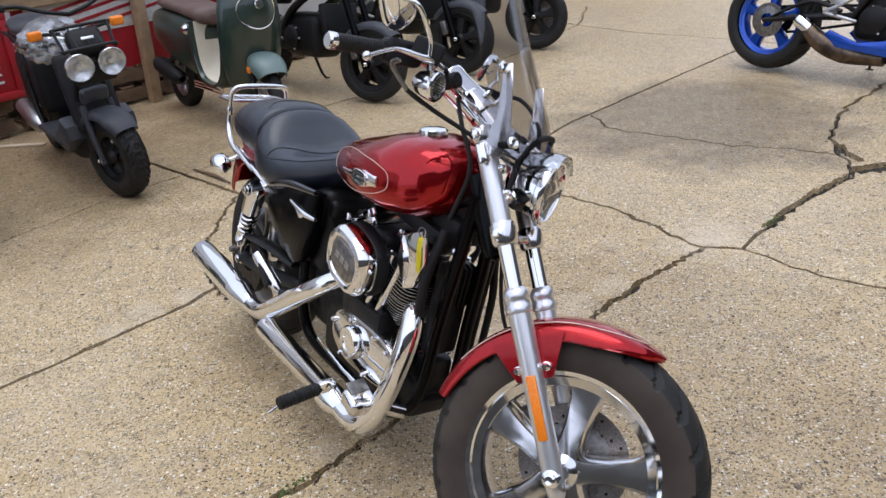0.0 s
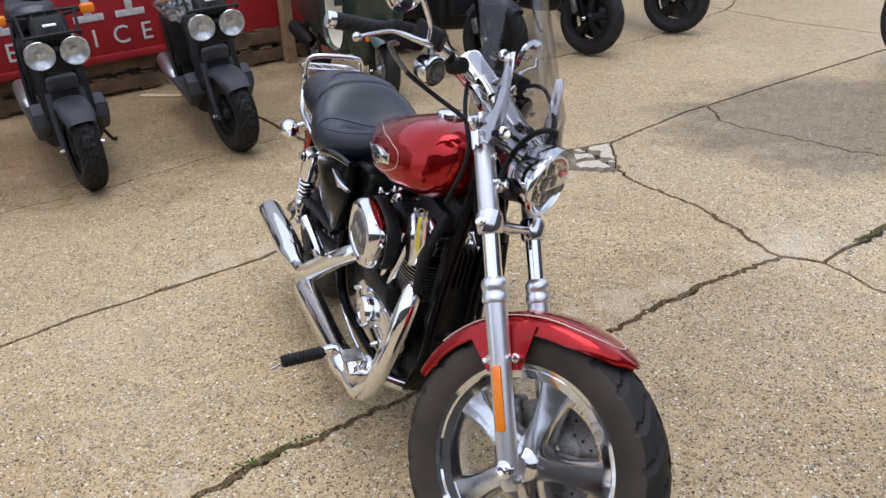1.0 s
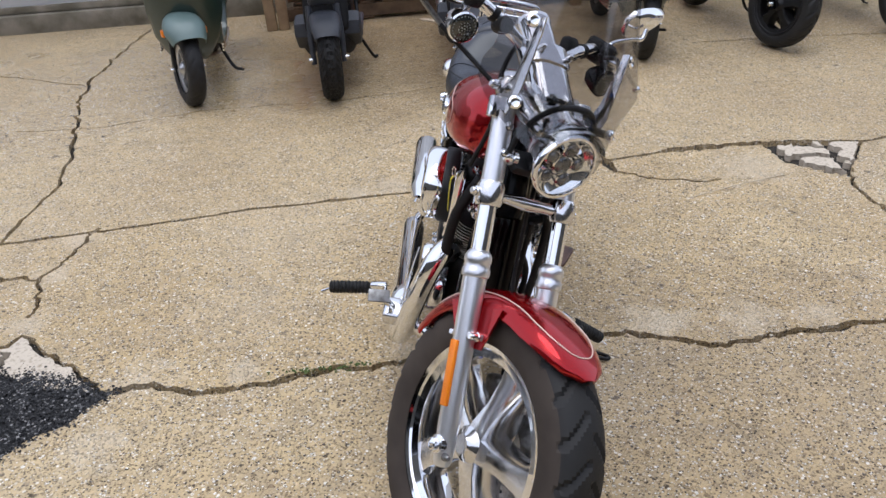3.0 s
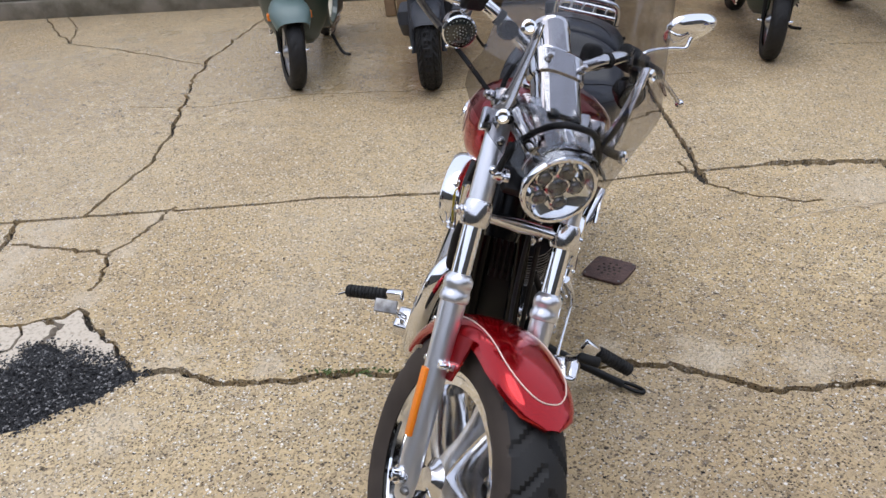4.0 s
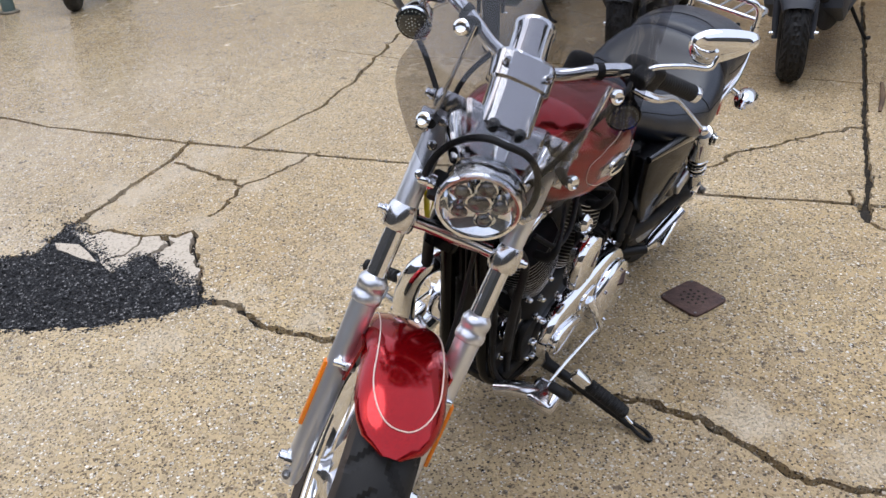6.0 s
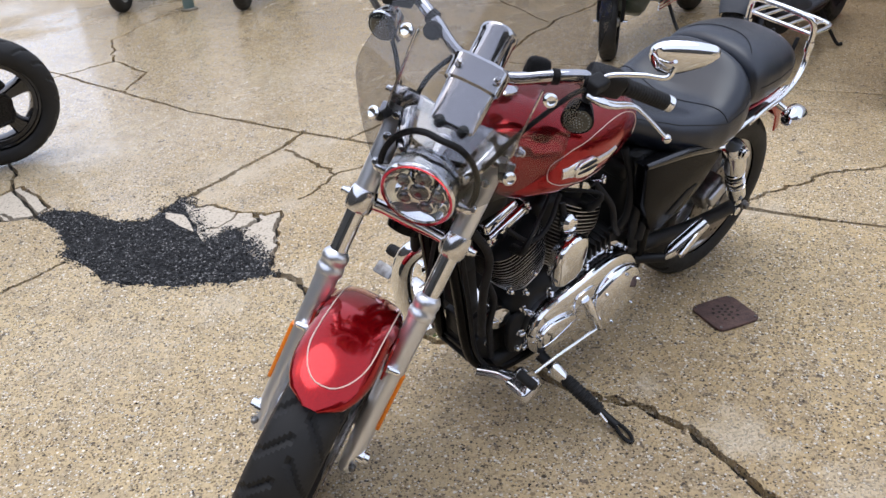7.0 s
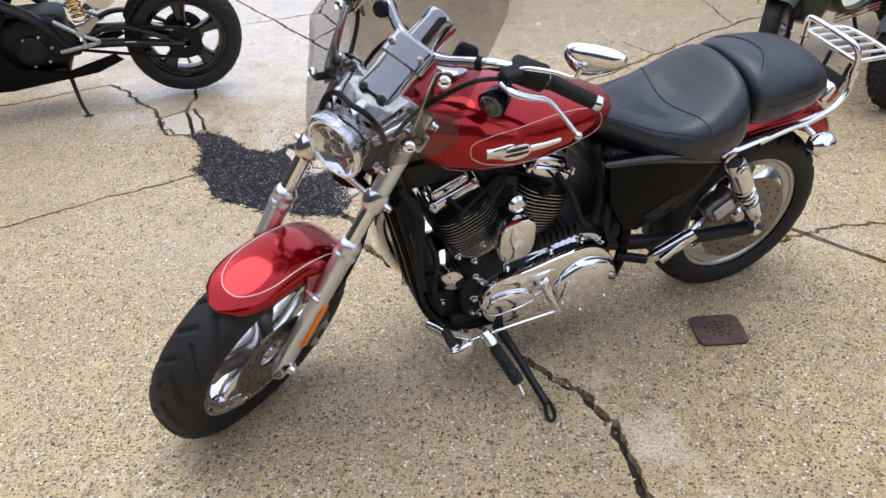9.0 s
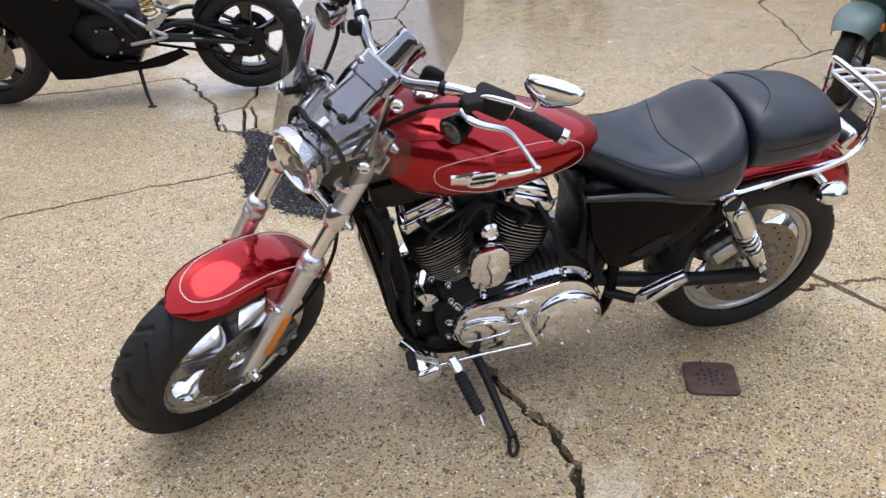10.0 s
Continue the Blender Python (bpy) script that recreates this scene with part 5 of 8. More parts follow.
ws = bmesh.new()
loops = []
for k in range(41):
    qs = np.linspace(-1, 1, 33)
    loops.append([shield_point(k, q, 0) for q in qs] + [shield_point(k, q, 0.004) for q in qs[::-1]])
skin(ws, loops)
shield = steered("windshield", ws, SMOKE, None, "smoked transparent windshield", 60)
for y, z in ((-0.143, 1.063), (0.143, 1.063), (-0.140, 0.916), (0.140, 0.916)):
    at, way = shield_face(z, y)
    steered("shield_bolt", lathe([(0.0125, -0.006), (0.0135, -0.004), (0.0135, 0.003), (0.009, 0.006), (0.006, 0.004), (0, 0.004)], 20, along(at, at + way)), CHROME, shield, "chrome windshield bolt")
for sgn in (-1, 1):
    blade = [(-0.347, 0.880), (-0.300, 0.880), (-0.294, 0.940), (-0.322, 1.050), (-0.332, 1.080), (-0.350, 1.072), (-0.342, 1.020), (-0.334, 0.960)]
    steered("shield_bracket", plate(blade, 0.004, (OUTL if sgn > 0 else OUTR) @ pose(0, 0, 0.122), 0.001), POLISHED, shield, "polished flat windshield bracket")
    strap = [shield_face(0.918, 0.130 * sgn, 0.006)[0], Vector((-0.310, 0.120 * sgn, 0.905))]
    steered("shield_bracket", tube(strap, 0.009, 10, 2), SATINBLACK, shield, "short black windshield stay")

# fuel tank
TANK = [(-0.400, 0.800, 0.845, 0.045, 2.2), (-0.410, 0.760, 0.868, 0.078, 2.4), (-0.44, 0.726, 0.885, 0.112, 2.6), (-0.49, 0.702, 0.896, 0.142, 2.5), (-0.56, 0.690, 0.896, 0.163, 2.4), (-0.64, 0.688, 0.882, 0.168, 2.3),
        (-0.72, 0.692, 0.860, 0.156, 2.2), (-0.80, 0.698, 0.838, 0.134, 2.2), (-0.87, 0.704, 0.818, 0.108, 2.2), (-0.92, 0.712, 0.799, 0.082, 2.2), (-0.955, 0.722, 0.782, 0.054, 2.1), (-0.972, 0.738, 0.764, 0.020, 2.0)]


def tank_at(x):
    xs_ = [t[0] for t in TANK][::-1]
    return [float(np.interp(x, xs_, [t[k] for t in TANK][::-1])) for k in (1, 2, 3, 4)]


def tank_ring(x, grow=0.0):
    lo, hi, hw, e = tank_at(x)
    zc, hh = lo + (hi - lo) * 0.42, None
    ring = []
    for k in range(48):
        a = 2 * math.pi * k / 48
        y = (hw + grow) * math.copysign(abs(math.cos(a)) ** (2 / e), math.cos(a))
        s_ = math.sin(a)
        hgt = (hi - zc + grow) if s_ > 0 else (zc - lo + grow)
        z = zc + hgt * math.copysign(abs(s_) ** (2 / (e if s_ > 0 else 3.0)), s_)
        ring.append((x, y, z))
    return ring


bm = skin(bmesh.new(), [tank_ring(p.x) for p in curve_points([(t[0], 0, 0) for t in TANK], 3)])
tank = part("fuel_tank", bm, RED, bike, "candy red teardrop fuel tank with cream pinstripes", None, 60)
part("filler_cap", lathe([(0.034, -0.006), (0.036, 0.004), (0.035, 0.012), (0.028, 0.017), (0, 0.019)], 32), CHROME, tank, "chrome fuel cap", pose(-0.549, -0.020, 0.894, 2, -3, 0))


def tank_side(x, z, sgn, off=0.0015):
    lo, hi, hw, e = tank_at(x)
    zc = lo + (hi - lo) * 0.42
    h = (hi - zc) if z > zc else (zc - lo)
    q = min(0.999, abs((z - zc) / h))
    y = hw * (1 - q ** (e if z > zc else 3.0)) ** (1 / e)
    return Vector((x, (y + off) * sgn, z))


for sgn in (-1, 1):
    pts = []
    for k in range(41):
        a = 2 * math.pi * k / 40
        x, z = -0.715 + 0.190 * math.cos(a), 0.772 + (0.050 if math.sin(a) > 0 else 0.046) * math.copysign(abs(math.sin(a)) ** 0.7, math.sin(a)) + 0.016 * math.cos(a)
        pts.append(tank_side(x, z, sgn, 0.0008))
    part("pinstripe", tube(pts, 0.0009, 6, 2), CREAM, tank, "cream pinstripe oval")
    # winged chrome badge
    wing = []
    for t in np.linspace(0, 1, 12):
        x = -0.56 - 0.20 * t
        hh = 0.013 * (1 - 0.55 * t) + (0.010 * math.exp(-((t - 0.3) / 0.14) ** 2))
        zc = 0.780 - 0.016 * t
        wing.append([tank_side(x, zc + hh * q, sgn, 0.0045 - 0.004 * abs(q) ** 4) for q in (-1, -0.6, 0, 0.6, 1)] + [tank_side(x, zc + hh * q, sgn, -0.003) for q in (1, 0, -1)])
    part("badge", skin(bmesh.new(), wing), CHROME, tank, "winged chrome tank badge", None, 30)
    shape = oval(-0.632, 0.775, 0.038, 0.019, 24, 2.8)
    part("badge_centre", skin(bmesh.new(), [[tank_side(x * k - 0.632 * (1 - k), z * k + 0.777 * (1 - k), sgn, off) for x, z in shape] for off, k in ((0.001, 1.0), (0.0075, 1.0), (0.0085, 0.93))]), CHROME, tank, "raised chrome centre of the badge", None, 30)
    for dz, half in ((0.006, 0.027), (-0.006, 0.030)):
        part("badge_bar", tube([tank_side(x, 0.777 + dz, sgn, 0.0084) for x in (-0.632 + half, -0.632, -0.632 - half)], 0.0026, 6), SATINBLACK, tank, "dark lettering bar")

# seat
def seat_loft(rows, wave=0.0):
    rings = []
    for p in curve_points([(r[0], r[1], r[2]) for r in rows], 5):
        i = p.x
        xs_ = [r[0] for r in rows][::-1]
        hw = float(np.interp(i, xs_, [r[3] for r in rows][::-1]))
        dish = float(np.interp(i, xs_, [r[4] for r in rows][::-1]))
        top, low = p.y, p.z
        ring = []
        for k in range(40):
            a = 2 * math.pi * k / 40
            c, s_ = math.cos(a), math.sin(a)
            y = hw * math.copysign(abs(c) ** 0.84, c)
            mid = low + (top - low) * 0.45
            z = mid + ((top - mid) if s_ > 0 else (mid - low)) * math.copysign(abs(s_) ** 0.84, s_)
            if s_ > 0:
                z -= dish * max(0, 1 - (y / hw) ** 2) ** 1.5
            ring.append((i, y, z))
        rings.append(ring)
    return skin(bmesh.new(), rings)


SEAT = [(-0.88, 0.760, 0.727, 0.03, 0), (-0.9, 0.773, 0.696, 0.064, 0), (-0.96, 0.768, 0.650, 0.094, 0.006), (-1.04, 0.756, 0.604, 0.138, 0.028), (-1.12, 0.757, 0.578, 0.17, 0.054), (-1.19, 0.779, 0.564, 0.183, 0.062), (-1.25, 0.809, 0.56, 0.181, 0.038), (-1.29, 0.822, 0.564, 0.172, 0.012), (-1.31, 0.815, 0.57, 0.16, 0.002), (-1.32, 0.788, 0.601, 0.14, 0), (-1.322, 0.752, 0.64, 0.11, 0)]
PILL = [(-1.326, 0.765, 0.69, 0.1, 0), (-1.328, 0.795, 0.663, 0.13, 0), (-1.34, 0.818, 0.643, 0.15, 0), (-1.38, 0.83, 0.634, 0.157, 0.004), (-1.45, 0.826, 0.64, 0.157, 0.007), (-1.53, 0.814, 0.652, 0.146, 0.004), (-1.585, 0.79, 0.664, 0.122, 0), (-1.612, 0.756, 0.687, 0.082, 0), (-1.62, 0.728, 0.712, 0.028, 0)]
seat = part("seat", seat_loft(SEAT), LEATHER, bike, "two-piece padded black vinyl saddle", None, 70)
passenger = part("passenger_pad", seat_loft(PILL), LEATHER, seat, "black vinyl passenger pad", None, 70)


def on_mesh(ob, p, way):
    """The place where a line meets the mesh, in the thing's own space."""
    hit, at, nrm, _ = ob.ray_cast(Vector(p), Vector(way))
    return at + nrm * 0.0006 if hit else None


bpy.context.view_layer.update()


def seam_on(ob, pts, way, r=0.0020):
    hits = [on_mesh(ob, p, way) for p in pts]
    hits = [p for p in hits if p]
    if len(hits) > 3:
        part("seam", tube(hits, 0.6 * r, 6, 2), THREAD, seat, "stitched seam")


for ys in (-1, 1):
    xs_ = np.linspace(-0.92, -1.30, 30)
    seam_on(seat, [(x, 0.4 * ys, z) for x, z in zip(xs_, np.interp(xs_, [-1.31, -1.26, -1.18, -1.05, -0.92], [0.742, 0.712, 0.694, 0.712, 0.748]))], (0, -ys, 0))
    xs_ = np.linspace(-1.36, -1.59, 20)
    seam_on(passenger, [(x, 0.4 * ys, z) for x, z in zip(xs_, np.interp(xs_, [-1.60, -1.48, -1.36], [0.742, 0.736, 0.730]))], (0, -ys, 0))
seam_on(seat, [(-1.185 + 0.03 * (1 - (t / 0.176) ** 2), t, 1.2) for t in np.linspace(-0.176, 0.176, 41)], (0, 0, -1))
seam_on(passenger, [(-1.36 - 0.055 * (1 - (t / 0.10) ** 2), t, 1.2) for t in np.linspace(-0.10, 0.10, 21)], (0, 0, -1))

# side covers
for sgn, place in ((1, OUTL), (-1, OUTR)):
    outl = [(-0.905, 0.655), (-0.99, 0.652), (-1.10, 0.632), (-1.245, 0.592), (-1.262, 0.572), (-1.20, 0.49), (-1.13, 0.44), (-1.03, 0.41), (-0.985, 0.43), (-0.93, 0.53)]
    base = plate(outl, 0.05, place @ pose(0, 0, 0.105), 0.016)
    cov = part("side_cover" if sgn > 0 else "oil_tank", base, GLOSSBLACK, bike, "gloss black side cover" if sgn > 0 else "gloss black oil tank")
    part("cover_lip", tube([(-0.90, 0.150 * sgn, 0.660), (-1.05, 0.160 * sgn, 0.650), (-1.16, 0.160 * sgn, 0.622), (-1.255, 0.150 * sgn, 0.588)], [0.008, 0.013, 0.012, 0.006], 12), LIPBLACK, cov, "shiny black rolled lip")
    if sgn > 0:
        part("cover_slot", plate([(-1.04, 0.462), (-1.12, 0.508), (-1.16, 0.512), (-1.14, 0.490), (-1.07, 0.450)], 0.004, place @ pose(0, 0, 0.154), 0.001), SATINBLACK, cov, "dark recess")
    else:
        part("oil_cap", lathe([(0.028, 0), (0.032, 0.006), (0.028, 0.022), (0, 0.026)], 24, along((-0.985, -0.128, 0.580), (-0.987, -0.158, 0.622))), CHROME, cov, "chrome oil cap")
        part("oil_line", tube([(-0.895, -0.150, 0.585), (-0.955, -0.158, 0.588), (-1.04, -0.158, 0.602)], [0.006, 0.010, 0.005], 12), CHROME, cov, "chrome trim")

# rear fender, struts, rack, lamps
RF = [(p.x, 0, p.z) for p in curve_points([(-1.20, 0, 0.585), (-1.34, 0, 0.640), (-1.46, 0, 0.672), (-1.57, 0, 0.672), (-1.66, 0, 0.632), (-1.725, 0, 0.565), (-1.755, 0, 0.475)], 5)]
nr = len(RF)
part("rear_fender", shell(RF, [0.096 - 0.012 * max(0, (k - nr * 0.7) / (nr * 0.3)) for k in range(nr)], [0.085 - 0.02 * max(0, (k - nr * 0.75) / (nr * 0.25)) for k in range(nr)], 0.004), RED, bike, "candy red rear fender")
tail = part("tail_lamp", rbox((0.05, 0.085, 0.05), pose(-1.715, 0, 0.632, 0, -38, 0), 0.014, 3), REDLENS, bike, "red tail lamp")
part("lamp_rim", rbox((0.03, 0.10, 0.062), pose(-1.695, 0, 0.645, 0, -38, 0), 0.012, 3), CHROME, tail)
pl_h = part("plate_bracket", rbox((0.012, 0.10, 0.05), pose(-1.722, 0, 0.668, 0, -30, 0), 0.004), SATINBLACK, bike, "black licence plate bracket")
for sgn in (-1, 1):
    part("bracket_arm", rbox((0.008, 0.012, 0.075), pose(-1.735, 0.040 * sgn, 0.695, 0, -14, 0), 0.003), SATINBLACK, pl_h)
for sgn in (-1, 1):
    strut = part("fender_strut", tube([(-1.255, 0.108 * sgn, 0.570), (-1.33, 0.113 * sgn, 0.592), (-1.41, 0.115 * sgn, 0.608), (-1.53, 0.112 * sgn, 0.618), (-1.64, 0.104 * sgn, 0.628)], [0.014, 0.024, 0.022, 0.018, 0.012], 14, 6, flat=0.45), CHROME, bike, "chrome fender strut")
    for x, z in ((-1.29, 0.582), (-1.40, 0.606), (-1.55, 0.619)):
        a = Vector((x, 0.120 * sgn, z))
        part("strut_bolt", bolt(a, a + Vector((0, 0.012 * sgn, 0)), 0.008), CHROME, strut)
    part("rack_rail", tube([(-1.40, 0.128 * sgn, 0.598), (-1.47, 0.132 * sgn, 0.622), (-1.56, 0.130 * sgn, 0.632), (-1.64, 0.118 * sgn, 0.650), (-1.685, 0.108 * sgn, 0.690), (-1.690, 0.102 * sgn, 0.745)], 0.0085, 12), CHROME, bike, "chrome rail carrying the rack")
    # rear signal
    c = Vector((-1.585, 0.172 * sgn, 0.582))
    sg = part("rear_signal", lathe([(0, -0.046), (0.016, -0.044), (0.028, -0.030), (0.0325, -0.010), (0.0335, 0.012), (0.030, 0.020)], 28, along(c, c + Vector((-1, 0, 0)))), CHROME, bike, "chrome bullet turn signal")
    part("lens", lathe([(0.0305, 0.018), (0.02, 0.026), (0, 0.028)], 28, along(c, c + Vector((-1, 0, 0)))), REDLENS, sg, "red lens")
    part("stalk", tube([(-1.56, 0.112 * sgn, 0.612), (-1.57, 0.140 * sgn, 0.598), c], [0.010, 0.009, 0.011], 12), CHROME, sg)
    # shock absorber
    t0, t1 = Vector((-1.318, 0.150 * sgn, 0.560)), Vector((-1.475, 0.135 * sgn, 0.312))
    sl = (t1 - t0).length
    sm = along(t0, t1)
    shock = part("shock_absorber", lathe([(0, -0.018), (0.024, -0.018), (0.031, -0.008), (0.032, 0.02), (0.0315, 0.098), (0.027, 0.103), (0.014, 0.105), (0.014, sl - 0.105), (0.0275, sl - 0.102), (0.0275, sl - 0.045), (0.018, sl - 0.03), (0.015, sl), (0, sl)], 28, sm), CHROME, bike, "chrome rear shock absorber")
    coil = [sm @ Vector((0.0245 * math.cos(a), 0.0245 * math.sin(a), 0.104 + (sl - 0.212) * a / (2 * math.pi * 4.0))) for a in np.linspace(0, 2 * math.pi * 4.0, 80)]
    part("spring", tube(coil, 0.0050, 8, 1), CHROME, shock, "chrome coil spring")
    part("damper_body", lathe([(0.0175, 0.10), (0.0175, sl - 0.06)], 20, sm), SATINBLACK, shock, "black damper")
    a = t0 + Vector((0, 0.028 * sgn, 0))
    part("shock_bolt", bolt(a, a + Vector((0, 0.016 * sgn, 0)), 0.014), CHROME, shock)
    a = t1 + Vector((0, 0.022 * sgn, 0))
    part("shock_bolt", bolt(a, a + Vector((0, 0.018 * sgn, 0)), 0.011), STEEL, shock)
    # swingarm
    part("swingarm", tube([(-0.985, 0.085 * sgn, 0.335), (-1.12, 0.105 * sgn, 0.315), (-1.30, 0.115 * sgn, 0.290), (-1.50, 0.118 * sgn, 0.272)], [0.024, 0.022, 0.020, 0.022], 14, 6), SATINBLACK, bike, "black swingarm")
    a = Vector((-1.487, 0.125 * sgn, 0.272))
    part("rear_axle_nut", bolt(a, a + Vector((0, 0.022 * sgn, 0)), 0.015), CHROME, rearw)
hoop = [(-1.690, -0.102, 0.735), (-1.685, -0.102, 0.790), (-1.675, -0.092, 0.818), (-1.668, -0.065, 0.828), (-1.665, 0, 0.831), (-1.668, 0.065, 0.828), (-1.675, 0.092, 0.818), (-1.685, 0.102, 0.790), (-1.690, 0.102, 0.735)]
rackp = part("luggage_rack", tube(hoop, 0.0085, 14, 8), CHROME, bike, "chrome sissy bar and luggage rack")
part("rack_frame", tube([(-1.688, -0.098, 0.775), (-1.76, -0.098, 0.772), (-1.815, -0.090, 0.768), (-1.835, -0.06, 0.766), (-1.838, 0, 0.766), (-1.835, 0.06, 0.766), (-1.815, 0.090, 0.768), (-1.76, 0.098, 0.772), (-1.688, 0.098, 0.775)], 0.0065, 12, 8), CHROME, rackp)
for y in (-0.06, -0.02, 0.02, 0.06):
    part("rack_bar", tube([(-1.690, y, 0.776), (-1.76, y, 0.772), (-1.835, y, 0.767)], 0.0048, 10), CHROME, rackp)
part("rack_cross_bar", tube([(-1.688, -0.100, 0.776), (-1.688, 0.100, 0.776)], 0.006, 10, 1), CHROME, rackp)
for sgn in (-1, 1):
    part("rack_joint", lathe([(0.0115, -0.014), (0.0125, -0.010), (0.0125, 0.010), (0.0115, 0.014)], 16, pose(-1.690, 0.102 * sgn, 0.742)), CHROME, rackp)

# rear brake caliper and belt guard
rcal = part("rear_caliper", rbox((0.10, 0.05, 0.065), pose(-1.345, 0.098, 0.385, 0, 35, 0), 0.012, 3), STEEL, bike, "grey rear brake caliper")
part("rear_caliper_cover", rbox((0.07, 0.02, 0.045), pose(-1.345, 0.128, 0.385, 0, 35, 0), 0.008, 3), SATIN, rcal)
part("belt_guard", tube([(-1.05, -0.13, 0.395), (-1.25, -0.14, 0.400), (-1.42, -0.14, 0.375)], [0.018, 0.024, 0.018], 12, 6, flat=0.45), SATINBLACK, bike, "black belt guard")
part("pulley", lathe([(0.05, -0.105), (0.118, -0.105), (0.122, -0.100), (0.122, -0.082), (0.118, -0.078), (0.05, -0.078)], 48, pose(-1.487, 0, 0.272) @ YAXIS, loop=True), SATINBLACK, rearw, "black belt pulley")

# frame
FRAME = [([(-0.335, 0.026, 0.80), (-0.370, 0.040, 0.62), (-0.410, 0.046, 0.45), (-0.441, 0.050, 0.30), (-0.470, 0.056, 0.215), (-0.515, 0.066, 0.168), (-0.58, 0.078, 0.148), (-0.80, 0.090, 0.160), (-0.98, 0.095, 0.180), (-1.03, 0.105, 0.26), (-1.03, 0.11, 0.40), (-1.05, 0.11, 0.56), (-1.14, 0.11, 0.600), (-1.30, 0.108, 0.585)], 0.0165)]
for pts, r in FRAME:
    for sgn in (-1, 1):
        part("frame_tube", tube([(x, y * sgn, z) for x, y, z in pts], r, 14, 6), GLOSSBLACK, bike, "gloss black frame tube")
part("backbone", tube([(-0.33, 0, 0.82), (-0.45, 0, 0.755), (-0.70, 0, 0.700), (-0.95, 0, 0.665), (-1.25, 0, 0.600)], 0.024, 14), GLOSSBLACK, bike, "black frame backbone")
part("steering_head", lathe([(0.034, -0.02), (0.038, 0), (0.038, 0.15), (0.034, 0.17)], 24, along((-0.282, 0, 0.69), (-0.382, 0, 0.863))), GLOSSBLACK, bike, "black steering head")
part("ignition_bracket", rbox((0.10, 0.06, 0.07), pose(-0.40, 0.02, 0.735), 0.012, 3), SATINBLACK, bike, "black ignition bracket")
part("regulator", rbox((0.040, 0.09, 0.16), pose(-0.455, 0, 0.43, 0, 10, 0), 0.010), SATINBLACK, bike, "black finned regulator")
cooler = part("oil_cooler", rbox((0.050, 0.085, 0.13), pose(-0.482, 0, 0.270, 0, 8, 0), 0.012, 2), SATINBLACK, bike, "black finned oil cooler")
for k in range(6):
    part("cooler_fin", rbox((0.012, 0.09, 0.006), pose(-0.456 - 0.003 * k, 0, 0.218 + 0.021 * k, 0, 8, 0), 0.002, 1), SATINBLACK, cooler)
reg = part("voltage_regulator", rbox((0.036, 0.085, 0.12), pose(-0.437, 0, 0.545, 0, 12, 0), 0.008, 2), SATINBLACK, bike, "black finned voltage regulator")
for k in range(6):
    part("regulator_fin", rbox((0.030, 0.006, 0.112), pose(-0.414, -0.036 + 0.0145 * k, 0.547, 0, 12, 0), 0.002, 1), SATINBLACK, reg)
part("down_cable", tube([(-0.375, 0.072, 0.62), (-0.415, 0.076, 0.44), (-0.450, 0.080, 0.27), (-0.50, 0.10, 0.18)], 0.006, 8), PLASTIC, bike, "black wiring along the frame")

part("front_mount", rbox((0.10, 0.12, 0.12), pose(-0.520, 0, 0.225, 0, 14, 0), 0.016, 2), SATINBLACK, bike, "black front engine mount")
# plain black boxes added to fill see-through gaps under the tank and seat
part("battery_box", rbox((0.17, 0.20, 0.26), pose(-1.01, 0, 0.525), 0.03, 3), SATINBLACK, bike, "black battery box")
part("under_seat_tray", rbox((0.42, 0.18, 0.06), pose(-1.12, 0, 0.625, 0, 8, 0), 0.02, 3), SATINBLACK, bike, "black tray under the seat")
part("throttle_body", rbox((0.10, 0.16, 0.10), pose(-0.665, -0.01, 0.575), 0.025, 3), SATINBLACK, bike, "black throttle body")
part("tank_bracket", rbox((0.46, 0.10, 0.05), pose(-0.66, 0, 0.688, 0, 8, 0), 0.015, 2), SATINBLACK, bike, "black bracket under the tank")
part("ignition_coil", rbox((0.12, 0.10, 0.07), pose(-0.455, 0.02, 0.690, 0, 8, 0), 0.014, 2), SATINBLACK, bike, "black ignition coil")
for k, pts in enumerate(([(-0.93, 0.10, 0.66), (-0.955, 0.12, 0.56), (-0.95, 0.12, 0.46), (-0.99, 0.11, 0.36)], [(-0.915, 0.07, 0.67), (-0.93, 0.10, 0.58), (-0.925, 0.11, 0.48), (-0.90, 0.09, 0.43)], [(-0.96, 0.09, 0.64), (-0.985, 0.125, 0.52), (-0.975, 0.13, 0.40)], [(-0.38, 0.09, 0.68), (-0.42, 0.115, 0.60), (-0.415, 0.115, 0.50), (-0.43, 0.11, 0.36)], [(-0.40, -0.06, 0.70), (-0.40, -0.10, 0.60), (-0.41, -0.11, 0.48)])):
    part("wiring_loom", tube(pts, 0.010 if k % 2 else 0.013, 10), PLASTIC, bike, "black wiring loom")

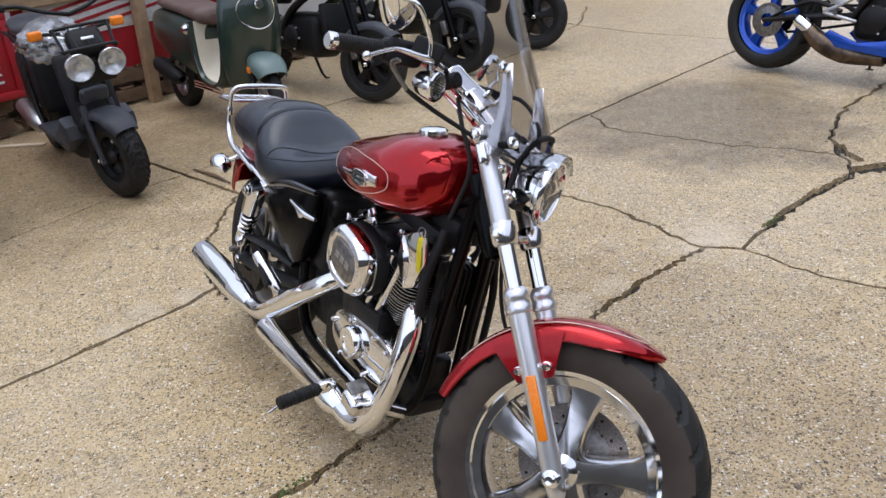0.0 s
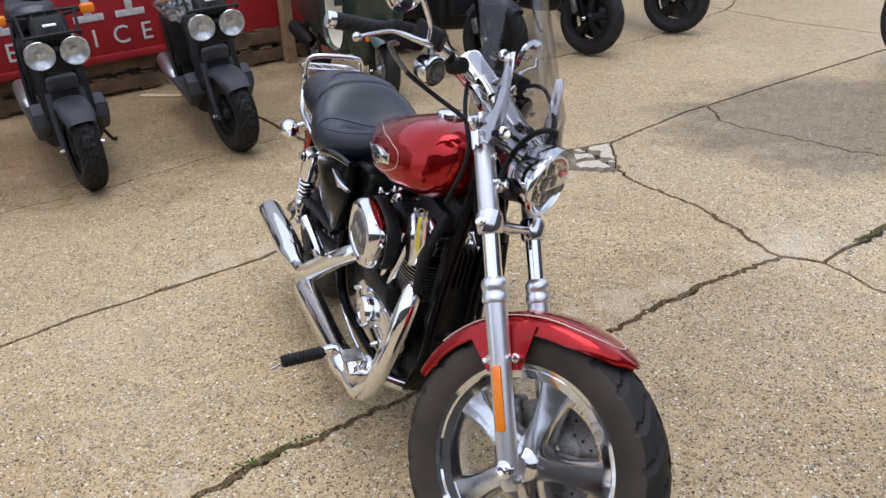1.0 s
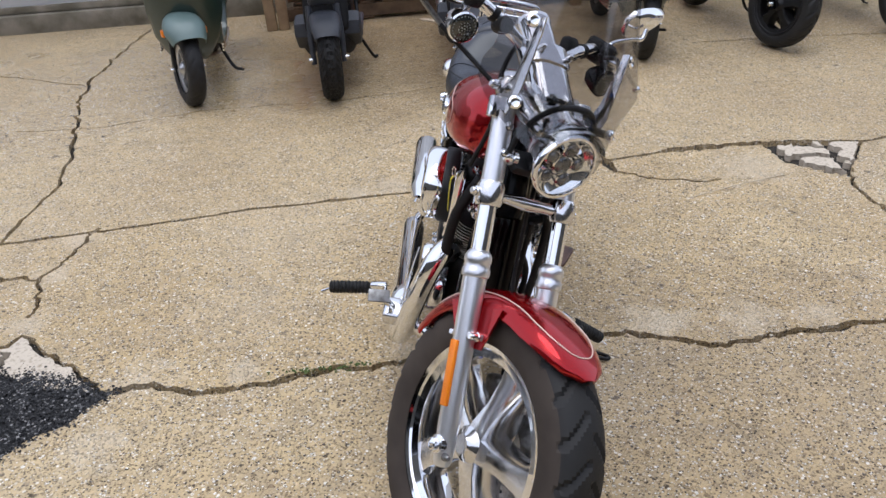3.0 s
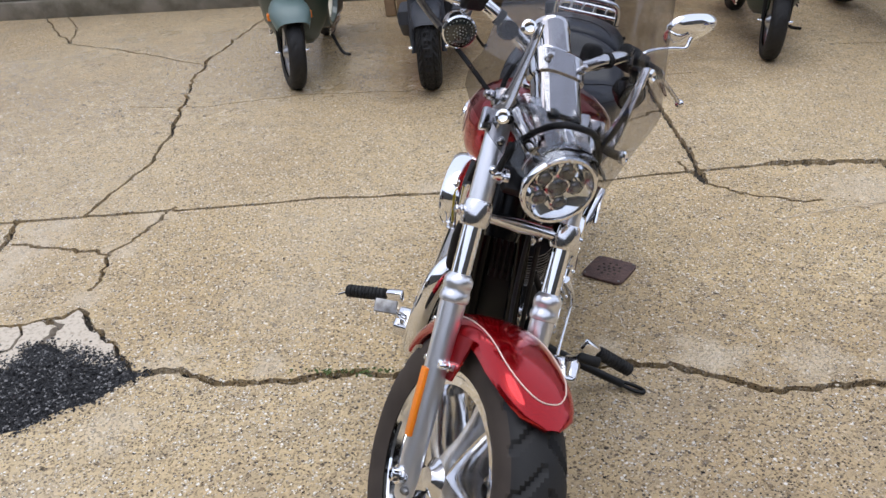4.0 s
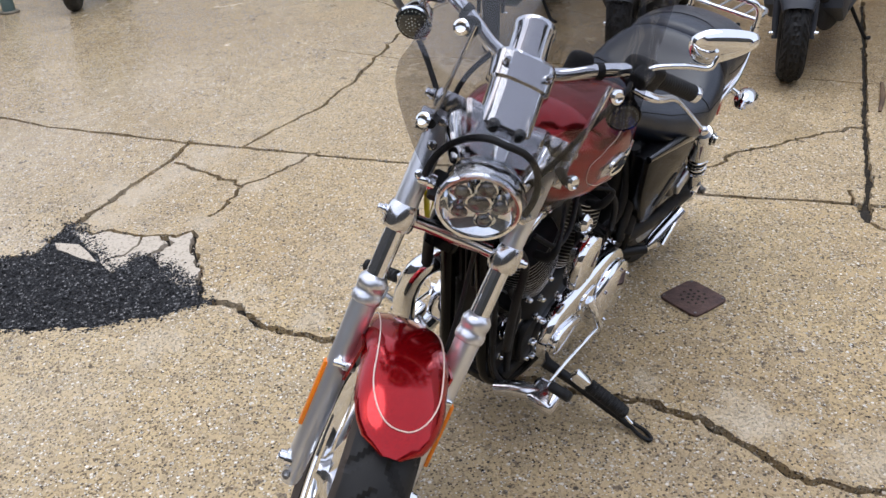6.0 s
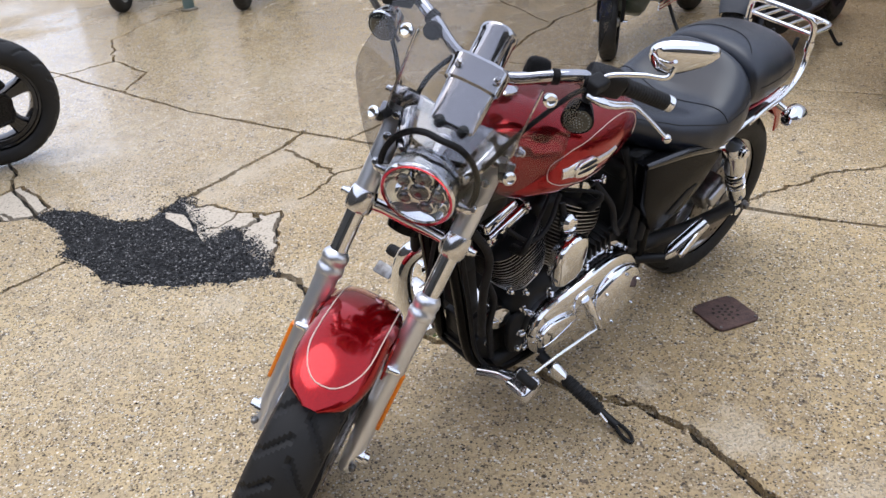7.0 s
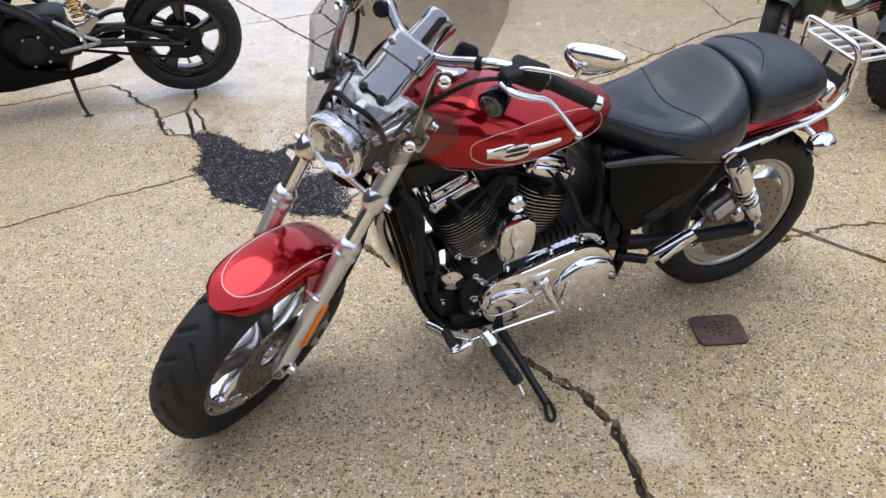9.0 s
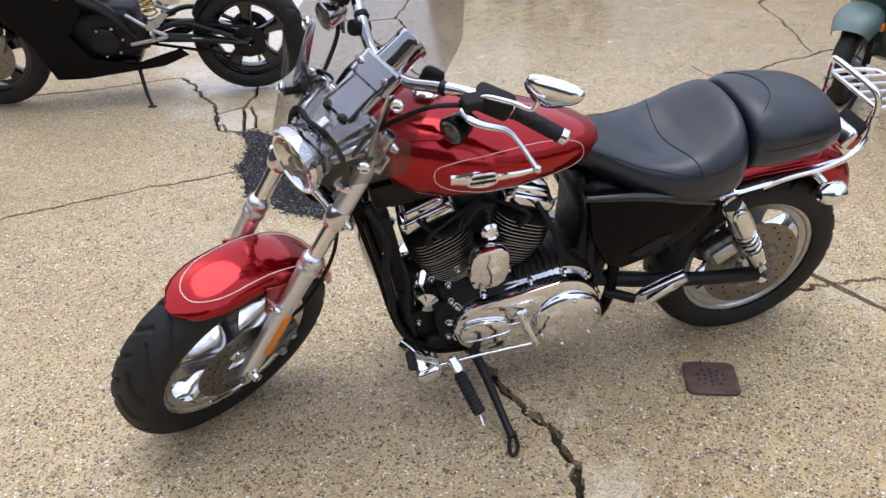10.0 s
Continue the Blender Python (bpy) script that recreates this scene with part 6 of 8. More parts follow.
# engine: crankcase, two finned cylinders, rocker boxes
engine = part("crankcase", rbox((0.365, 0.20, 0.24), pose(-0.7425, 0, 0.285), 0.05, 4), SATINBLACK, bike, "satin black engine crankcase")
part("gearbox", rbox((0.22, 0.18, 0.20), pose(-0.91, 0, 0.33), 0.04, 3), SATINBLACK, engine)
part("sump", rbox((0.34, 0.17, 0.06), pose(-0.69, 0, 0.165), 0.02, 3), SATINBLACK, engine)
CRANK = Vector((-0.672, 0, 0.285))
for lean_deg in (24, -21):
    way = Vector((math.sin(radians(lean_deg)), 0, math.cos(radians(lean_deg))))
    cm = along(CRANK, CRANK + way)
    cm = Matrix.Translation(CRANK) @ pose(0, 0, 0, 0, lean_deg, 0)
    cyl = part("cylinder", lathe([(0.052, 0.08), (0.055, 0.10), (0.055, 0.34)], 32, cm), SATINBLACK, bike, "finned black cylinder with bright fin edges")
    for step in range(19):
        k = step * 12 / 18
        h = 0.128 + 0.0142 * k
        big = 1.0 if k < 8 else 1.03
        hx = float(np.interp(k, [0, 2, 5, 9, 12], [0.052, 0.070, 0.084, 0.088, 0.082])) * big
        hy = float(np.interp(k, [0, 2, 5, 9, 12], [0.080, 0.094, 0.102, 0.104, 0.098])) * big
        fin = plate(oval(0, 0, hx, hy, 36, 3.2), 0.0026, cm @ pose(0, 0, h), 0.0)
        part("fin", fin, SATINBLACK, cyl)
        part("fin_edge", skin(bmesh.new(), [[cm @ Vector((px, py, h + dz)) for px, py in oval(0, 0, hx + 0.0006, hy + 0.0006, 36, 3.2)] for dz in (0.0006, 0.0028)], True, False), SATIN, cyl, "bright machined fin edge")
    rocker = part("rocker_box", rbox((0.142, 0.128, 0.040), cm @ pose(0, 0, 0.338), 0.012, 3), CHROME, bike, "chrome rocker box")
    part("rocker_lid", rbox((0.116, 0.106, 0.028), cm @ pose(0, 0, 0.366), 0.011, 3, taper=(0.86, 0.86)), CHROME, rocker)
    for sx in (-1, 1):
        for sy in (-1, 1):
            a = cm @ Vector((0.062 * sx, 0.066 * sy, 0.352))
            part("rocker_bolt", bolt(a, a + way * 0.018, 0.0065), CHROME, rocker)
    for sy, sx in ((1, -0.03), (1, 0.03)):
        a = cm @ Vector((sx, 0.085, 0.265))
        part("head_bolt", bolt(a, a + way * 0.016, 0.008), SATIN, cyl, "bright head bolt")
    plug = cm @ Vector((0.02, 0.085, 0.30))
    part("spark_plug_cap", tube([plug, plug + Vector((0.01, 0.035, 0.02)), plug + Vector((0.0, 0.045, 0.06)), CRANK + Vector((0, 0.06, 0.36))], [0.012, 0.011, 0.005, 0.004], 10), PLASTIC, cyl, "black plug cap and lead")
    # push rod tubes on the right
    for dx in (-0.022, 0.022):
        a, b = Vector((CRANK.x + dx * 1.2 + 0.02 * math.copysign(1, lean_deg), -0.115, 0.36)), cm @ Vector((dx, -0.098, 0.33))
        part("pushrod_tube", tube([a, b], 0.011, 14, 1), CHROME, engine, "chrome push rod tube")
# horn cover between the cylinders
hornm = OUTL @ pose(0, 0, 0.120)
horn = part("horn_cover", plate([(x, y - 0.10 * (x + 0.667) ) for x, y in [(-0.667 + 1.22 * dx, 0.485 + 1.06 * dy) for dx, dy in ((0.0, 0.066), (0.022, 0.062), (0.038, 0.048), (0.043, 0.025), (0.042, -0.02), (0.035, -0.046), (0.018, -0.058), (-0.018, -0.058), (-0.035, -0.046), (-0.042, -0.02), (-0.043, 0.025), (-0.038, 0.048), (-0.022, 0.062))]], 0.042, hornm, 0.014), CHROME, bike, "chrome horn cover")
part("horn_knob", lathe([(0.020, 0), (0.024, 0.006), (0.024, 0.020), (0.016, 0.028), (0.012, 0.024), (0, 0.024)], 24, along((-0.675, 0.105, 0.575), (-0.675, 0.14, 0.582))), CHROME, horn, "chrome knob")
part("horn_stay", tube([(-0.675, 0.09, 0.62), (-0.672, 0.11, 0.575), (-0.668, 0.12, 0.52)], 0.009, 10), SATINBLACK, horn)
# left side: primary cover with derby cover
prim_out = [(-0.562, 0.300), (-0.575, 0.345), (-0.612, 0.378), (-0.70, 0.392), (-0.80, 0.412), (-0.87, 0.420), (-0.925, 0.400), (-0.965, 0.350), (-0.978, 0.290), (-0.960, 0.225), (-0.915, 0.180), (-0.855, 0.172), (-0.78, 0.192), (-0.70, 0.203), (-0.63, 0.212), (-0.582, 0.245)]
po = [(p.x, p.y) for p in curve_points([(x - 0.020, y - 0.030, 0) for x, y in prim_out + prim_out[:1]], 4)][:-1]
prim = part("primary_cover", plate(po, 0.056, OUTL @ pose(0, 0, 0.088), 0.016), CHROME, bike, "polished chrome primary cover", None, 30)
part("primary_flange", plate([(x + (x + 0.79) * 0.05, z + (z - 0.27) * 0.10) for x, z in po], 0.012, OUTL @ pose(0, 0, 0.085), 0.003), POLISHED, prim)
dc = along((-0.897, 0.140, 0.254), (-0.897, 0.20, 0.254))
# thin black ring stands in for the rim's dark reflection and seam shadow
part("derby_rim_shade", lathe([(0.0995, 0), (0.1030, 0), (0.1030, 0.0035), (0.0995, 0.0035)], 56, dc, loop=True), SATINBLACK, prim, "black ring painting the dark rim reflection round the clutch cover")
part("derby_cover", lathe([(0.098, 0), (0.100, 0.008), (0.096, 0.018), (0.086, 0.024), (0.05, 0.031), (0, 0.034)], 56, dc), CHROME, prim, "round domed chrome clutch cover")
for k in range(6):
    a = dc @ Vector((0.080 * math.cos(k * 1.047 + 0.4), 0.080 * math.sin(k * 1.047 + 0.4), 0.023))
    part("cover_screw", bolt(a, a + Vector((0, 0.008, 0)), 0.005), CHROME, prim)
part("primary_bulge", plate(oval(-0.668, 0.262, 0.072, 0.043, 32, 2.6, radians(6)), 0.020, OUTL @ pose(0, 0, 0.140), 0.009), CHROME, prim, "raised oval chrome cover")
part("inspection_plate", plate(oval(-0.764, 0.318, 0.040, 0.026, 24, 3.5, radians(-8)), 0.008, OUTL @ pose(0, 0, 0.142), 0.003), CHROME, prim)
for k, (x, z) in enumerate(po[::5]):
    a = Vector((-0.79 + (x + 0.79) * 1.015, 0.094, 0.27 + (z - 0.27) * 1.06))
    part("primary_bolt", bolt(a, a + Vector((0, 0.020, 0)), 0.0065), CHROME, prim)
part("starter_ribs", rbox((0.14, 0.09, 0.05), pose(-0.82, 0.06, 0.418, 0, 12, 0), 0.01), SATINBLACK, engine)
for k in range(7):
    part("rib", rbox((0.006, 0.075, 0.040), pose(-0.76 - k * 0.018, 0.08, 0.418 + 0.003 * k, 0, 12, 0), 0.002), SATINBLACK, engine, "black starter rib")
dcap = part("oil_filter", lathe([(0.036, -0.05), (0.038, 0.0), (0.038, 0.020), (0.030, 0.036), (0, 0.040)], 28, along((-0.535, 0.030, 0.324), (-0.525, 0.065, 0.325))), CHROME, bike, "chrome oil filter")
part("front_cap", lathe([(0.030, 0), (0.034, 0.006), (0.031, 0.016), (0.012, 0.020), (0, 0.026)], 24, along((-0.532, 0.058, 0.326), (-0.522, 0.098, 0.327))), CHROME, dcap)
nose = part("front_case_cover", plate(oval(-0.585, 0.265, 0.040, 0.070, 28, 2.6, radians(-10)), 0.020, OUTL @ pose(0, 0, 0.078), 0.008), SATINBLACK, engine, "satin black front case cover")
for x, y, z in ((-0.585, 0.104, 0.345), (-0.505, 0.070, 0.250), (-0.580, 0.104, 0.215), (-0.575, 0.110, 0.410), (-0.535, 0.096, 0.425), (-0.600, 0.106, 0.455), (-0.735, 0.108, 0.430)):
    a = Vector((x, y - 0.012, z))
    part("engine_bolt", bolt(a, a + Vector((0, 0.016, 0)), 0.0065), CHROME, engine, "bright engine bolt")
for pts, r in (([(-0.455, 0.075, 0.50), (-0.470, 0.100, 0.44), (-0.465, 0.100, 0.36), (-0.490, 0.096, 0.24)], 0.008), ([(-0.50, 0.085, 0.62), (-0.545, 0.118, 0.585), (-0.600, 0.118, 0.60), (-0.655, 0.095, 0.655)], 0.006), ([(-0.80, 0.085, 0.62), (-0.835, 0.120, 0.56), (-0.870, 0.118, 0.48), (-0.915, 0.105, 0.43)], 0.008)):
    part("engine_hose", tube(pts, r, 10), PLASTIC, engine, "black rubber engine hose")
# right side: cam cover, timer cover, air cleaner
camc = [(-0.585, 0.385), (-0.51, 0.375), (-0.475, 0.345), (-0.475, 0.285), (-0.52, 0.245), (-0.61, 0.235), (-0.72, 0.240), (-0.78, 0.265), (-0.80, 0.31), (-0.77, 0.365), (-0.70, 0.385)]
cam_cover = part("cam_cover", plate([(p.x, p.y) for p in curve_points([(x, y, 0) for x, y in camc + camc[:1]], 4)][:-1], 0.046, OUTR @ pose(0, 0, 0.086), 0.010), CHROME, bike, "chrome cam cover", None, 30)
part("timer_cover", lathe([(0.046, 0), (0.046, 0.022), (0.040, 0.030), (0.022, 0.031), (0.020, 0.028), (0, 0.028)], 40, along((-0.655, -0.130, 0.320), (-0.655, -0.2, 0.320))), CHROME, cam_cover, "round chrome timer cover")
for x, z in ((-0.495, 0.355), (-0.495, 0.275), (-0.60, 0.248), (-0.73, 0.255), (-0.78, 0.335), (-0.68, 0.372), (-0.56, 0.370)):
    a = Vector((x, -0.130, z))
    part("cover_bolt", bolt(a, a + Vector((0, -0.012, 0)), 0.0065), CHROME, cam_cover)
part("tappet_block", rbox((0.20, 0.06, 0.06), pose(-0.655, -0.100, 0.405), 0.012), SATINBLACK, cam_cover)
AC = OUTR @ pose(-0.655, 0.553, 0.105, 0, 0, -16)
back = part("air_cleaner", plate(oval(0, 0, 0.098, 0.084, 48, 2.7), 0.040, AC, 0.008), SATINBLACK, bike, "chrome-covered oval air cleaner")
rings = []
for h, k in ((0.034, 0.97), (0.040, 1.0), (0.062, 1.0), (0.076, 0.965), (0.084, 0.89), (0.087, 0.78), (0.085, 0.70), (0.081, 0.67)):
    rings.append([AC @ Vector((x * k, y * k, h)) for x, y in oval(0, 0, 0.095, 0.081, 56, 2.7)])
part("cover", skin(bmesh.new(), rings, True, True), CHROME, back, "domed chrome air cleaner cover", None, 30)
part("insert", plate(oval(0, 0, 0.060, 0.045, 40, 3.2), 0.006, AC @ pose(0, 0, 0.079), 0.002), STEEL, back, "dark brushed oval insert")
for k in range(3):
    part("marking", rbox((0.020, 0.018, 0.002), AC @ pose(-0.026 + 0.026 * k, 0.002, 0.0857), 0.0006), SATIN, back, "silver raised marking")
part("intake", tube([(-0.66, -0.02, 0.575), (-0.66, -0.11, 0.56)], 0.032, 16, 1), SATINBLACK, bike, "black intake")
tag_pts = [(-0.402, -0.124, 0.690), (-0.403, -0.128, 0.678), (-0.406, -0.126, 0.638), (-0.410, -0.122, 0.600)]
part("key_ring", lathe([(0.0105, -0.0012), (0.0125, -0.0012), (0.0125, 0.0012), (0.0105, 0.0012)], 20, pose(-0.402, -0.124, 0.700, 90, 0, 20), loop=True), CHROME, bike, "small steel key ring")
part("key_tag", tube(tag_pts, [0.004, 0.010, 0.010, 0.008], 8, 6, flat=0.16), YELLOW, bike, "yellow plastic key tag")
part("coil_cover", plate([(-0.415, 0.70), (-0.50, 0.665), (-0.52, 0.60), (-0.48, 0.53), (-0.435, 0.55), (-0.40, 0.62)], 0.022, OUTR @ pose(0, 0, 0.095), 0.008), CHROME, bike, "chrome coil cover")

# exhausts
def pipe(name, pts, r, label):
    return part(name, tube(pts, r, 22, 8), CHROME, bike, label)


low = pipe("front_exhaust", [(-0.470, -0.085, 0.470), (-0.435, -0.105, 0.485), (-0.405, -0.130, 0.455), (-0.405, -0.150, 0.38), (-0.435, -0.168, 0.27), (-0.485, -0.180, 0.180), (-0.545, -0.188, 0.152), (-0.62, -0.190, 0.158)], [0.024, 0.026, 0.027, 0.027, 0.027, 0.027, 0.027, 0.026], "chrome front exhaust pipe")
part("muffler", lathe([(0.024, 0), (0.027, 0.01), (0.034, 0.03), (0.039, 0.05), (0.039, 0.10), (0.036, 0.105), (0.036, 0.46), (0.033, 0.485), (0.026, 0.49), (0.024, 0.46), (0, 0.46)], 32, along((-0.60, -0.190, 0.157), (-1.09, -0.203, 0.195))), CHROME, low, "chrome muffler")
up = pipe("rear_exhaust", [(-0.79, -0.085, 0.445), (-0.80, -0.125, 0.440), (-0.86, -0.162, 0.395), (-0.98, -0.178, 0.315), (-1.09, -0.185, 0.245), (-1.17, -0.192, 0.212), (-1.25, -0.196, 0.215)], [0.024, 0.027, 0.028, 0.028, 0.028, 0.027, 0.025], "chrome rear exhaust pipe")
part("muffler", lathe([(0.024, 0), (0.028, 0.01), (0.031, 0.03), (0.041, 0.07), (0.0435, 0.12), (0.0435, 0.37), (0.041, 0.395), (0.031, 0.40), (0.029, 0.37), (0, 0.37)], 32, along((-1.22, -0.195, 0.212), (-1.63, -0.212, 0.256)) @ Matrix.Diagonal((1, 1, 1.05, 1))), CHROME, up, "chrome muffler")
part("heat_shield", tube([(-0.90, -0.200, 0.385), (-1.00, -0.212, 0.318), (-1.10, -0.216, 0.255)], [0.016, 0.020, 0.016], 12, 6, flat=0.3), CHROME, up, "chrome heat shield")

# foot controls
for sgn in (-1, 1):
    zo = 0.0 if sgn < 0 else -0.035
    hub = Vector((-0.500, 0.20 * sgn, 0.235 + zo * 0.5))
    mount = part("foot_control_mount", rbox((0.07, 0.075, 0.045), Matrix.Translation(hub) @ pose(0, 0, 0, 0, 20, 0), 0.014, 3), POLISHED, bike, "polished foot control mount")
    part("mount_arm", tube([(-0.46, 0.09 * sgn, 0.20), (-0.48, 0.14 * sgn, 0.215), hub], [0.018, 0.020, 0.022], 14), POLISHED, mount)
    p0, p1 = (Vector((-0.561, 0.262, 0.262)), Vector((-0.595, 0.365, 0.204))) if sgn > 0 else (Vector((-0.561, -0.272, 0.259)), Vector((-0.562, -0.390, 0.236)))
    pl = (p1 - p0).length
    pm = along(p0, p1)
    prof = [(0.010, -0.03), (0.012, 0.0), (0.012, 0.012), (0.0165, 0.014)]
    for k in range(10):
        h = 0.016 + k * (pl - 0.022) / 10
        prof += [(0.0150, h), (0.0172, h + 0.002), (0.0172, h + 0.0065), (0.0150, h + 0.008)]
    prof += [(0.0165, pl - 0.003), (0.013, pl), (0, pl)]
    peg = part("foot_peg", lathe(prof, 20, pm), GRIP, bike, "ribbed black rubber foot peg")
    part("peg_clevis", rbox((0.024, 0.030, 0.045), pm @ pose(0, 0, -0.012), 0.006), CHROME, peg, "chrome peg clevis")
    part("peg_feeler", tube([p1 + Vector((0, 0, -0.006)), p1 + Vector((-0.004, 0.022 * sgn, -0.022))], 0.0035, 8, 1), CHROME, peg, "chrome peg feeler")
brake = part("brake_pedal", tube([(-0.490, -0.215, 0.255), (-0.450, -0.225, 0.290), (-0.428, -0.240, 0.318)], [0.010, 0.009, 0.009], 12), CHROME, bike, "chrome brake pedal")
part("pedal_pad", rbox((0.034, 0.055, 0.008), pose(-0.428, -0.250, 0.320, 0, 35, 10), 0.003), STEEL, brake)
part("brake_rod", tube([(-0.50, -0.19, 0.26), (-0.62, -0.185, 0.262), (-0.80, -0.17, 0.27)], 0.005, 8, 1), CHROME, brake, "thin chrome brake rod")
shift = part("shift_lever", tube([(-0.520, 0.205, 0.245), (-0.484, 0.215, 0.276), (-0.448, 0.226, 0.312)], [0.010, 0.008, 0.008], 12), CHROME, bike, "chrome shift lever")
part("shift_peg", lathe([(0.008, 0), (0.0125, 0.004), (0.0125, 0.050), (0.008, 0.054), (0, 0.054)], 16, along((-0.448, 0.222, 0.312), (-0.446, 0.290, 0.312))), GRIP, shift, "black rubber shift peg")
part("shift_rod", tube([(-0.535, 0.178, 0.195), (-0.64, 0.180, 0.208), (-0.800, 0.185, 0.224)], 0.0048, 10, 1), CHROME, shift, "thin chrome shift rod")
part("shift_arm", tube([(-0.800, 0.186, 0.222), (-0.775, 0.172, 0.275), (-0.765, 0.150, 0.312)], [0.010, 0.011, 0.014], 12), CHROME, shift, "chrome shift arm")
# passenger pegs folded up, and the kickstand
for sgn in (-1, 1):
    a, b = Vector((-1.085, 0.160 * sgn, 0.300)), Vector((-1.200, 0.190 * sgn, 0.388))
    pp = part("passenger_peg", tube([a, a.lerp(b, 0.2), a.lerp(b, 0.8), b], [0.010, 0.019, 0.020, 0.018], 14, 4), POLISHED, bike, "folded polished passenger peg")
    part("peg_mount", tube([(-1.02, 0.11 * sgn, 0.295), a], 0.014, 10, 1), SATINBLACK, pp)
    part("peg_pad", rbox((0.11, 0.012, 0.026), Matrix.Translation(a.lerp(b, 0.55) + Vector((0, 0.018 * sgn, 0))) @ pose(0, 0, 0, 0, 34.5, 0), 0.004), GRIP if sgn < 0 else CHROME, pp)
ks = part("kickstand", tube([(-0.645, 0.125, 0.170), (-0.660, 0.205, 0.143), (-0.674, 0.300, 0.110), (-0.684, 0.370, 0.088)], [0.016, 0.012, 0.011, 0.011], 12), SATINBLACK, bike, "black kickstand on the ground")
part("stand_foot", tube([(-0.694, 0.362, 0.088), (-0.690, 0.400, 0.090), (-0.676, 0.425, 0.094), (-0.664, 0.425, 0.094), (-0.668, 0.396, 0.090), (-0.682, 0.364, 0.088)], 0.0052, 10, 6), SATINBLACK, ks, "bent black stand foot")


# ---- the other vehicles in the yard ----
def small_wheel(name, parent, m, R, w, rim, rim_mat, label, lug=False, spokes=5):
    prof = [(rim - 0.022, -w * 0.45), (rim - 0.006, -w * 0.62), (rim + 0.005, -w * 0.70), (rim + 0.002, 0), (rim + 0.005, w * 0.70), (rim - 0.006, w * 0.62), (rim - 0.022, w * 0.45)]
    wheel = part(name, lathe(prof, 48, YAXIS, loop=True), rim_mat, parent, label, m, 30)
    part("tyre", tyre_mesh(R, w, rim, 20 if not lug else 17, 136, "", 0.011 if lug else 0.004, lug), RUBBER, wheel, "chunky black rubber tyre" if lug else "black rubber tyre", m, 50)
    part("hub", lathe([(0, -0.05), (0.02, -0.05), (0.038, -0.03), (0.038, 0.03), (0.02, 0.05), (0, 0.05)], 20, YAXIS), rim_mat, wheel, "", m)
    for i in range(spokes):
        rings = [[(r, -0.014, -h), (r, -0.018, 0), (r, -0.014, h), (r, 0.014, h), (r, 0.018, 0), (r, 0.014, -h)] for r, h in ((0.03, 0.016), (rim * 0.6, 0.011), (rim - 0.016, 0.017))]
        part("spoke", skin(bmesh.new(), rings), rim_mat, wheel, "", m @ pose(0, 0, 0, 0, 360 / spokes * i, 0))
    return wheel


def round_lamp(parent, c, r, way, name="headlight", label="round clear headlight in a black ring"):
    m = along(c, Vector(c) + Vector(way))
    lamp_ob = part(name, lathe([(0, -0.06), (r * 0.6, -0.055), (r * 0.98, -0.02), (r * 1.05, -0.008), (r * 1.07, 0.004), (r * 1.02, 0.010), (r, 0.006)], 36, m), CHROME, parent, label)
    part("reflector", lathe([(0, -0.028), (r * 0.4, -0.024), (r * 0.8, -0.008), (r, 0.004)], 30, m), LAMPGLASS, lamp_ob, "bright lamp reflector")
    part("bulb_cover", lathe([(r * 0.2, -0.03), (r * 0.2, -0.004), (0, 0.0)], 16, m), LAMPGLASS, lamp_ob)
    part("lens", lathe([(r, 0.004), (r * 0.7, 0.012), (0, 0.018)], 30, m), CLEAR, lamp_ob, "clear glass lens").visible_shadow = False
    return lamp_ob


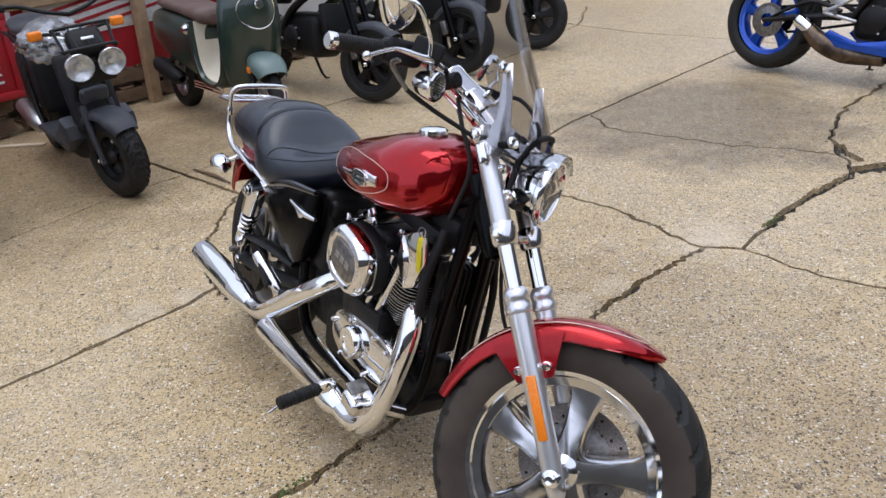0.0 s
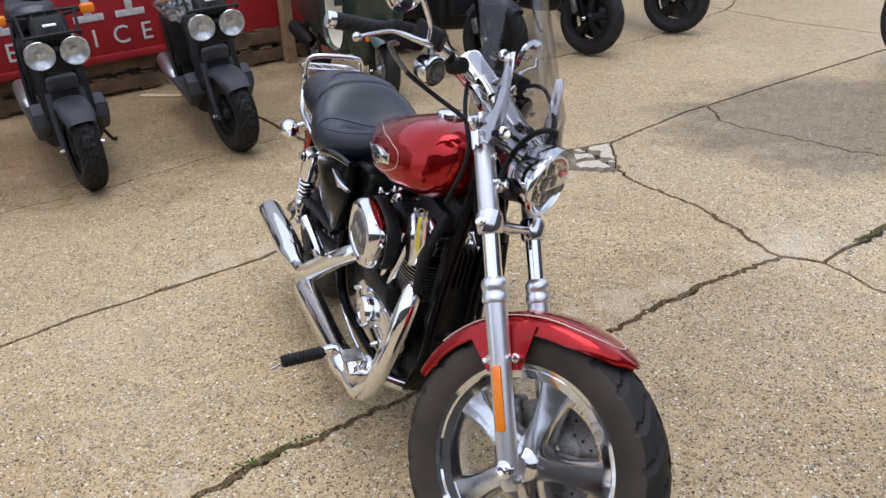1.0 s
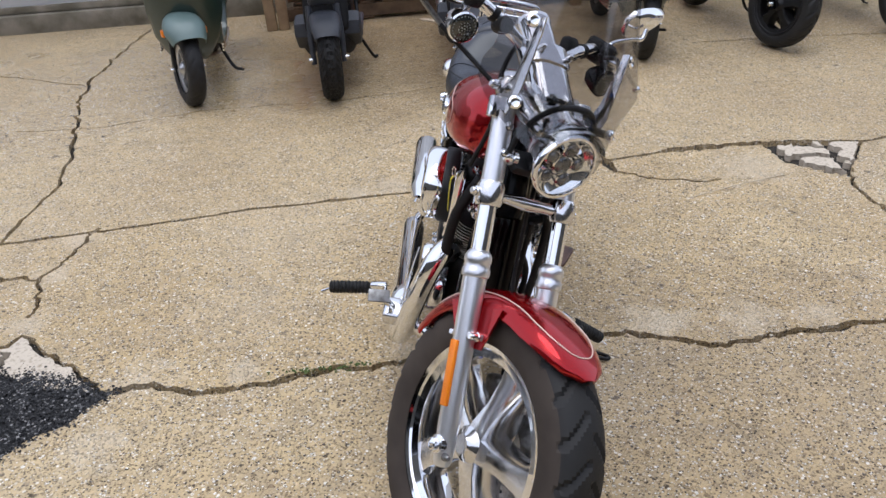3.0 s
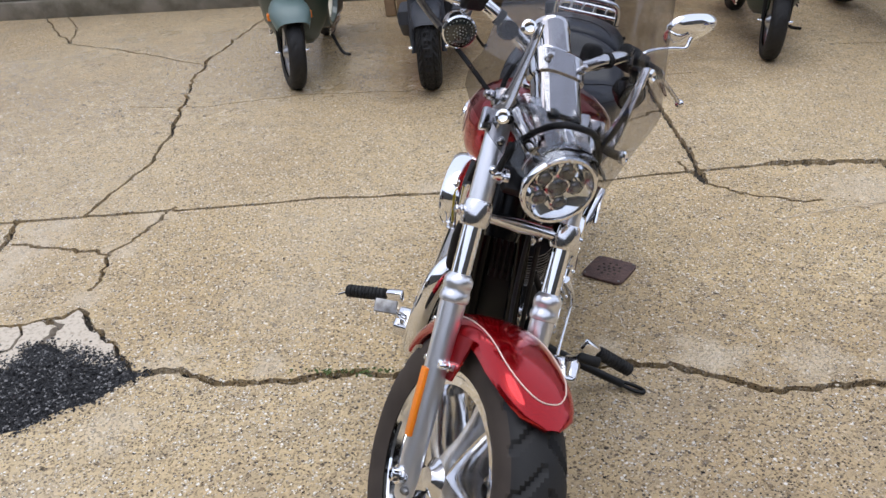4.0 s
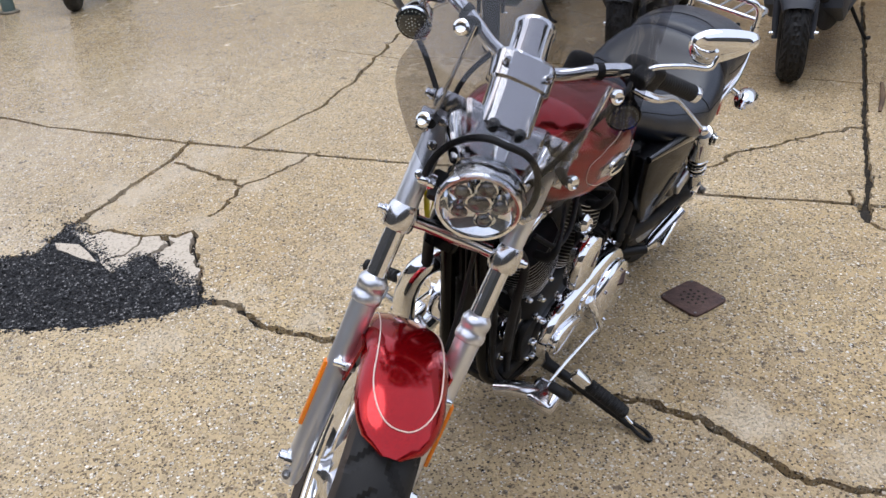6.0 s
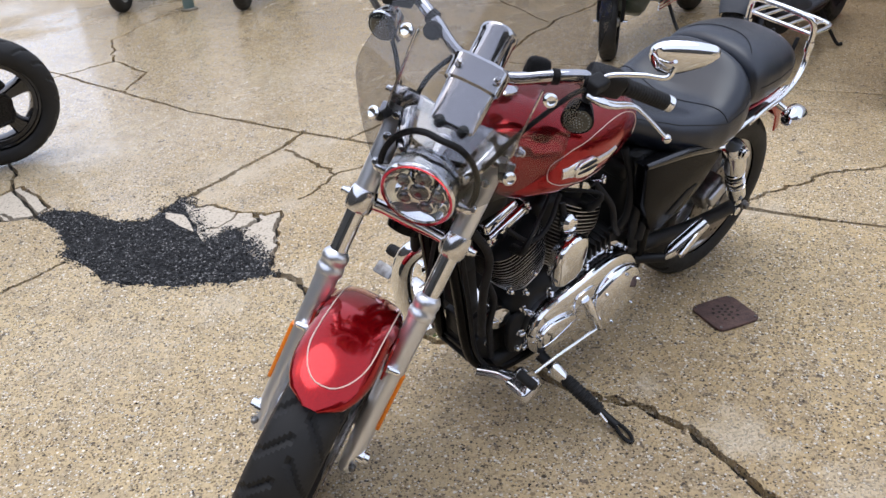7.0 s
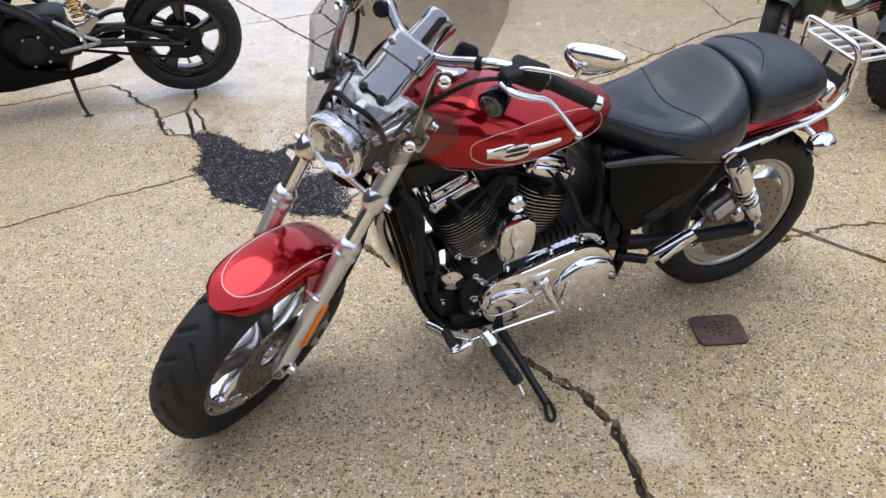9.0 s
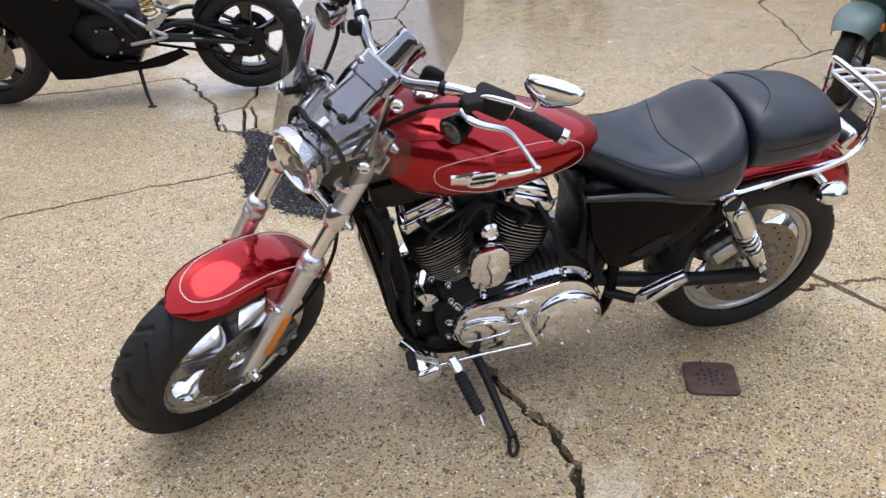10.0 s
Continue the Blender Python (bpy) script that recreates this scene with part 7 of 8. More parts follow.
def rugged_scooter(m, steer=8, bag=True):
    """A bare-framed black scooter with twin round headlights."""
    v = thing("scooter", "black rugged scooter with twin round headlights and chunky tyres", "scooter", m, "parked scooters")
    st = pose(0, 0, 0.225, 0, 0, steer)
    small_wheel("front_wheel", v, st, 0.228, 0.060, 0.128, SATINBLACK, "black front wheel", True)
    st0 = pose(0, 0, 0, 0, 0, steer)
    for sgn in (-1, 1):
        fk = part("fork_leg", tube([(0.005, 0.082 * sgn, 0.20), (-0.03, 0.084 * sgn, 0.34), (-0.075, 0.075 * sgn, 0.50)], [0.014, 0.017, 0.018], 12), GREYPLASTIC, v, "dark fork leg", st0)
        part("axle_nut", bolt((0, 0.09 * sgn, 0.225), (0, 0.112 * sgn, 0.225), 0.010), CHROME, fk, "", st0)
    fa = [(0.242 * math.cos(radians(a)) - 0.005, 0, 0.228 + 0.252 * math.sin(radians(a))) for a in range(40, 128, 6)]
    part("front_fender", shell(fa, [0.066 + 0.016 * min(1, k / 3) for k in range(len(fa))], 0.045, 0.004), GREYPLASTIC, v, "charcoal plastic front fender", st0)
    part("fork_cover", rbox((0.05, 0.15, 0.08), pose(-0.065, 0, 0.540, 0, 18, 0), 0.02, 3), GREYPLASTIC, v, "charcoal fork bridge", st0)
    for sgn in (-1, 1):
        round_lamp(v, (0.075, 0.078 * sgn, 0.708), 0.066, (1, 0.02 * sgn, -0.12))
    part("lamp_panel", rbox((0.05, 0.20, 0.10), pose(0.01, 0, 0.66), 0.015), PLASTIC, v, "black lamp panel")
    rk = part("front_rack", tube([(0.04, -0.120, 0.780), (0.07, -0.110, 0.792), (0.07, 0.110, 0.792), (0.04, 0.120, 0.780), (-0.02, 0.13, 0.87), (-0.03, 0.12, 0.885), (-0.03, -0.12, 0.885), (-0.02, -0.13, 0.87), (0.04, -0.120, 0.780)], 0.008, 10, 5), SATINBLACK, v, "black tubular front rack")
    for y in (-0.06, 0.0, 0.06):
        part("rack_bar", tube([(0.07, y, 0.792), (0.03, y, 0.825), (-0.03, y, 0.885)], 0.005, 8), SATINBLACK, rk)
    part("front_cowl", rbox((0.10, 0.17, 0.14), pose(-0.01, 0, 0.80, 0, -40, 0), 0.03, 3), PLASTIC, v, "black front cowl")
    part("cowl_strip", rbox((0.004, 0.06, 0.014), pose(0.052, 0, 0.835, 0, -40, 0), 0.001), SATIN, v, "grey marking strip")
    for sgn in (-1, 1):
        sg = part("turn_signal", rbox((0.045, 0.066, 0.046), pose(-0.10, 0.200 * sgn, 0.865), 0.012, 3), AMBER, v, "amber turn signal")
        part("stalk", tube([(-0.12, 0.08 * sgn, 0.85), (-0.11, 0.18 * sgn, 0.865)], 0.009, 8, 1), PLASTIC, sg)
        hb = part("handlebar_half", tube([(-0.16, 0, 0.93), (-0.165, 0.10 * sgn, 0.955), (-0.21, 0.22 * sgn, 1.0), (-0.26, 0.34 * sgn, 1.0)], 0.011, 10), SATINBLACK, v, "black handlebar")
        part("grip", tube([(-0.232, 0.27 * sgn, 1.0), (-0.27, 0.36 * sgn, 1.0)], 0.018, 12, 1), GRIP, hb)
        part("frame_tube", tube([(-0.08, 0.05 * sgn, 0.72), (-0.18, 0.08 * sgn, 0.50), (-0.27, 0.11 * sgn, 0.30), (-0.42, 0.15 * sgn, 0.245), (-0.78, 0.15 * sgn, 0.25), (-0.92, 0.14 * sgn, 0.45), (-1.0, 0.12 * sgn, 0.70), (-1.36, 0.11 * sgn, 0.74)], 0.012, 12), SATINBLACK, v, "black frame tube")
        part("side_shield", lathe([(0, -0.014), (0.085, -0.012), (0.105, 0.0), (0.085, 0.012), (0, 0.014)], 24, along((-0.20, 0.115 * sgn, 0.30), (-0.16, 0.19 * sgn, 0.30))), PLASTIC, v, "round black leg shield")
    part("leg_shield", rbox((0.07, 0.25, 0.42), pose(-0.215, 0, 0.53, 0, -20, 0), 0.03, 3), PLASTIC, v, "black inner leg shield")
    part("floorboard", rbox((0.50, 0.38, 0.035), pose(-0.54, 0, 0.275), 0.014, 3), GREYPLASTIC, v, "dark ribbed floorboard")
    for sgn in (-1, 1):
        part("toe_board", plate([(-0.44, 0.25), (-0.24, 0.23), (-0.13, 0.32), (-0.14, 0.39), (-0.25, 0.42), (-0.33, 0.36), (-0.44, 0.31)], 0.11, (OUTL if sgn > 0 else OUTR) @ pose(0, 0, 0.075), 0.022), GREYPLASTIC, v, "charcoal toe board")
    part("seat_base", rbox((0.46, 0.24, 0.10), pose(-1.02, 0, 0.735), 0.035, 3), PLASTIC, v, "black seat base")
    part("seat", seat_loft([(-0.74, 0.80, 0.76, 0.06, 0), (-0.80, 0.835, 0.745, 0.11, 0), (-1.0, 0.825, 0.745, 0.135, 0.006), (-1.2, 0.845, 0.75, 0.12, 0), (-1.34, 0.83, 0.77, 0.07, 0)]), LEATHER, v, "black vinyl seat")
    part("under_body", rbox((0.50, 0.26, 0.34), pose(-0.98, 0, 0.50), 0.06, 3), PLASTIC, v, "black body under the seat")
    part("engine", rbox((0.44, 0.17, 0.19), pose(-1.02, 0.03, 0.28), 0.04, 3), SATINBLACK, v, "dark engine unit")
    part("exhaust", lathe([(0.02, 0), (0.045, 0.03), (0.05, 0.10), (0.05, 0.34), (0.03, 0.38), (0, 0.38)], 20, along((-0.86, -0.15, 0.25), (-1.26, -0.16, 0.34))), SATIN, v, "silver exhaust")
    small_wheel("rear_wheel", v, pose(-1.24, 0, 0.222), 0.222, 0.064, 0.126, SATINBLACK, "black rear wheel", True)
    part("belly", lathe([(0, -0.09), (0.05, -0.08), (0.06, 0), (0.05, 0.08), (0, 0.09)], 18, pose(-0.30, 0, 0.20, 0, 90, 0)), SATIN, v, "silver crankcase end")
    part("kickstand", tube([(-0.72, 0.12, 0.22), (-0.74, 0.22, 0.03), (-0.76, 0.25, 0.012)], [0.010, 0.009, 0.011], 8), SATINBLACK, v, "black kickstand")
    if bag:
        bm = bmesh.new()
        bmesh.ops.create_icosphere(bm, subdivisions=4, radius=1)
        for q in bm.verts:
            k = 1 + 0.28 * noise.noise(q.co * 2.6) + 0.12 * noise.noise(q.co * 7)
            q.co = Vector((-0.50 + 0.21 * k * q.co.x, -0.04 + 0.17 * k * q.co.y, 0.77 + 0.11 * k * q.co.z))
        part("plastic_wrap", bm, CLEARBAG, v, "crumpled clear plastic wrapping", None, 60)
    return v


def retro_scooter(m, steer=6):
    """A rounded retro scooter with a broad leg shield."""
    v = thing("scooter", "dark green retro scooter with grey-green front fender and brown seat", "scooter", m, "parked scooters")
    st, st0 = pose(0, 0, 0.205, 0, 0, steer), pose(0, 0, 0, 0, 0, steer)
    small_wheel("front_wheel", v, st, 0.212, 0.047, 0.130, SATIN, "silver front wheel", False)
    for sgn in (-1, 1):
        fk = part("fork_leg", tube([(0.0, 0.066 * sgn, 0.205), (-0.02, 0.068 * sgn, 0.34), (-0.05, 0.062 * sgn, 0.46)], [0.011, 0.013, 0.014], 10), SATINBLACK, v, "black fork leg", st0)
        part("axle_nut", bolt((0, 0.07 * sgn, 0.205), (0, 0.095 * sgn, 0.205), 0.009), CHROME, fk, "", st0)
    fa = [(0.245 * math.cos(radians(a)) - 0.02, 0, 0.225 + 0.28 * math.sin(radians(a))) for a in range(40, 160, 8)]
    part("front_fender", shell(fa, [0.066 + 0.048 * math.sin(math.pi * min(1, (k + 2) / 12)) for k in range(len(fa))], 0.080, 0.004), TEAL, v, "grey-green front fender", st0)
    for sgn in (-1, 1):
        part("turn_signal", rbox((0.035, 0.022, 0.040), pose(0.02, 0.112 * sgn, 0.41), 0.008, 3), AMBER, v, "amber turn signal", st0)
    # leg shield: a broad bowed front
    rings = []
    for z, hw, x, bow in ((0.20, 0.08, -0.20, 0.02), (0.24, 0.12, -0.17, 0.05), (0.34, 0.175, -0.15, 0.08), (0.48, 0.205, -0.145, 0.10), (0.62, 0.215, -0.135, 0.125), (0.76, 0.205, -0.14, 0.135), (0.88, 0.165, -0.155, 0.12), (0.95, 0.10, -0.18, 0.07), (0.975, 0.04, -0.19, 0.03)):
        front_l = [(x + bow * (1 - abs(q) ** 2.2), hw * q, z) for q in np.linspace(-1, 1, 21)]
        back_l = [(x - 0.03 + bow * 0.8 * (1 - abs(q) ** 2.2), hw * 0.97 * q, z) for q in np.linspace(1, -1, 21)]
        rings.append(front_l + back_l)
    part("front_cowl", skin(bmesh.new(), rings), GREEN, v, "dark green bowed leg shield", None, 50)
    ring = [(0.125 * math.cos(a), 0.750 + 0.110 * math.sin(a)) for a in np.linspace(0, 2 * math.pi, 33)]
    part("cowl_trim", tube([(-0.138 + 0.128 * (1 - (abs(y) / 0.20) ** 2.2), y, z) for y, z in ring], 0.005, 8, 1), CHROME, v, "chrome trim ring")
    part("badge", lathe([(0, 0), (0.03, 0), (0.026, 0.008), (0, 0.010)], 20, along((-0.002, 0, 0.785), (0.1, 0, 0.80))), CHROME, v, "plain chrome badge")
    line = curve_points([(-0.615, 0, 0.65), (-0.60, 0, 0.53), (-0.575, 0, 0.41), (-0.52, 0, 0.325), (-0.43, 0, 0.295), (-0.33, 0, 0.305), (-0.265, 0, 0.37), (-0.235, 0, 0.52), (-0.215, 0, 0.70), (-0.205, 0, 0.88)], 4)
    for name, half, thick, inset, material, label in (("step_through", 0.150, 0.012, 0.0, IVORY, "ivory curved step-through panel"), ("floor", 0.182, 0.040, 0.008, GREEN, "dark green body shell round the floor")):
        rings = []
        for k, p in enumerate(line):
            d = (line[min(k + 1, len(line) - 1)] - line[max(k - 1, 0)]).normalized()
            back = Vector((d.z, 0, -d.x))
            rings.append([p + back * (inset + thick * (0.5 + q)) + Vector((0, y, 0)) for y, q in oval(0, 0, half, 0.5, 20, 6)])
        part(name, skin(bmesh.new(), rings), material, v, label, None, 50)
    part("floor_rubber", rbox((0.16, 0.11, 0.006), pose(-0.42, -0.04, 0.298), 0.002), GREYPLASTIC, v, "grey rubber pad")
    for k in range(3):
        for sgn in (-1, 1):
            part("side_trim", tube([(-0.24, 0.176 * sgn, 0.236 + 0.018 * k), (-0.64, 0.176 * sgn, 0.236 + 0.018 * k)], 0.006, 8, 1), CHROME, v, "chrome floor strip")
    rings = []
    for x, lo, hi, hw in ((-0.60, 0.30, 0.62, 0.09), (-0.64, 0.26, 0.66, 0.14), (-0.76, 0.27, 0.69, 0.168), (-0.92, 0.31, 0.70, 0.184), (-1.10, 0.36, 0.705, 0.178), (-1.26, 0.42, 0.695, 0.155), (-1.38, 0.50, 0.67, 0.11), (-1.44, 0.55, 0.64, 0.05)):
        rings.append([(x, p, q) for p, q in oval(0, (lo + hi) / 2, hw, (hi - lo) / 2, 32, 2.8)])
    part("rear_body", skin(bmesh.new(), rings), GREEN, v, "dark green rounded rear body", None, 60)
    part("seat", seat_loft([(-0.54, 0.69, 0.63, 0.08, 0), (-0.60, 0.74, 0.62, 0.145, 0), (-0.85, 0.75, 0.665, 0.155, 0.006), (-1.05, 0.775, 0.675, 0.155, 0.004), (-1.24, 0.77, 0.68, 0.11, 0), (-1.32, 0.74, 0.69, 0.05, 0)]), BROWNSEAT, v, "brown vinyl seat")
    small_wheel("rear_wheel", v, pose(-1.17, 0, 0.205), 0.21, 0.05, 0.128, SATIN, "silver rear wheel")
    part("engine", rbox((0.40, 0.13, 0.16), pose(-1.0, 0.05, 0.23), 0.04, 3), SATINBLACK, v, "dark engine unit")
    part("exhaust", lathe([(0.02, 0), (0.05, 0.04), (0.055, 0.12), (0.055, 0.32), (0.035, 0.37), (0, 0.37)], 20, along((-0.90, -0.15, 0.24), (-1.30, -0.16, 0.33))), PLASTIC, v, "black exhaust")
    part("handlebar_cover", rbox((0.16, 0.30, 0.10), pose(-0.20, 0, 1.02), 0.045, 4), GREEN, v, "dark green handlebar cover")
    round_lamp(v, (-0.10, 0, 1.03), 0.068, (1, 0, -0.05))
    for sgn in (-1, 1):
        part("grip", tube([(-0.22, 0.15 * sgn, 1.03), (-0.26, 0.33 * sgn, 1.03)], 0.018, 12, 1), GRIP, v, "black grip")
        part("rear_signal", lathe([(0, -0.02), (0.03, -0.018), (0.036, 0.0), (0.02, 0.02), (0, 0.022)], 18, along((-0.66, 0.19 * sgn, 0.60), (-0.66, 0.3 * sgn, 0.60))), CHROME, v, "chrome body fitting")
    part("kickstand", tube([(-0.50, 0.12, 0.22), (-0.47, 0.20, 0.08), (-0.40, 0.26, 0.075)], [0.011, 0.010, 0.009], 8), SATINBLACK, v, "black stand lever")
    return v


def street_bike(name, label, m, rim_mat, R=0.30, base=1.38, w_rear=0.085, w_front=0.058, fairing=None, belly=None, accent=None, lean=9, exhaust=None, group="", steer=0, fender=None, disc=True):
    """A dark street motorcycle; its origin lies under the front axle, its nose along x."""
    v = thing(name, label, "motorcycle", m @ pose(0, 0, 0.014, -lean, 0, 0), group)
    rim = R * 0.70
    st0 = Matrix.Translation((-0.10, 0, 0)) @ pose(0, 0, 0, 0, 0, steer) @ Matrix.Translation((0.10, 0, 0))
    fwm = st0 @ pose(0, 0, R)
    cast_wheel("front_wheel", v, fwm, R, w_front, rim, "", 1 if disc else 0, rim_mat, rim_mat, "cast front wheel", 5, 18)
    rw = cast_wheel("rear_wheel", v, pose(-base, 0, R), R, w_rear, rim, "", -1, rim_mat, rim_mat, "cast rear wheel", 5, 18, 0.11)
    for sgn in (-1, 1):
        fk = part("fork_leg", tube([(0.0, 0.092 * sgn, R - 0.03), (-0.08, 0.092 * sgn, R + 0.18), (-0.20, 0.092 * sgn, R + 0.50)], [0.024, 0.024, 0.021], 14, 4), GLOSSBLACK, v, "black fork leg", st0)
        part("axle_nut", bolt((0, 0.10 * sgn, R), (0, 0.125 * sgn, R), 0.013), CHROME, fk, "", st0)
        part("caliper", rbox((0.05, 0.035, 0.10), pose(-0.105, 0.085 * sgn, R + 0.075, 0, -20, 0), 0.012, 3), STEEL, fk, "", st0)
        part("swingarm", tube([(-base, 0.118 * sgn, R), (-base + 0.25, 0.115 * sgn, R + 0.04), (-base + 0.50, 0.10 * sgn, R + 0.06)], [0.026, 0.032, 0.040], 14, 5, flat=0.6), SATINBLACK, v, "black swingarm")
        part("swingarm_brace", tube([(-base + 0.05, 0.122 * sgn, R + 0.02), (-base + 0.20, 0.122 * sgn, R + 0.10), (-base + 0.34, 0.115 * sgn, R + 0.14), (-base + 0.50, 0.10 * sgn, R + 0.09)], [0.016, 0.020, 0.022, 0.024], 12, 5, flat=0.6), SATINBLACK, v, "black swingarm brace")
        if fairing:
            part("fork_bottom", tube([(0.002, 0.092 * sgn, R - 0.035), (-0.055, 0.092 * sgn, R + 0.115)], 0.027, 14, 1), SATIN, fk, "silver fork bottom", st0)
            part("sticker", rbox((0.055, 0.002, 0.024), pose(-base + 0.27, 0.140 * sgn, R + 0.045, 0, -8, 0), 0.0008), WHITE, v, "small plain white sticker")
            part("tail_bracket", plate([(-0.98, 0.60), (-1.10, 0.66), (-1.22, 0.70), (-1.16, 0.62), (-1.08, 0.56), (-1.02, 0.55)], 0.012, (OUTL if sgn > 0 else OUTR) @ pose(0, 0, 0.12), 0.003), POLISHED, v, "polished silver bracket")
        part("frame_spar", tube([(-0.26, 0.07 * sgn, 0.80), (-0.45, 0.13 * sgn, 0.70), (-0.70, 0.14 * sgn, 0.56), (-0.84, 0.12 * sgn, 0.38)], [0.030, 0.040, 0.042, 0.036], 14, 5, flat=0.55), SATINBLACK, v, "black frame spar")
        part("foot_bracket", tube([(-0.80, 0.135 * sgn, 0.52), (-0.93, 0.165 * sgn, 0.44), (-1.00, 0.17 * sgn, 0.40), (-0.90, 0.165 * sgn, 0.38), (-0.80, 0.15 * sgn, 0.36)], 0.011, 10), SATIN, v, "silver foot rest bracket")
        part("heel_guard", plate([(-0.90, 0.44), (-0.965, 0.455), (-1.03, 0.52), (-1.01, 0.54), (-0.95, 0.50), (-0.90, 0.47)], 0.005, (OUTL if sgn > 0 else OUTR) @ pose(0, 0, 0.168), 0.001), SATIN, v, "perforated silver heel guard")
        part("foot_peg", tube([(-0.93, 0.17 * sgn, 0.41), (-0.94, 0.25 * sgn, 0.415)], 0.011, 10, 1), SATIN, v, "silver foot peg")
        part("handlebar", tube([(-0.25, 0.03 * sgn, 0.93), (-0.27, 0.20 * sgn, 0.95), (-0.32, 0.35 * sgn, 0.93)], 0.014, 10), SATINBLACK, v, "black handlebar")
    fa = [((R + 0.022) * math.cos(radians(a)), 0, R + (R + 0.022) * math.sin(radians(a))) for a in range(48, 152, 7)]
    part("front_fender", shell(fa, w_front + 0.012, 0.05, 0.004), fender or GREYPLASTIC, v, "dark front fender", st0)
    part("engine", rbox((0.40, 0.26, 0.30), pose(-0.64, 0, 0.40), 0.06, 4), SATINBLACK, v, "black engine")
    part("clutch_cover", lathe([(0.085, 0), (0.085, 0.03), (0.070, 0.042), (0, 0.046)], 32, along((-0.70, -0.125, 0.38), (-0.70, -0.2, 0.38))), SATINBLACK, v, "round black engine cover")
    part("stator_cover", lathe([(0.078, 0), (0.078, 0.028), (0.062, 0.040), (0, 0.044)], 32, along((-0.66, 0.125, 0.38), (-0.66, 0.2, 0.38))), SATINBLACK, v, "round black engine cover")
    for k in range(6):
        for sgn in (-1, 1):
            a = Vector((-0.68 + 0.082 * math.cos(k), (0.150) * sgn, 0.38 + 0.082 * math.sin(k)))
            part("cover_bolt", bolt(a, a + Vector((0, 0.012 * sgn, 0)), 0.006), SATIN, v)
    part("sprocket_cover", rbox((0.16, 0.05, 0.16), pose(-0.82, 0.115, 0.40), 0.03, 3), SATINBLACK, v, "black sprocket cover")
    part("chain", tube([(-0.84, 0.10, 0.45), (-base, 0.10, R + 0.085), (-base - 0.083, 0.10, R), (-base, 0.10, R - 0.085), (-0.84, 0.10, 0.35)], 0.007, 8, 3, flat=1.3), CHAINSTEEL, v, "dark drive chain")
    part("sprocket", lathe([(0.03, 0.095), (0.088, 0.095), (0.088, 0.101), (0.03, 0.101)], 40, pose(-base, 0, R) @ YAXIS, loop=True), CHAINSTEEL, rw, "dark sprocket")
    part("radiator", rbox((0.05, 0.30, 0.26), pose(-0.33, 0, 0.50, 0, -14, 0), 0.012), SATINBLACK, v, "black radiator")
    rings = []
    for x, lo, hi, hw in ((-0.30, 0.82, 0.90, 0.06), (-0.36, 0.74, 0.96, 0.13), (-0.50, 0.70, 0.98, 0.165), (-0.64, 0.70, 0.94, 0.14), (-0.76, 0.72, 0.86, 0.09), (-0.80, 0.75, 0.82, 0.05)):
        rings.append([(x, p, q) for p, q in oval(0, (lo + hi) / 2, hw, (hi - lo) / 2, 28, 2.6)])
    part("tank", skin(bmesh.new(), rings), accent or GLOSSBLACK, v, "glossy fuel tank", None, 60)
    part("seat", seat_loft([(-0.76, 0.80, 0.76, 0.07, 0), (-0.86, 0.815, 0.75, 0.13, 0.004), (-1.05, 0.84, 0.77, 0.13, 0), (-1.20, 0.90, 0.82, 0.10, 0), (-1.36, 0.93, 0.86, 0.05, 0)]), LEATHER, v, "black seat")
    rings = [[(x, p, q) for p, q in oval(0, z, hw, hh, 24, 3)] for x, z, hw, hh in ((-0.95, 0.72, 0.11, 0.05), (-1.15, 0.78, 0.12, 0.05), (-1.35, 0.86, 0.09, 0.045), (-1.50, 0.90, 0.04, 0.02))]
    part("tail", skin(bmesh.new(), rings), fairing or GLOSSBLACK, v, "black tail section", None, 50)
    part("under_tail", rbox((0.30, 0.14, 0.10), pose(-1.12, 0, 0.66, 0, 10, 0), 0.03, 3), PLASTIC, v, "black inner fender")
    part("hugger", shell([((-base) + (R + 0.02) * math.cos(radians(a)), 0, R + (R + 0.02) * math.sin(radians(a))) for a in range(30, 112, 8)], w_rear + 0.006, 0.03, 0.004), PLASTIC, v, "black rear hugger")
    if fairing:
        coil = [(-0.93 + 0.034 * math.cos(0.6 * k) + 0.0004 * k, 0.10 + 0.034 * math.sin(0.6 * k), 0.50 + 0.15 * k / 62) for k in range(63)]
        part("shock_spring", tube(coil, 0.0055, 8, 1), GOLD, v, "gold shock absorber spring")
        for sgn, place in ((1, OUTL), (-1, OUTR)):
            panel = [(-0.02, 0.86), (-0.14, 0.95), (-0.34, 0.86), (-0.56, 0.70), (-0.60, 0.58), (-0.50, 0.44), (-0.58, 0.31), (-0.80, 0.26), (-1.06, 0.33), (-1.10, 0.29), (-0.96, 0.235), (-0.52, 0.19), (-0.37, 0.195), (-0.28, 0.42), (-0.14, 0.60), (-0.06, 0.72)]
            sp = part("side_fairing", plate(panel, 0.022, place @ pose(0, 0, 0.165), 0.010), fairing, v, "gloss black side fairing")
            part("fairing_stripe", plate([(-0.10, 0.80), (-0.34, 0.74), (-0.52, 0.66), (-0.50, 0.64), (-0.33, 0.70), (-0.10, 0.765)], 0.003, place @ pose(0, 0, 0.187), 0.0005), REDFLAT if sgn > 0 else GREYPLASTIC, sp, "thin stripe")
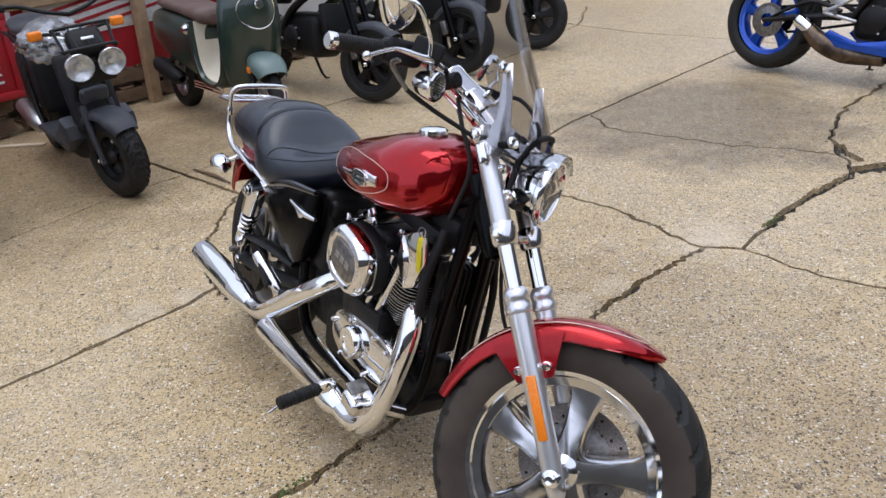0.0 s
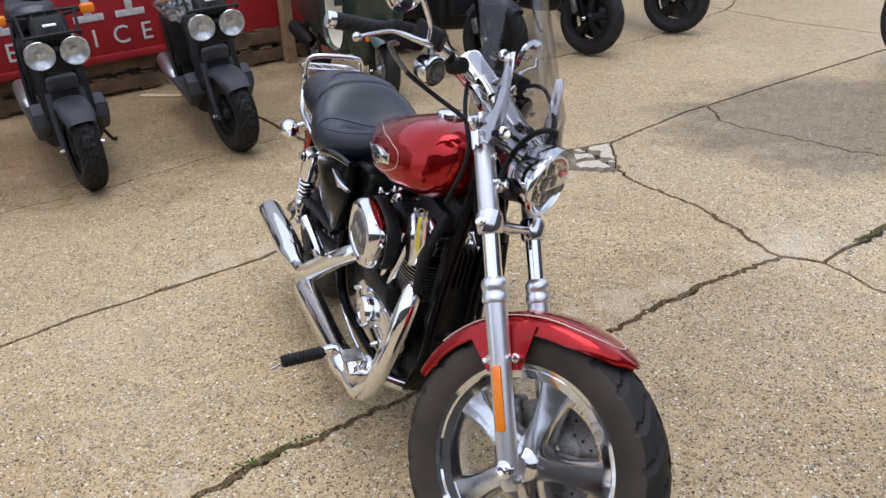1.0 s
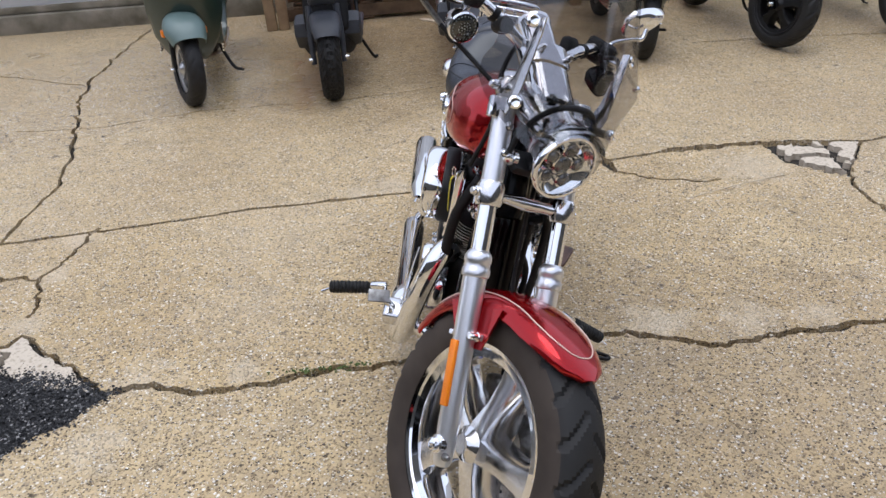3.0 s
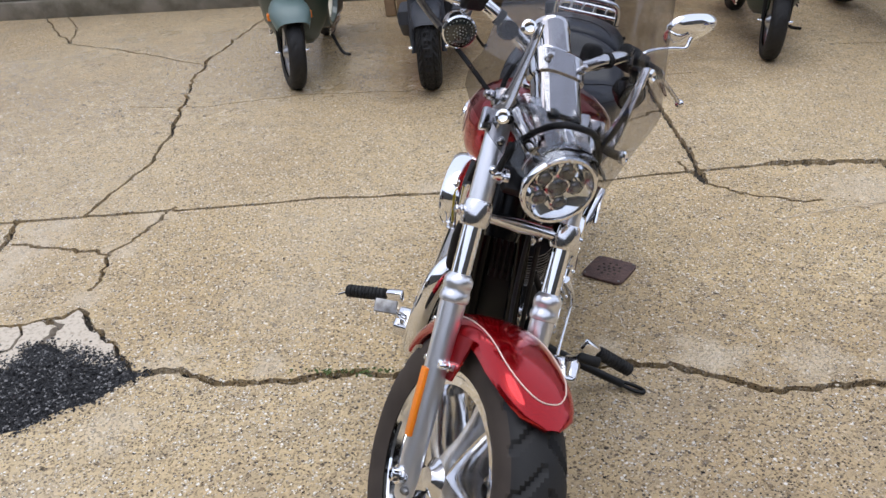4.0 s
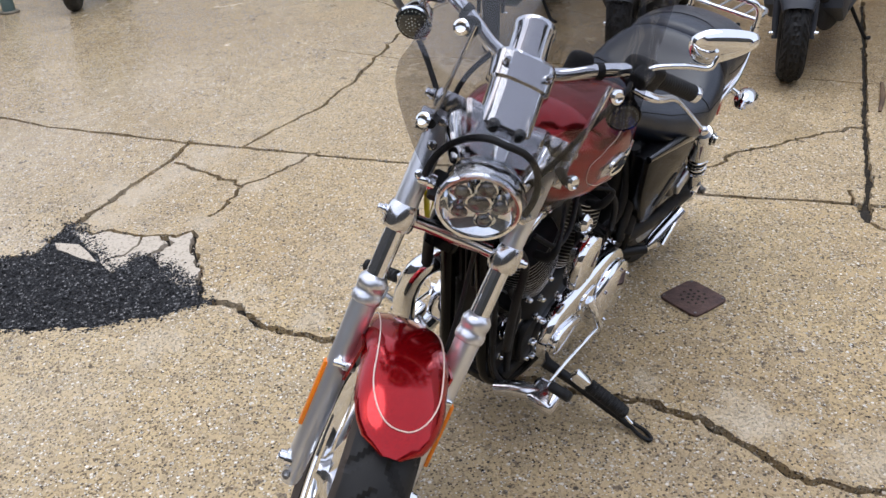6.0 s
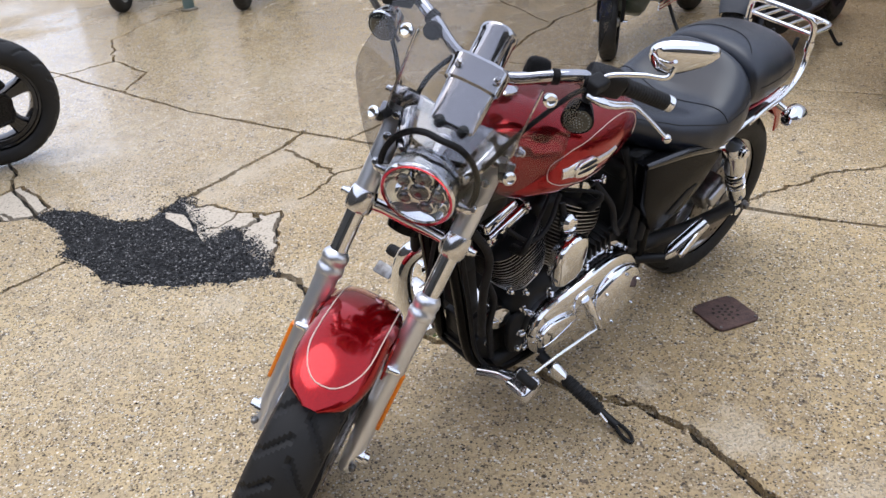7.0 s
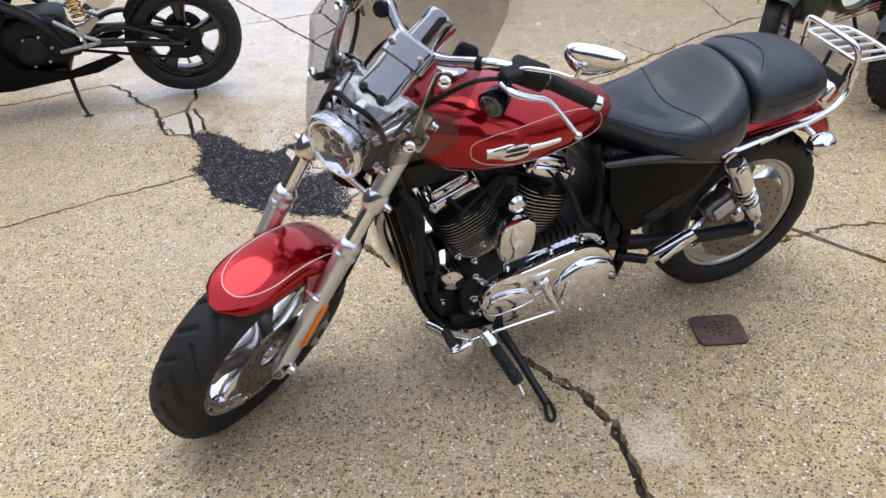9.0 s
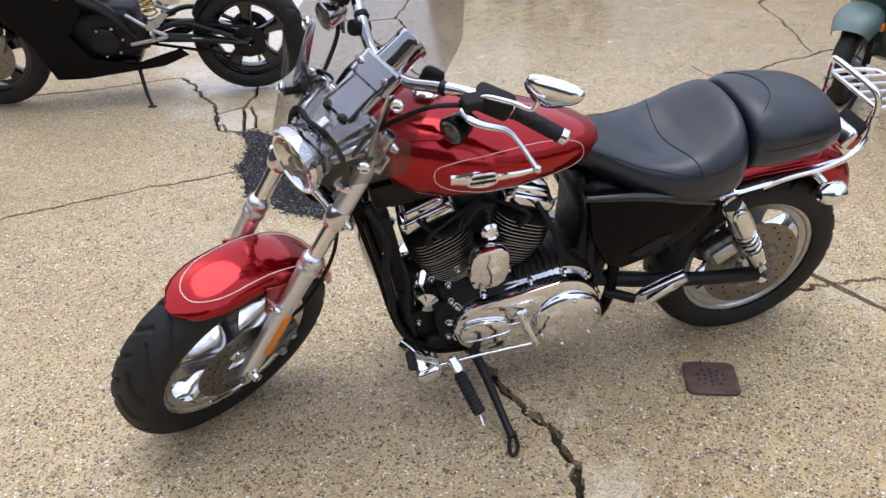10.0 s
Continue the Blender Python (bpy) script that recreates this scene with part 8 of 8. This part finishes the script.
        nose = [[(x, p, q) for p, q in oval(0, z, hw, hh, 24, 2.4)] for x, z, hw, hh in ((0.10, 0.86, 0.03, 0.03), (0.05, 0.88, 0.11, 0.07), (-0.08, 0.92, 0.17, 0.10), (-0.22, 0.95, 0.18, 0.10))]
        part("nose_fairing", skin(bmesh.new(), nose), fairing, v, "gloss black nose fairing", None, 50)
        part("belly_pan", rbox((0.42, 0.30, 0.07), pose(-0.60, 0, 0.225, 0, 4, 0), 0.03, 3), fairing, v, "black belly pan")
    else:
        round_lamp(v, (-0.08, 0, 0.86), 0.075, (1, 0, -0.1))
    if belly:
        for sgn, place in ((1, OUTL), (-1, OUTR)):
            part("belly_pan", plate([(-0.36, 0.34), (-0.58, 0.27), (-0.76, 0.24), (-0.95, 0.30), (-0.98, 0.27), (-0.90, 0.20), (-0.55, 0.17), (-0.38, 0.21)], 0.02, place @ pose(0, 0, 0.150), 0.008), belly, v, "blue belly pan")
    if exhaust:
        for k in range(3):
            part("header_pipe", tube([(-0.40, -0.06 + 0.06 * k, 0.50), (-0.33, -0.07 + 0.06 * k, 0.36), (-0.37, -0.07 + 0.05 * k, 0.20), (-0.55, -0.04 + 0.03 * k, 0.145), (-0.82, -0.03, 0.15)], 0.020, 14), exhaust, v, "heat-tinted header pipe")
        part("collector", tube([(-0.62, -0.08, 0.155), (-0.86, -0.10, 0.17), (-1.0, -0.14, 0.22), (-1.10, -0.16, 0.30)], [0.045, 0.068, 0.060, 0.042], 18), exhaust, v, "heat-tinted collector box")
        part("silencer", lathe([(0.034, 0), (0.048, 0.02), (0.050, 0.16), (0.040, 0.19), (0.026, 0.19), (0.024, 0.16), (0, 0.16)], 24, along((-1.07, -0.16, 0.285), (-1.17, -0.175, 0.35)) @ Matrix.Diagonal((0.85, 0.85, 0.6, 1))), CHROME, v, "short bright silencer")
    part("kickstand", tube([(-0.80, 0.12, 0.24), (-0.83, 0.21, 0.10), (-0.86, 0.275, 0.048)], [0.012, 0.010, 0.009], 10), SATINBLACK, v, "black kickstand")
    part("stand_foot", rbox((0.05, 0.02, 0.008), pose(-0.862, 0.285, 0.048, lean, 0, 0), 0.003), SATINBLACK, v)
    return v


rugged_scooter(pose(-2.196, 3.614, 0, 1, 0, -50), 6, False)
rugged_scooter(pose(-1.633, 4.186, 0, 1.5, 0, -54), 14, True)
retro_scooter(pose(-2.853, 3.154, 0, -3, 0, -46), 22)
retro_scooter(pose(-1.022, 5.109, 0, -5, 0, -51), -6)
street_bike("motorcycle", "small black street motorcycle with yellow-green panels, parked in a row", pose(-0.418, 5.624, 0, 0, 0, -47), SATINBLACK, 0.255, 1.22, 0.065, 0.055, accent=HIVIS, group="parked motorcycles", fender=GREYPLASTIC, steer=18)
street_bike("motorcycle", "small black street motorcycle with dark wheels, parked in a row", pose(0.214, 6.217, 0, 0, 0, -47), SATINBLACK, 0.255, 1.22, 0.065, 0.055, group="parked motorcycles", fender=GREYPLASTIC, steer=16)
street_bike("motorcycle", "small black street motorcycle with dark cast wheels", pose(0.839, 6.855, 0, 0, 0, -47), SATINBLACK, 0.255, 1.22, 0.065, 0.058, group="parked motorcycles", fender=GREYPLASTIC, steer=28)
street_bike("sport_motorcycle", "black faired sport motorcycle on its kickstand", pose(-1.871, -1.335, 0, 0, 0, -64.9), LIPBLACK, 0.312, 1.42, 0.088, 0.060, fairing=GLOSSBLACK, steer=0)
street_bike("sport_motorcycle", "dark street motorcycle with bright blue wheels and belly pan", pose(3.151, 4.493, 0, 0, 0, -52.8), BLUE, 0.318, 1.43, 0.090, 0.062, belly=BLUE, exhaust=BRONZE)
retro_scooter(pose(-5.85, -0.05, 0, -3, 0, -15), 4)
retro_scooter(pose(-5.36, 0.98, 0, -3, 0, -15), 4)
post = thing("bollard", "short blue-grey painted steel post in the concrete", "bollard", pose(-5.58, 0.52, 0))
part("pipe", lathe([(0.045, 0), (0.045, 0.85), (0.036, 0.88), (0, 0.89)], 20), TEAL, post)
part("collar", lathe([(0.07, 0), (0.07, 0.012), (0.046, 0.018)], 20), FOUNDATION, post)
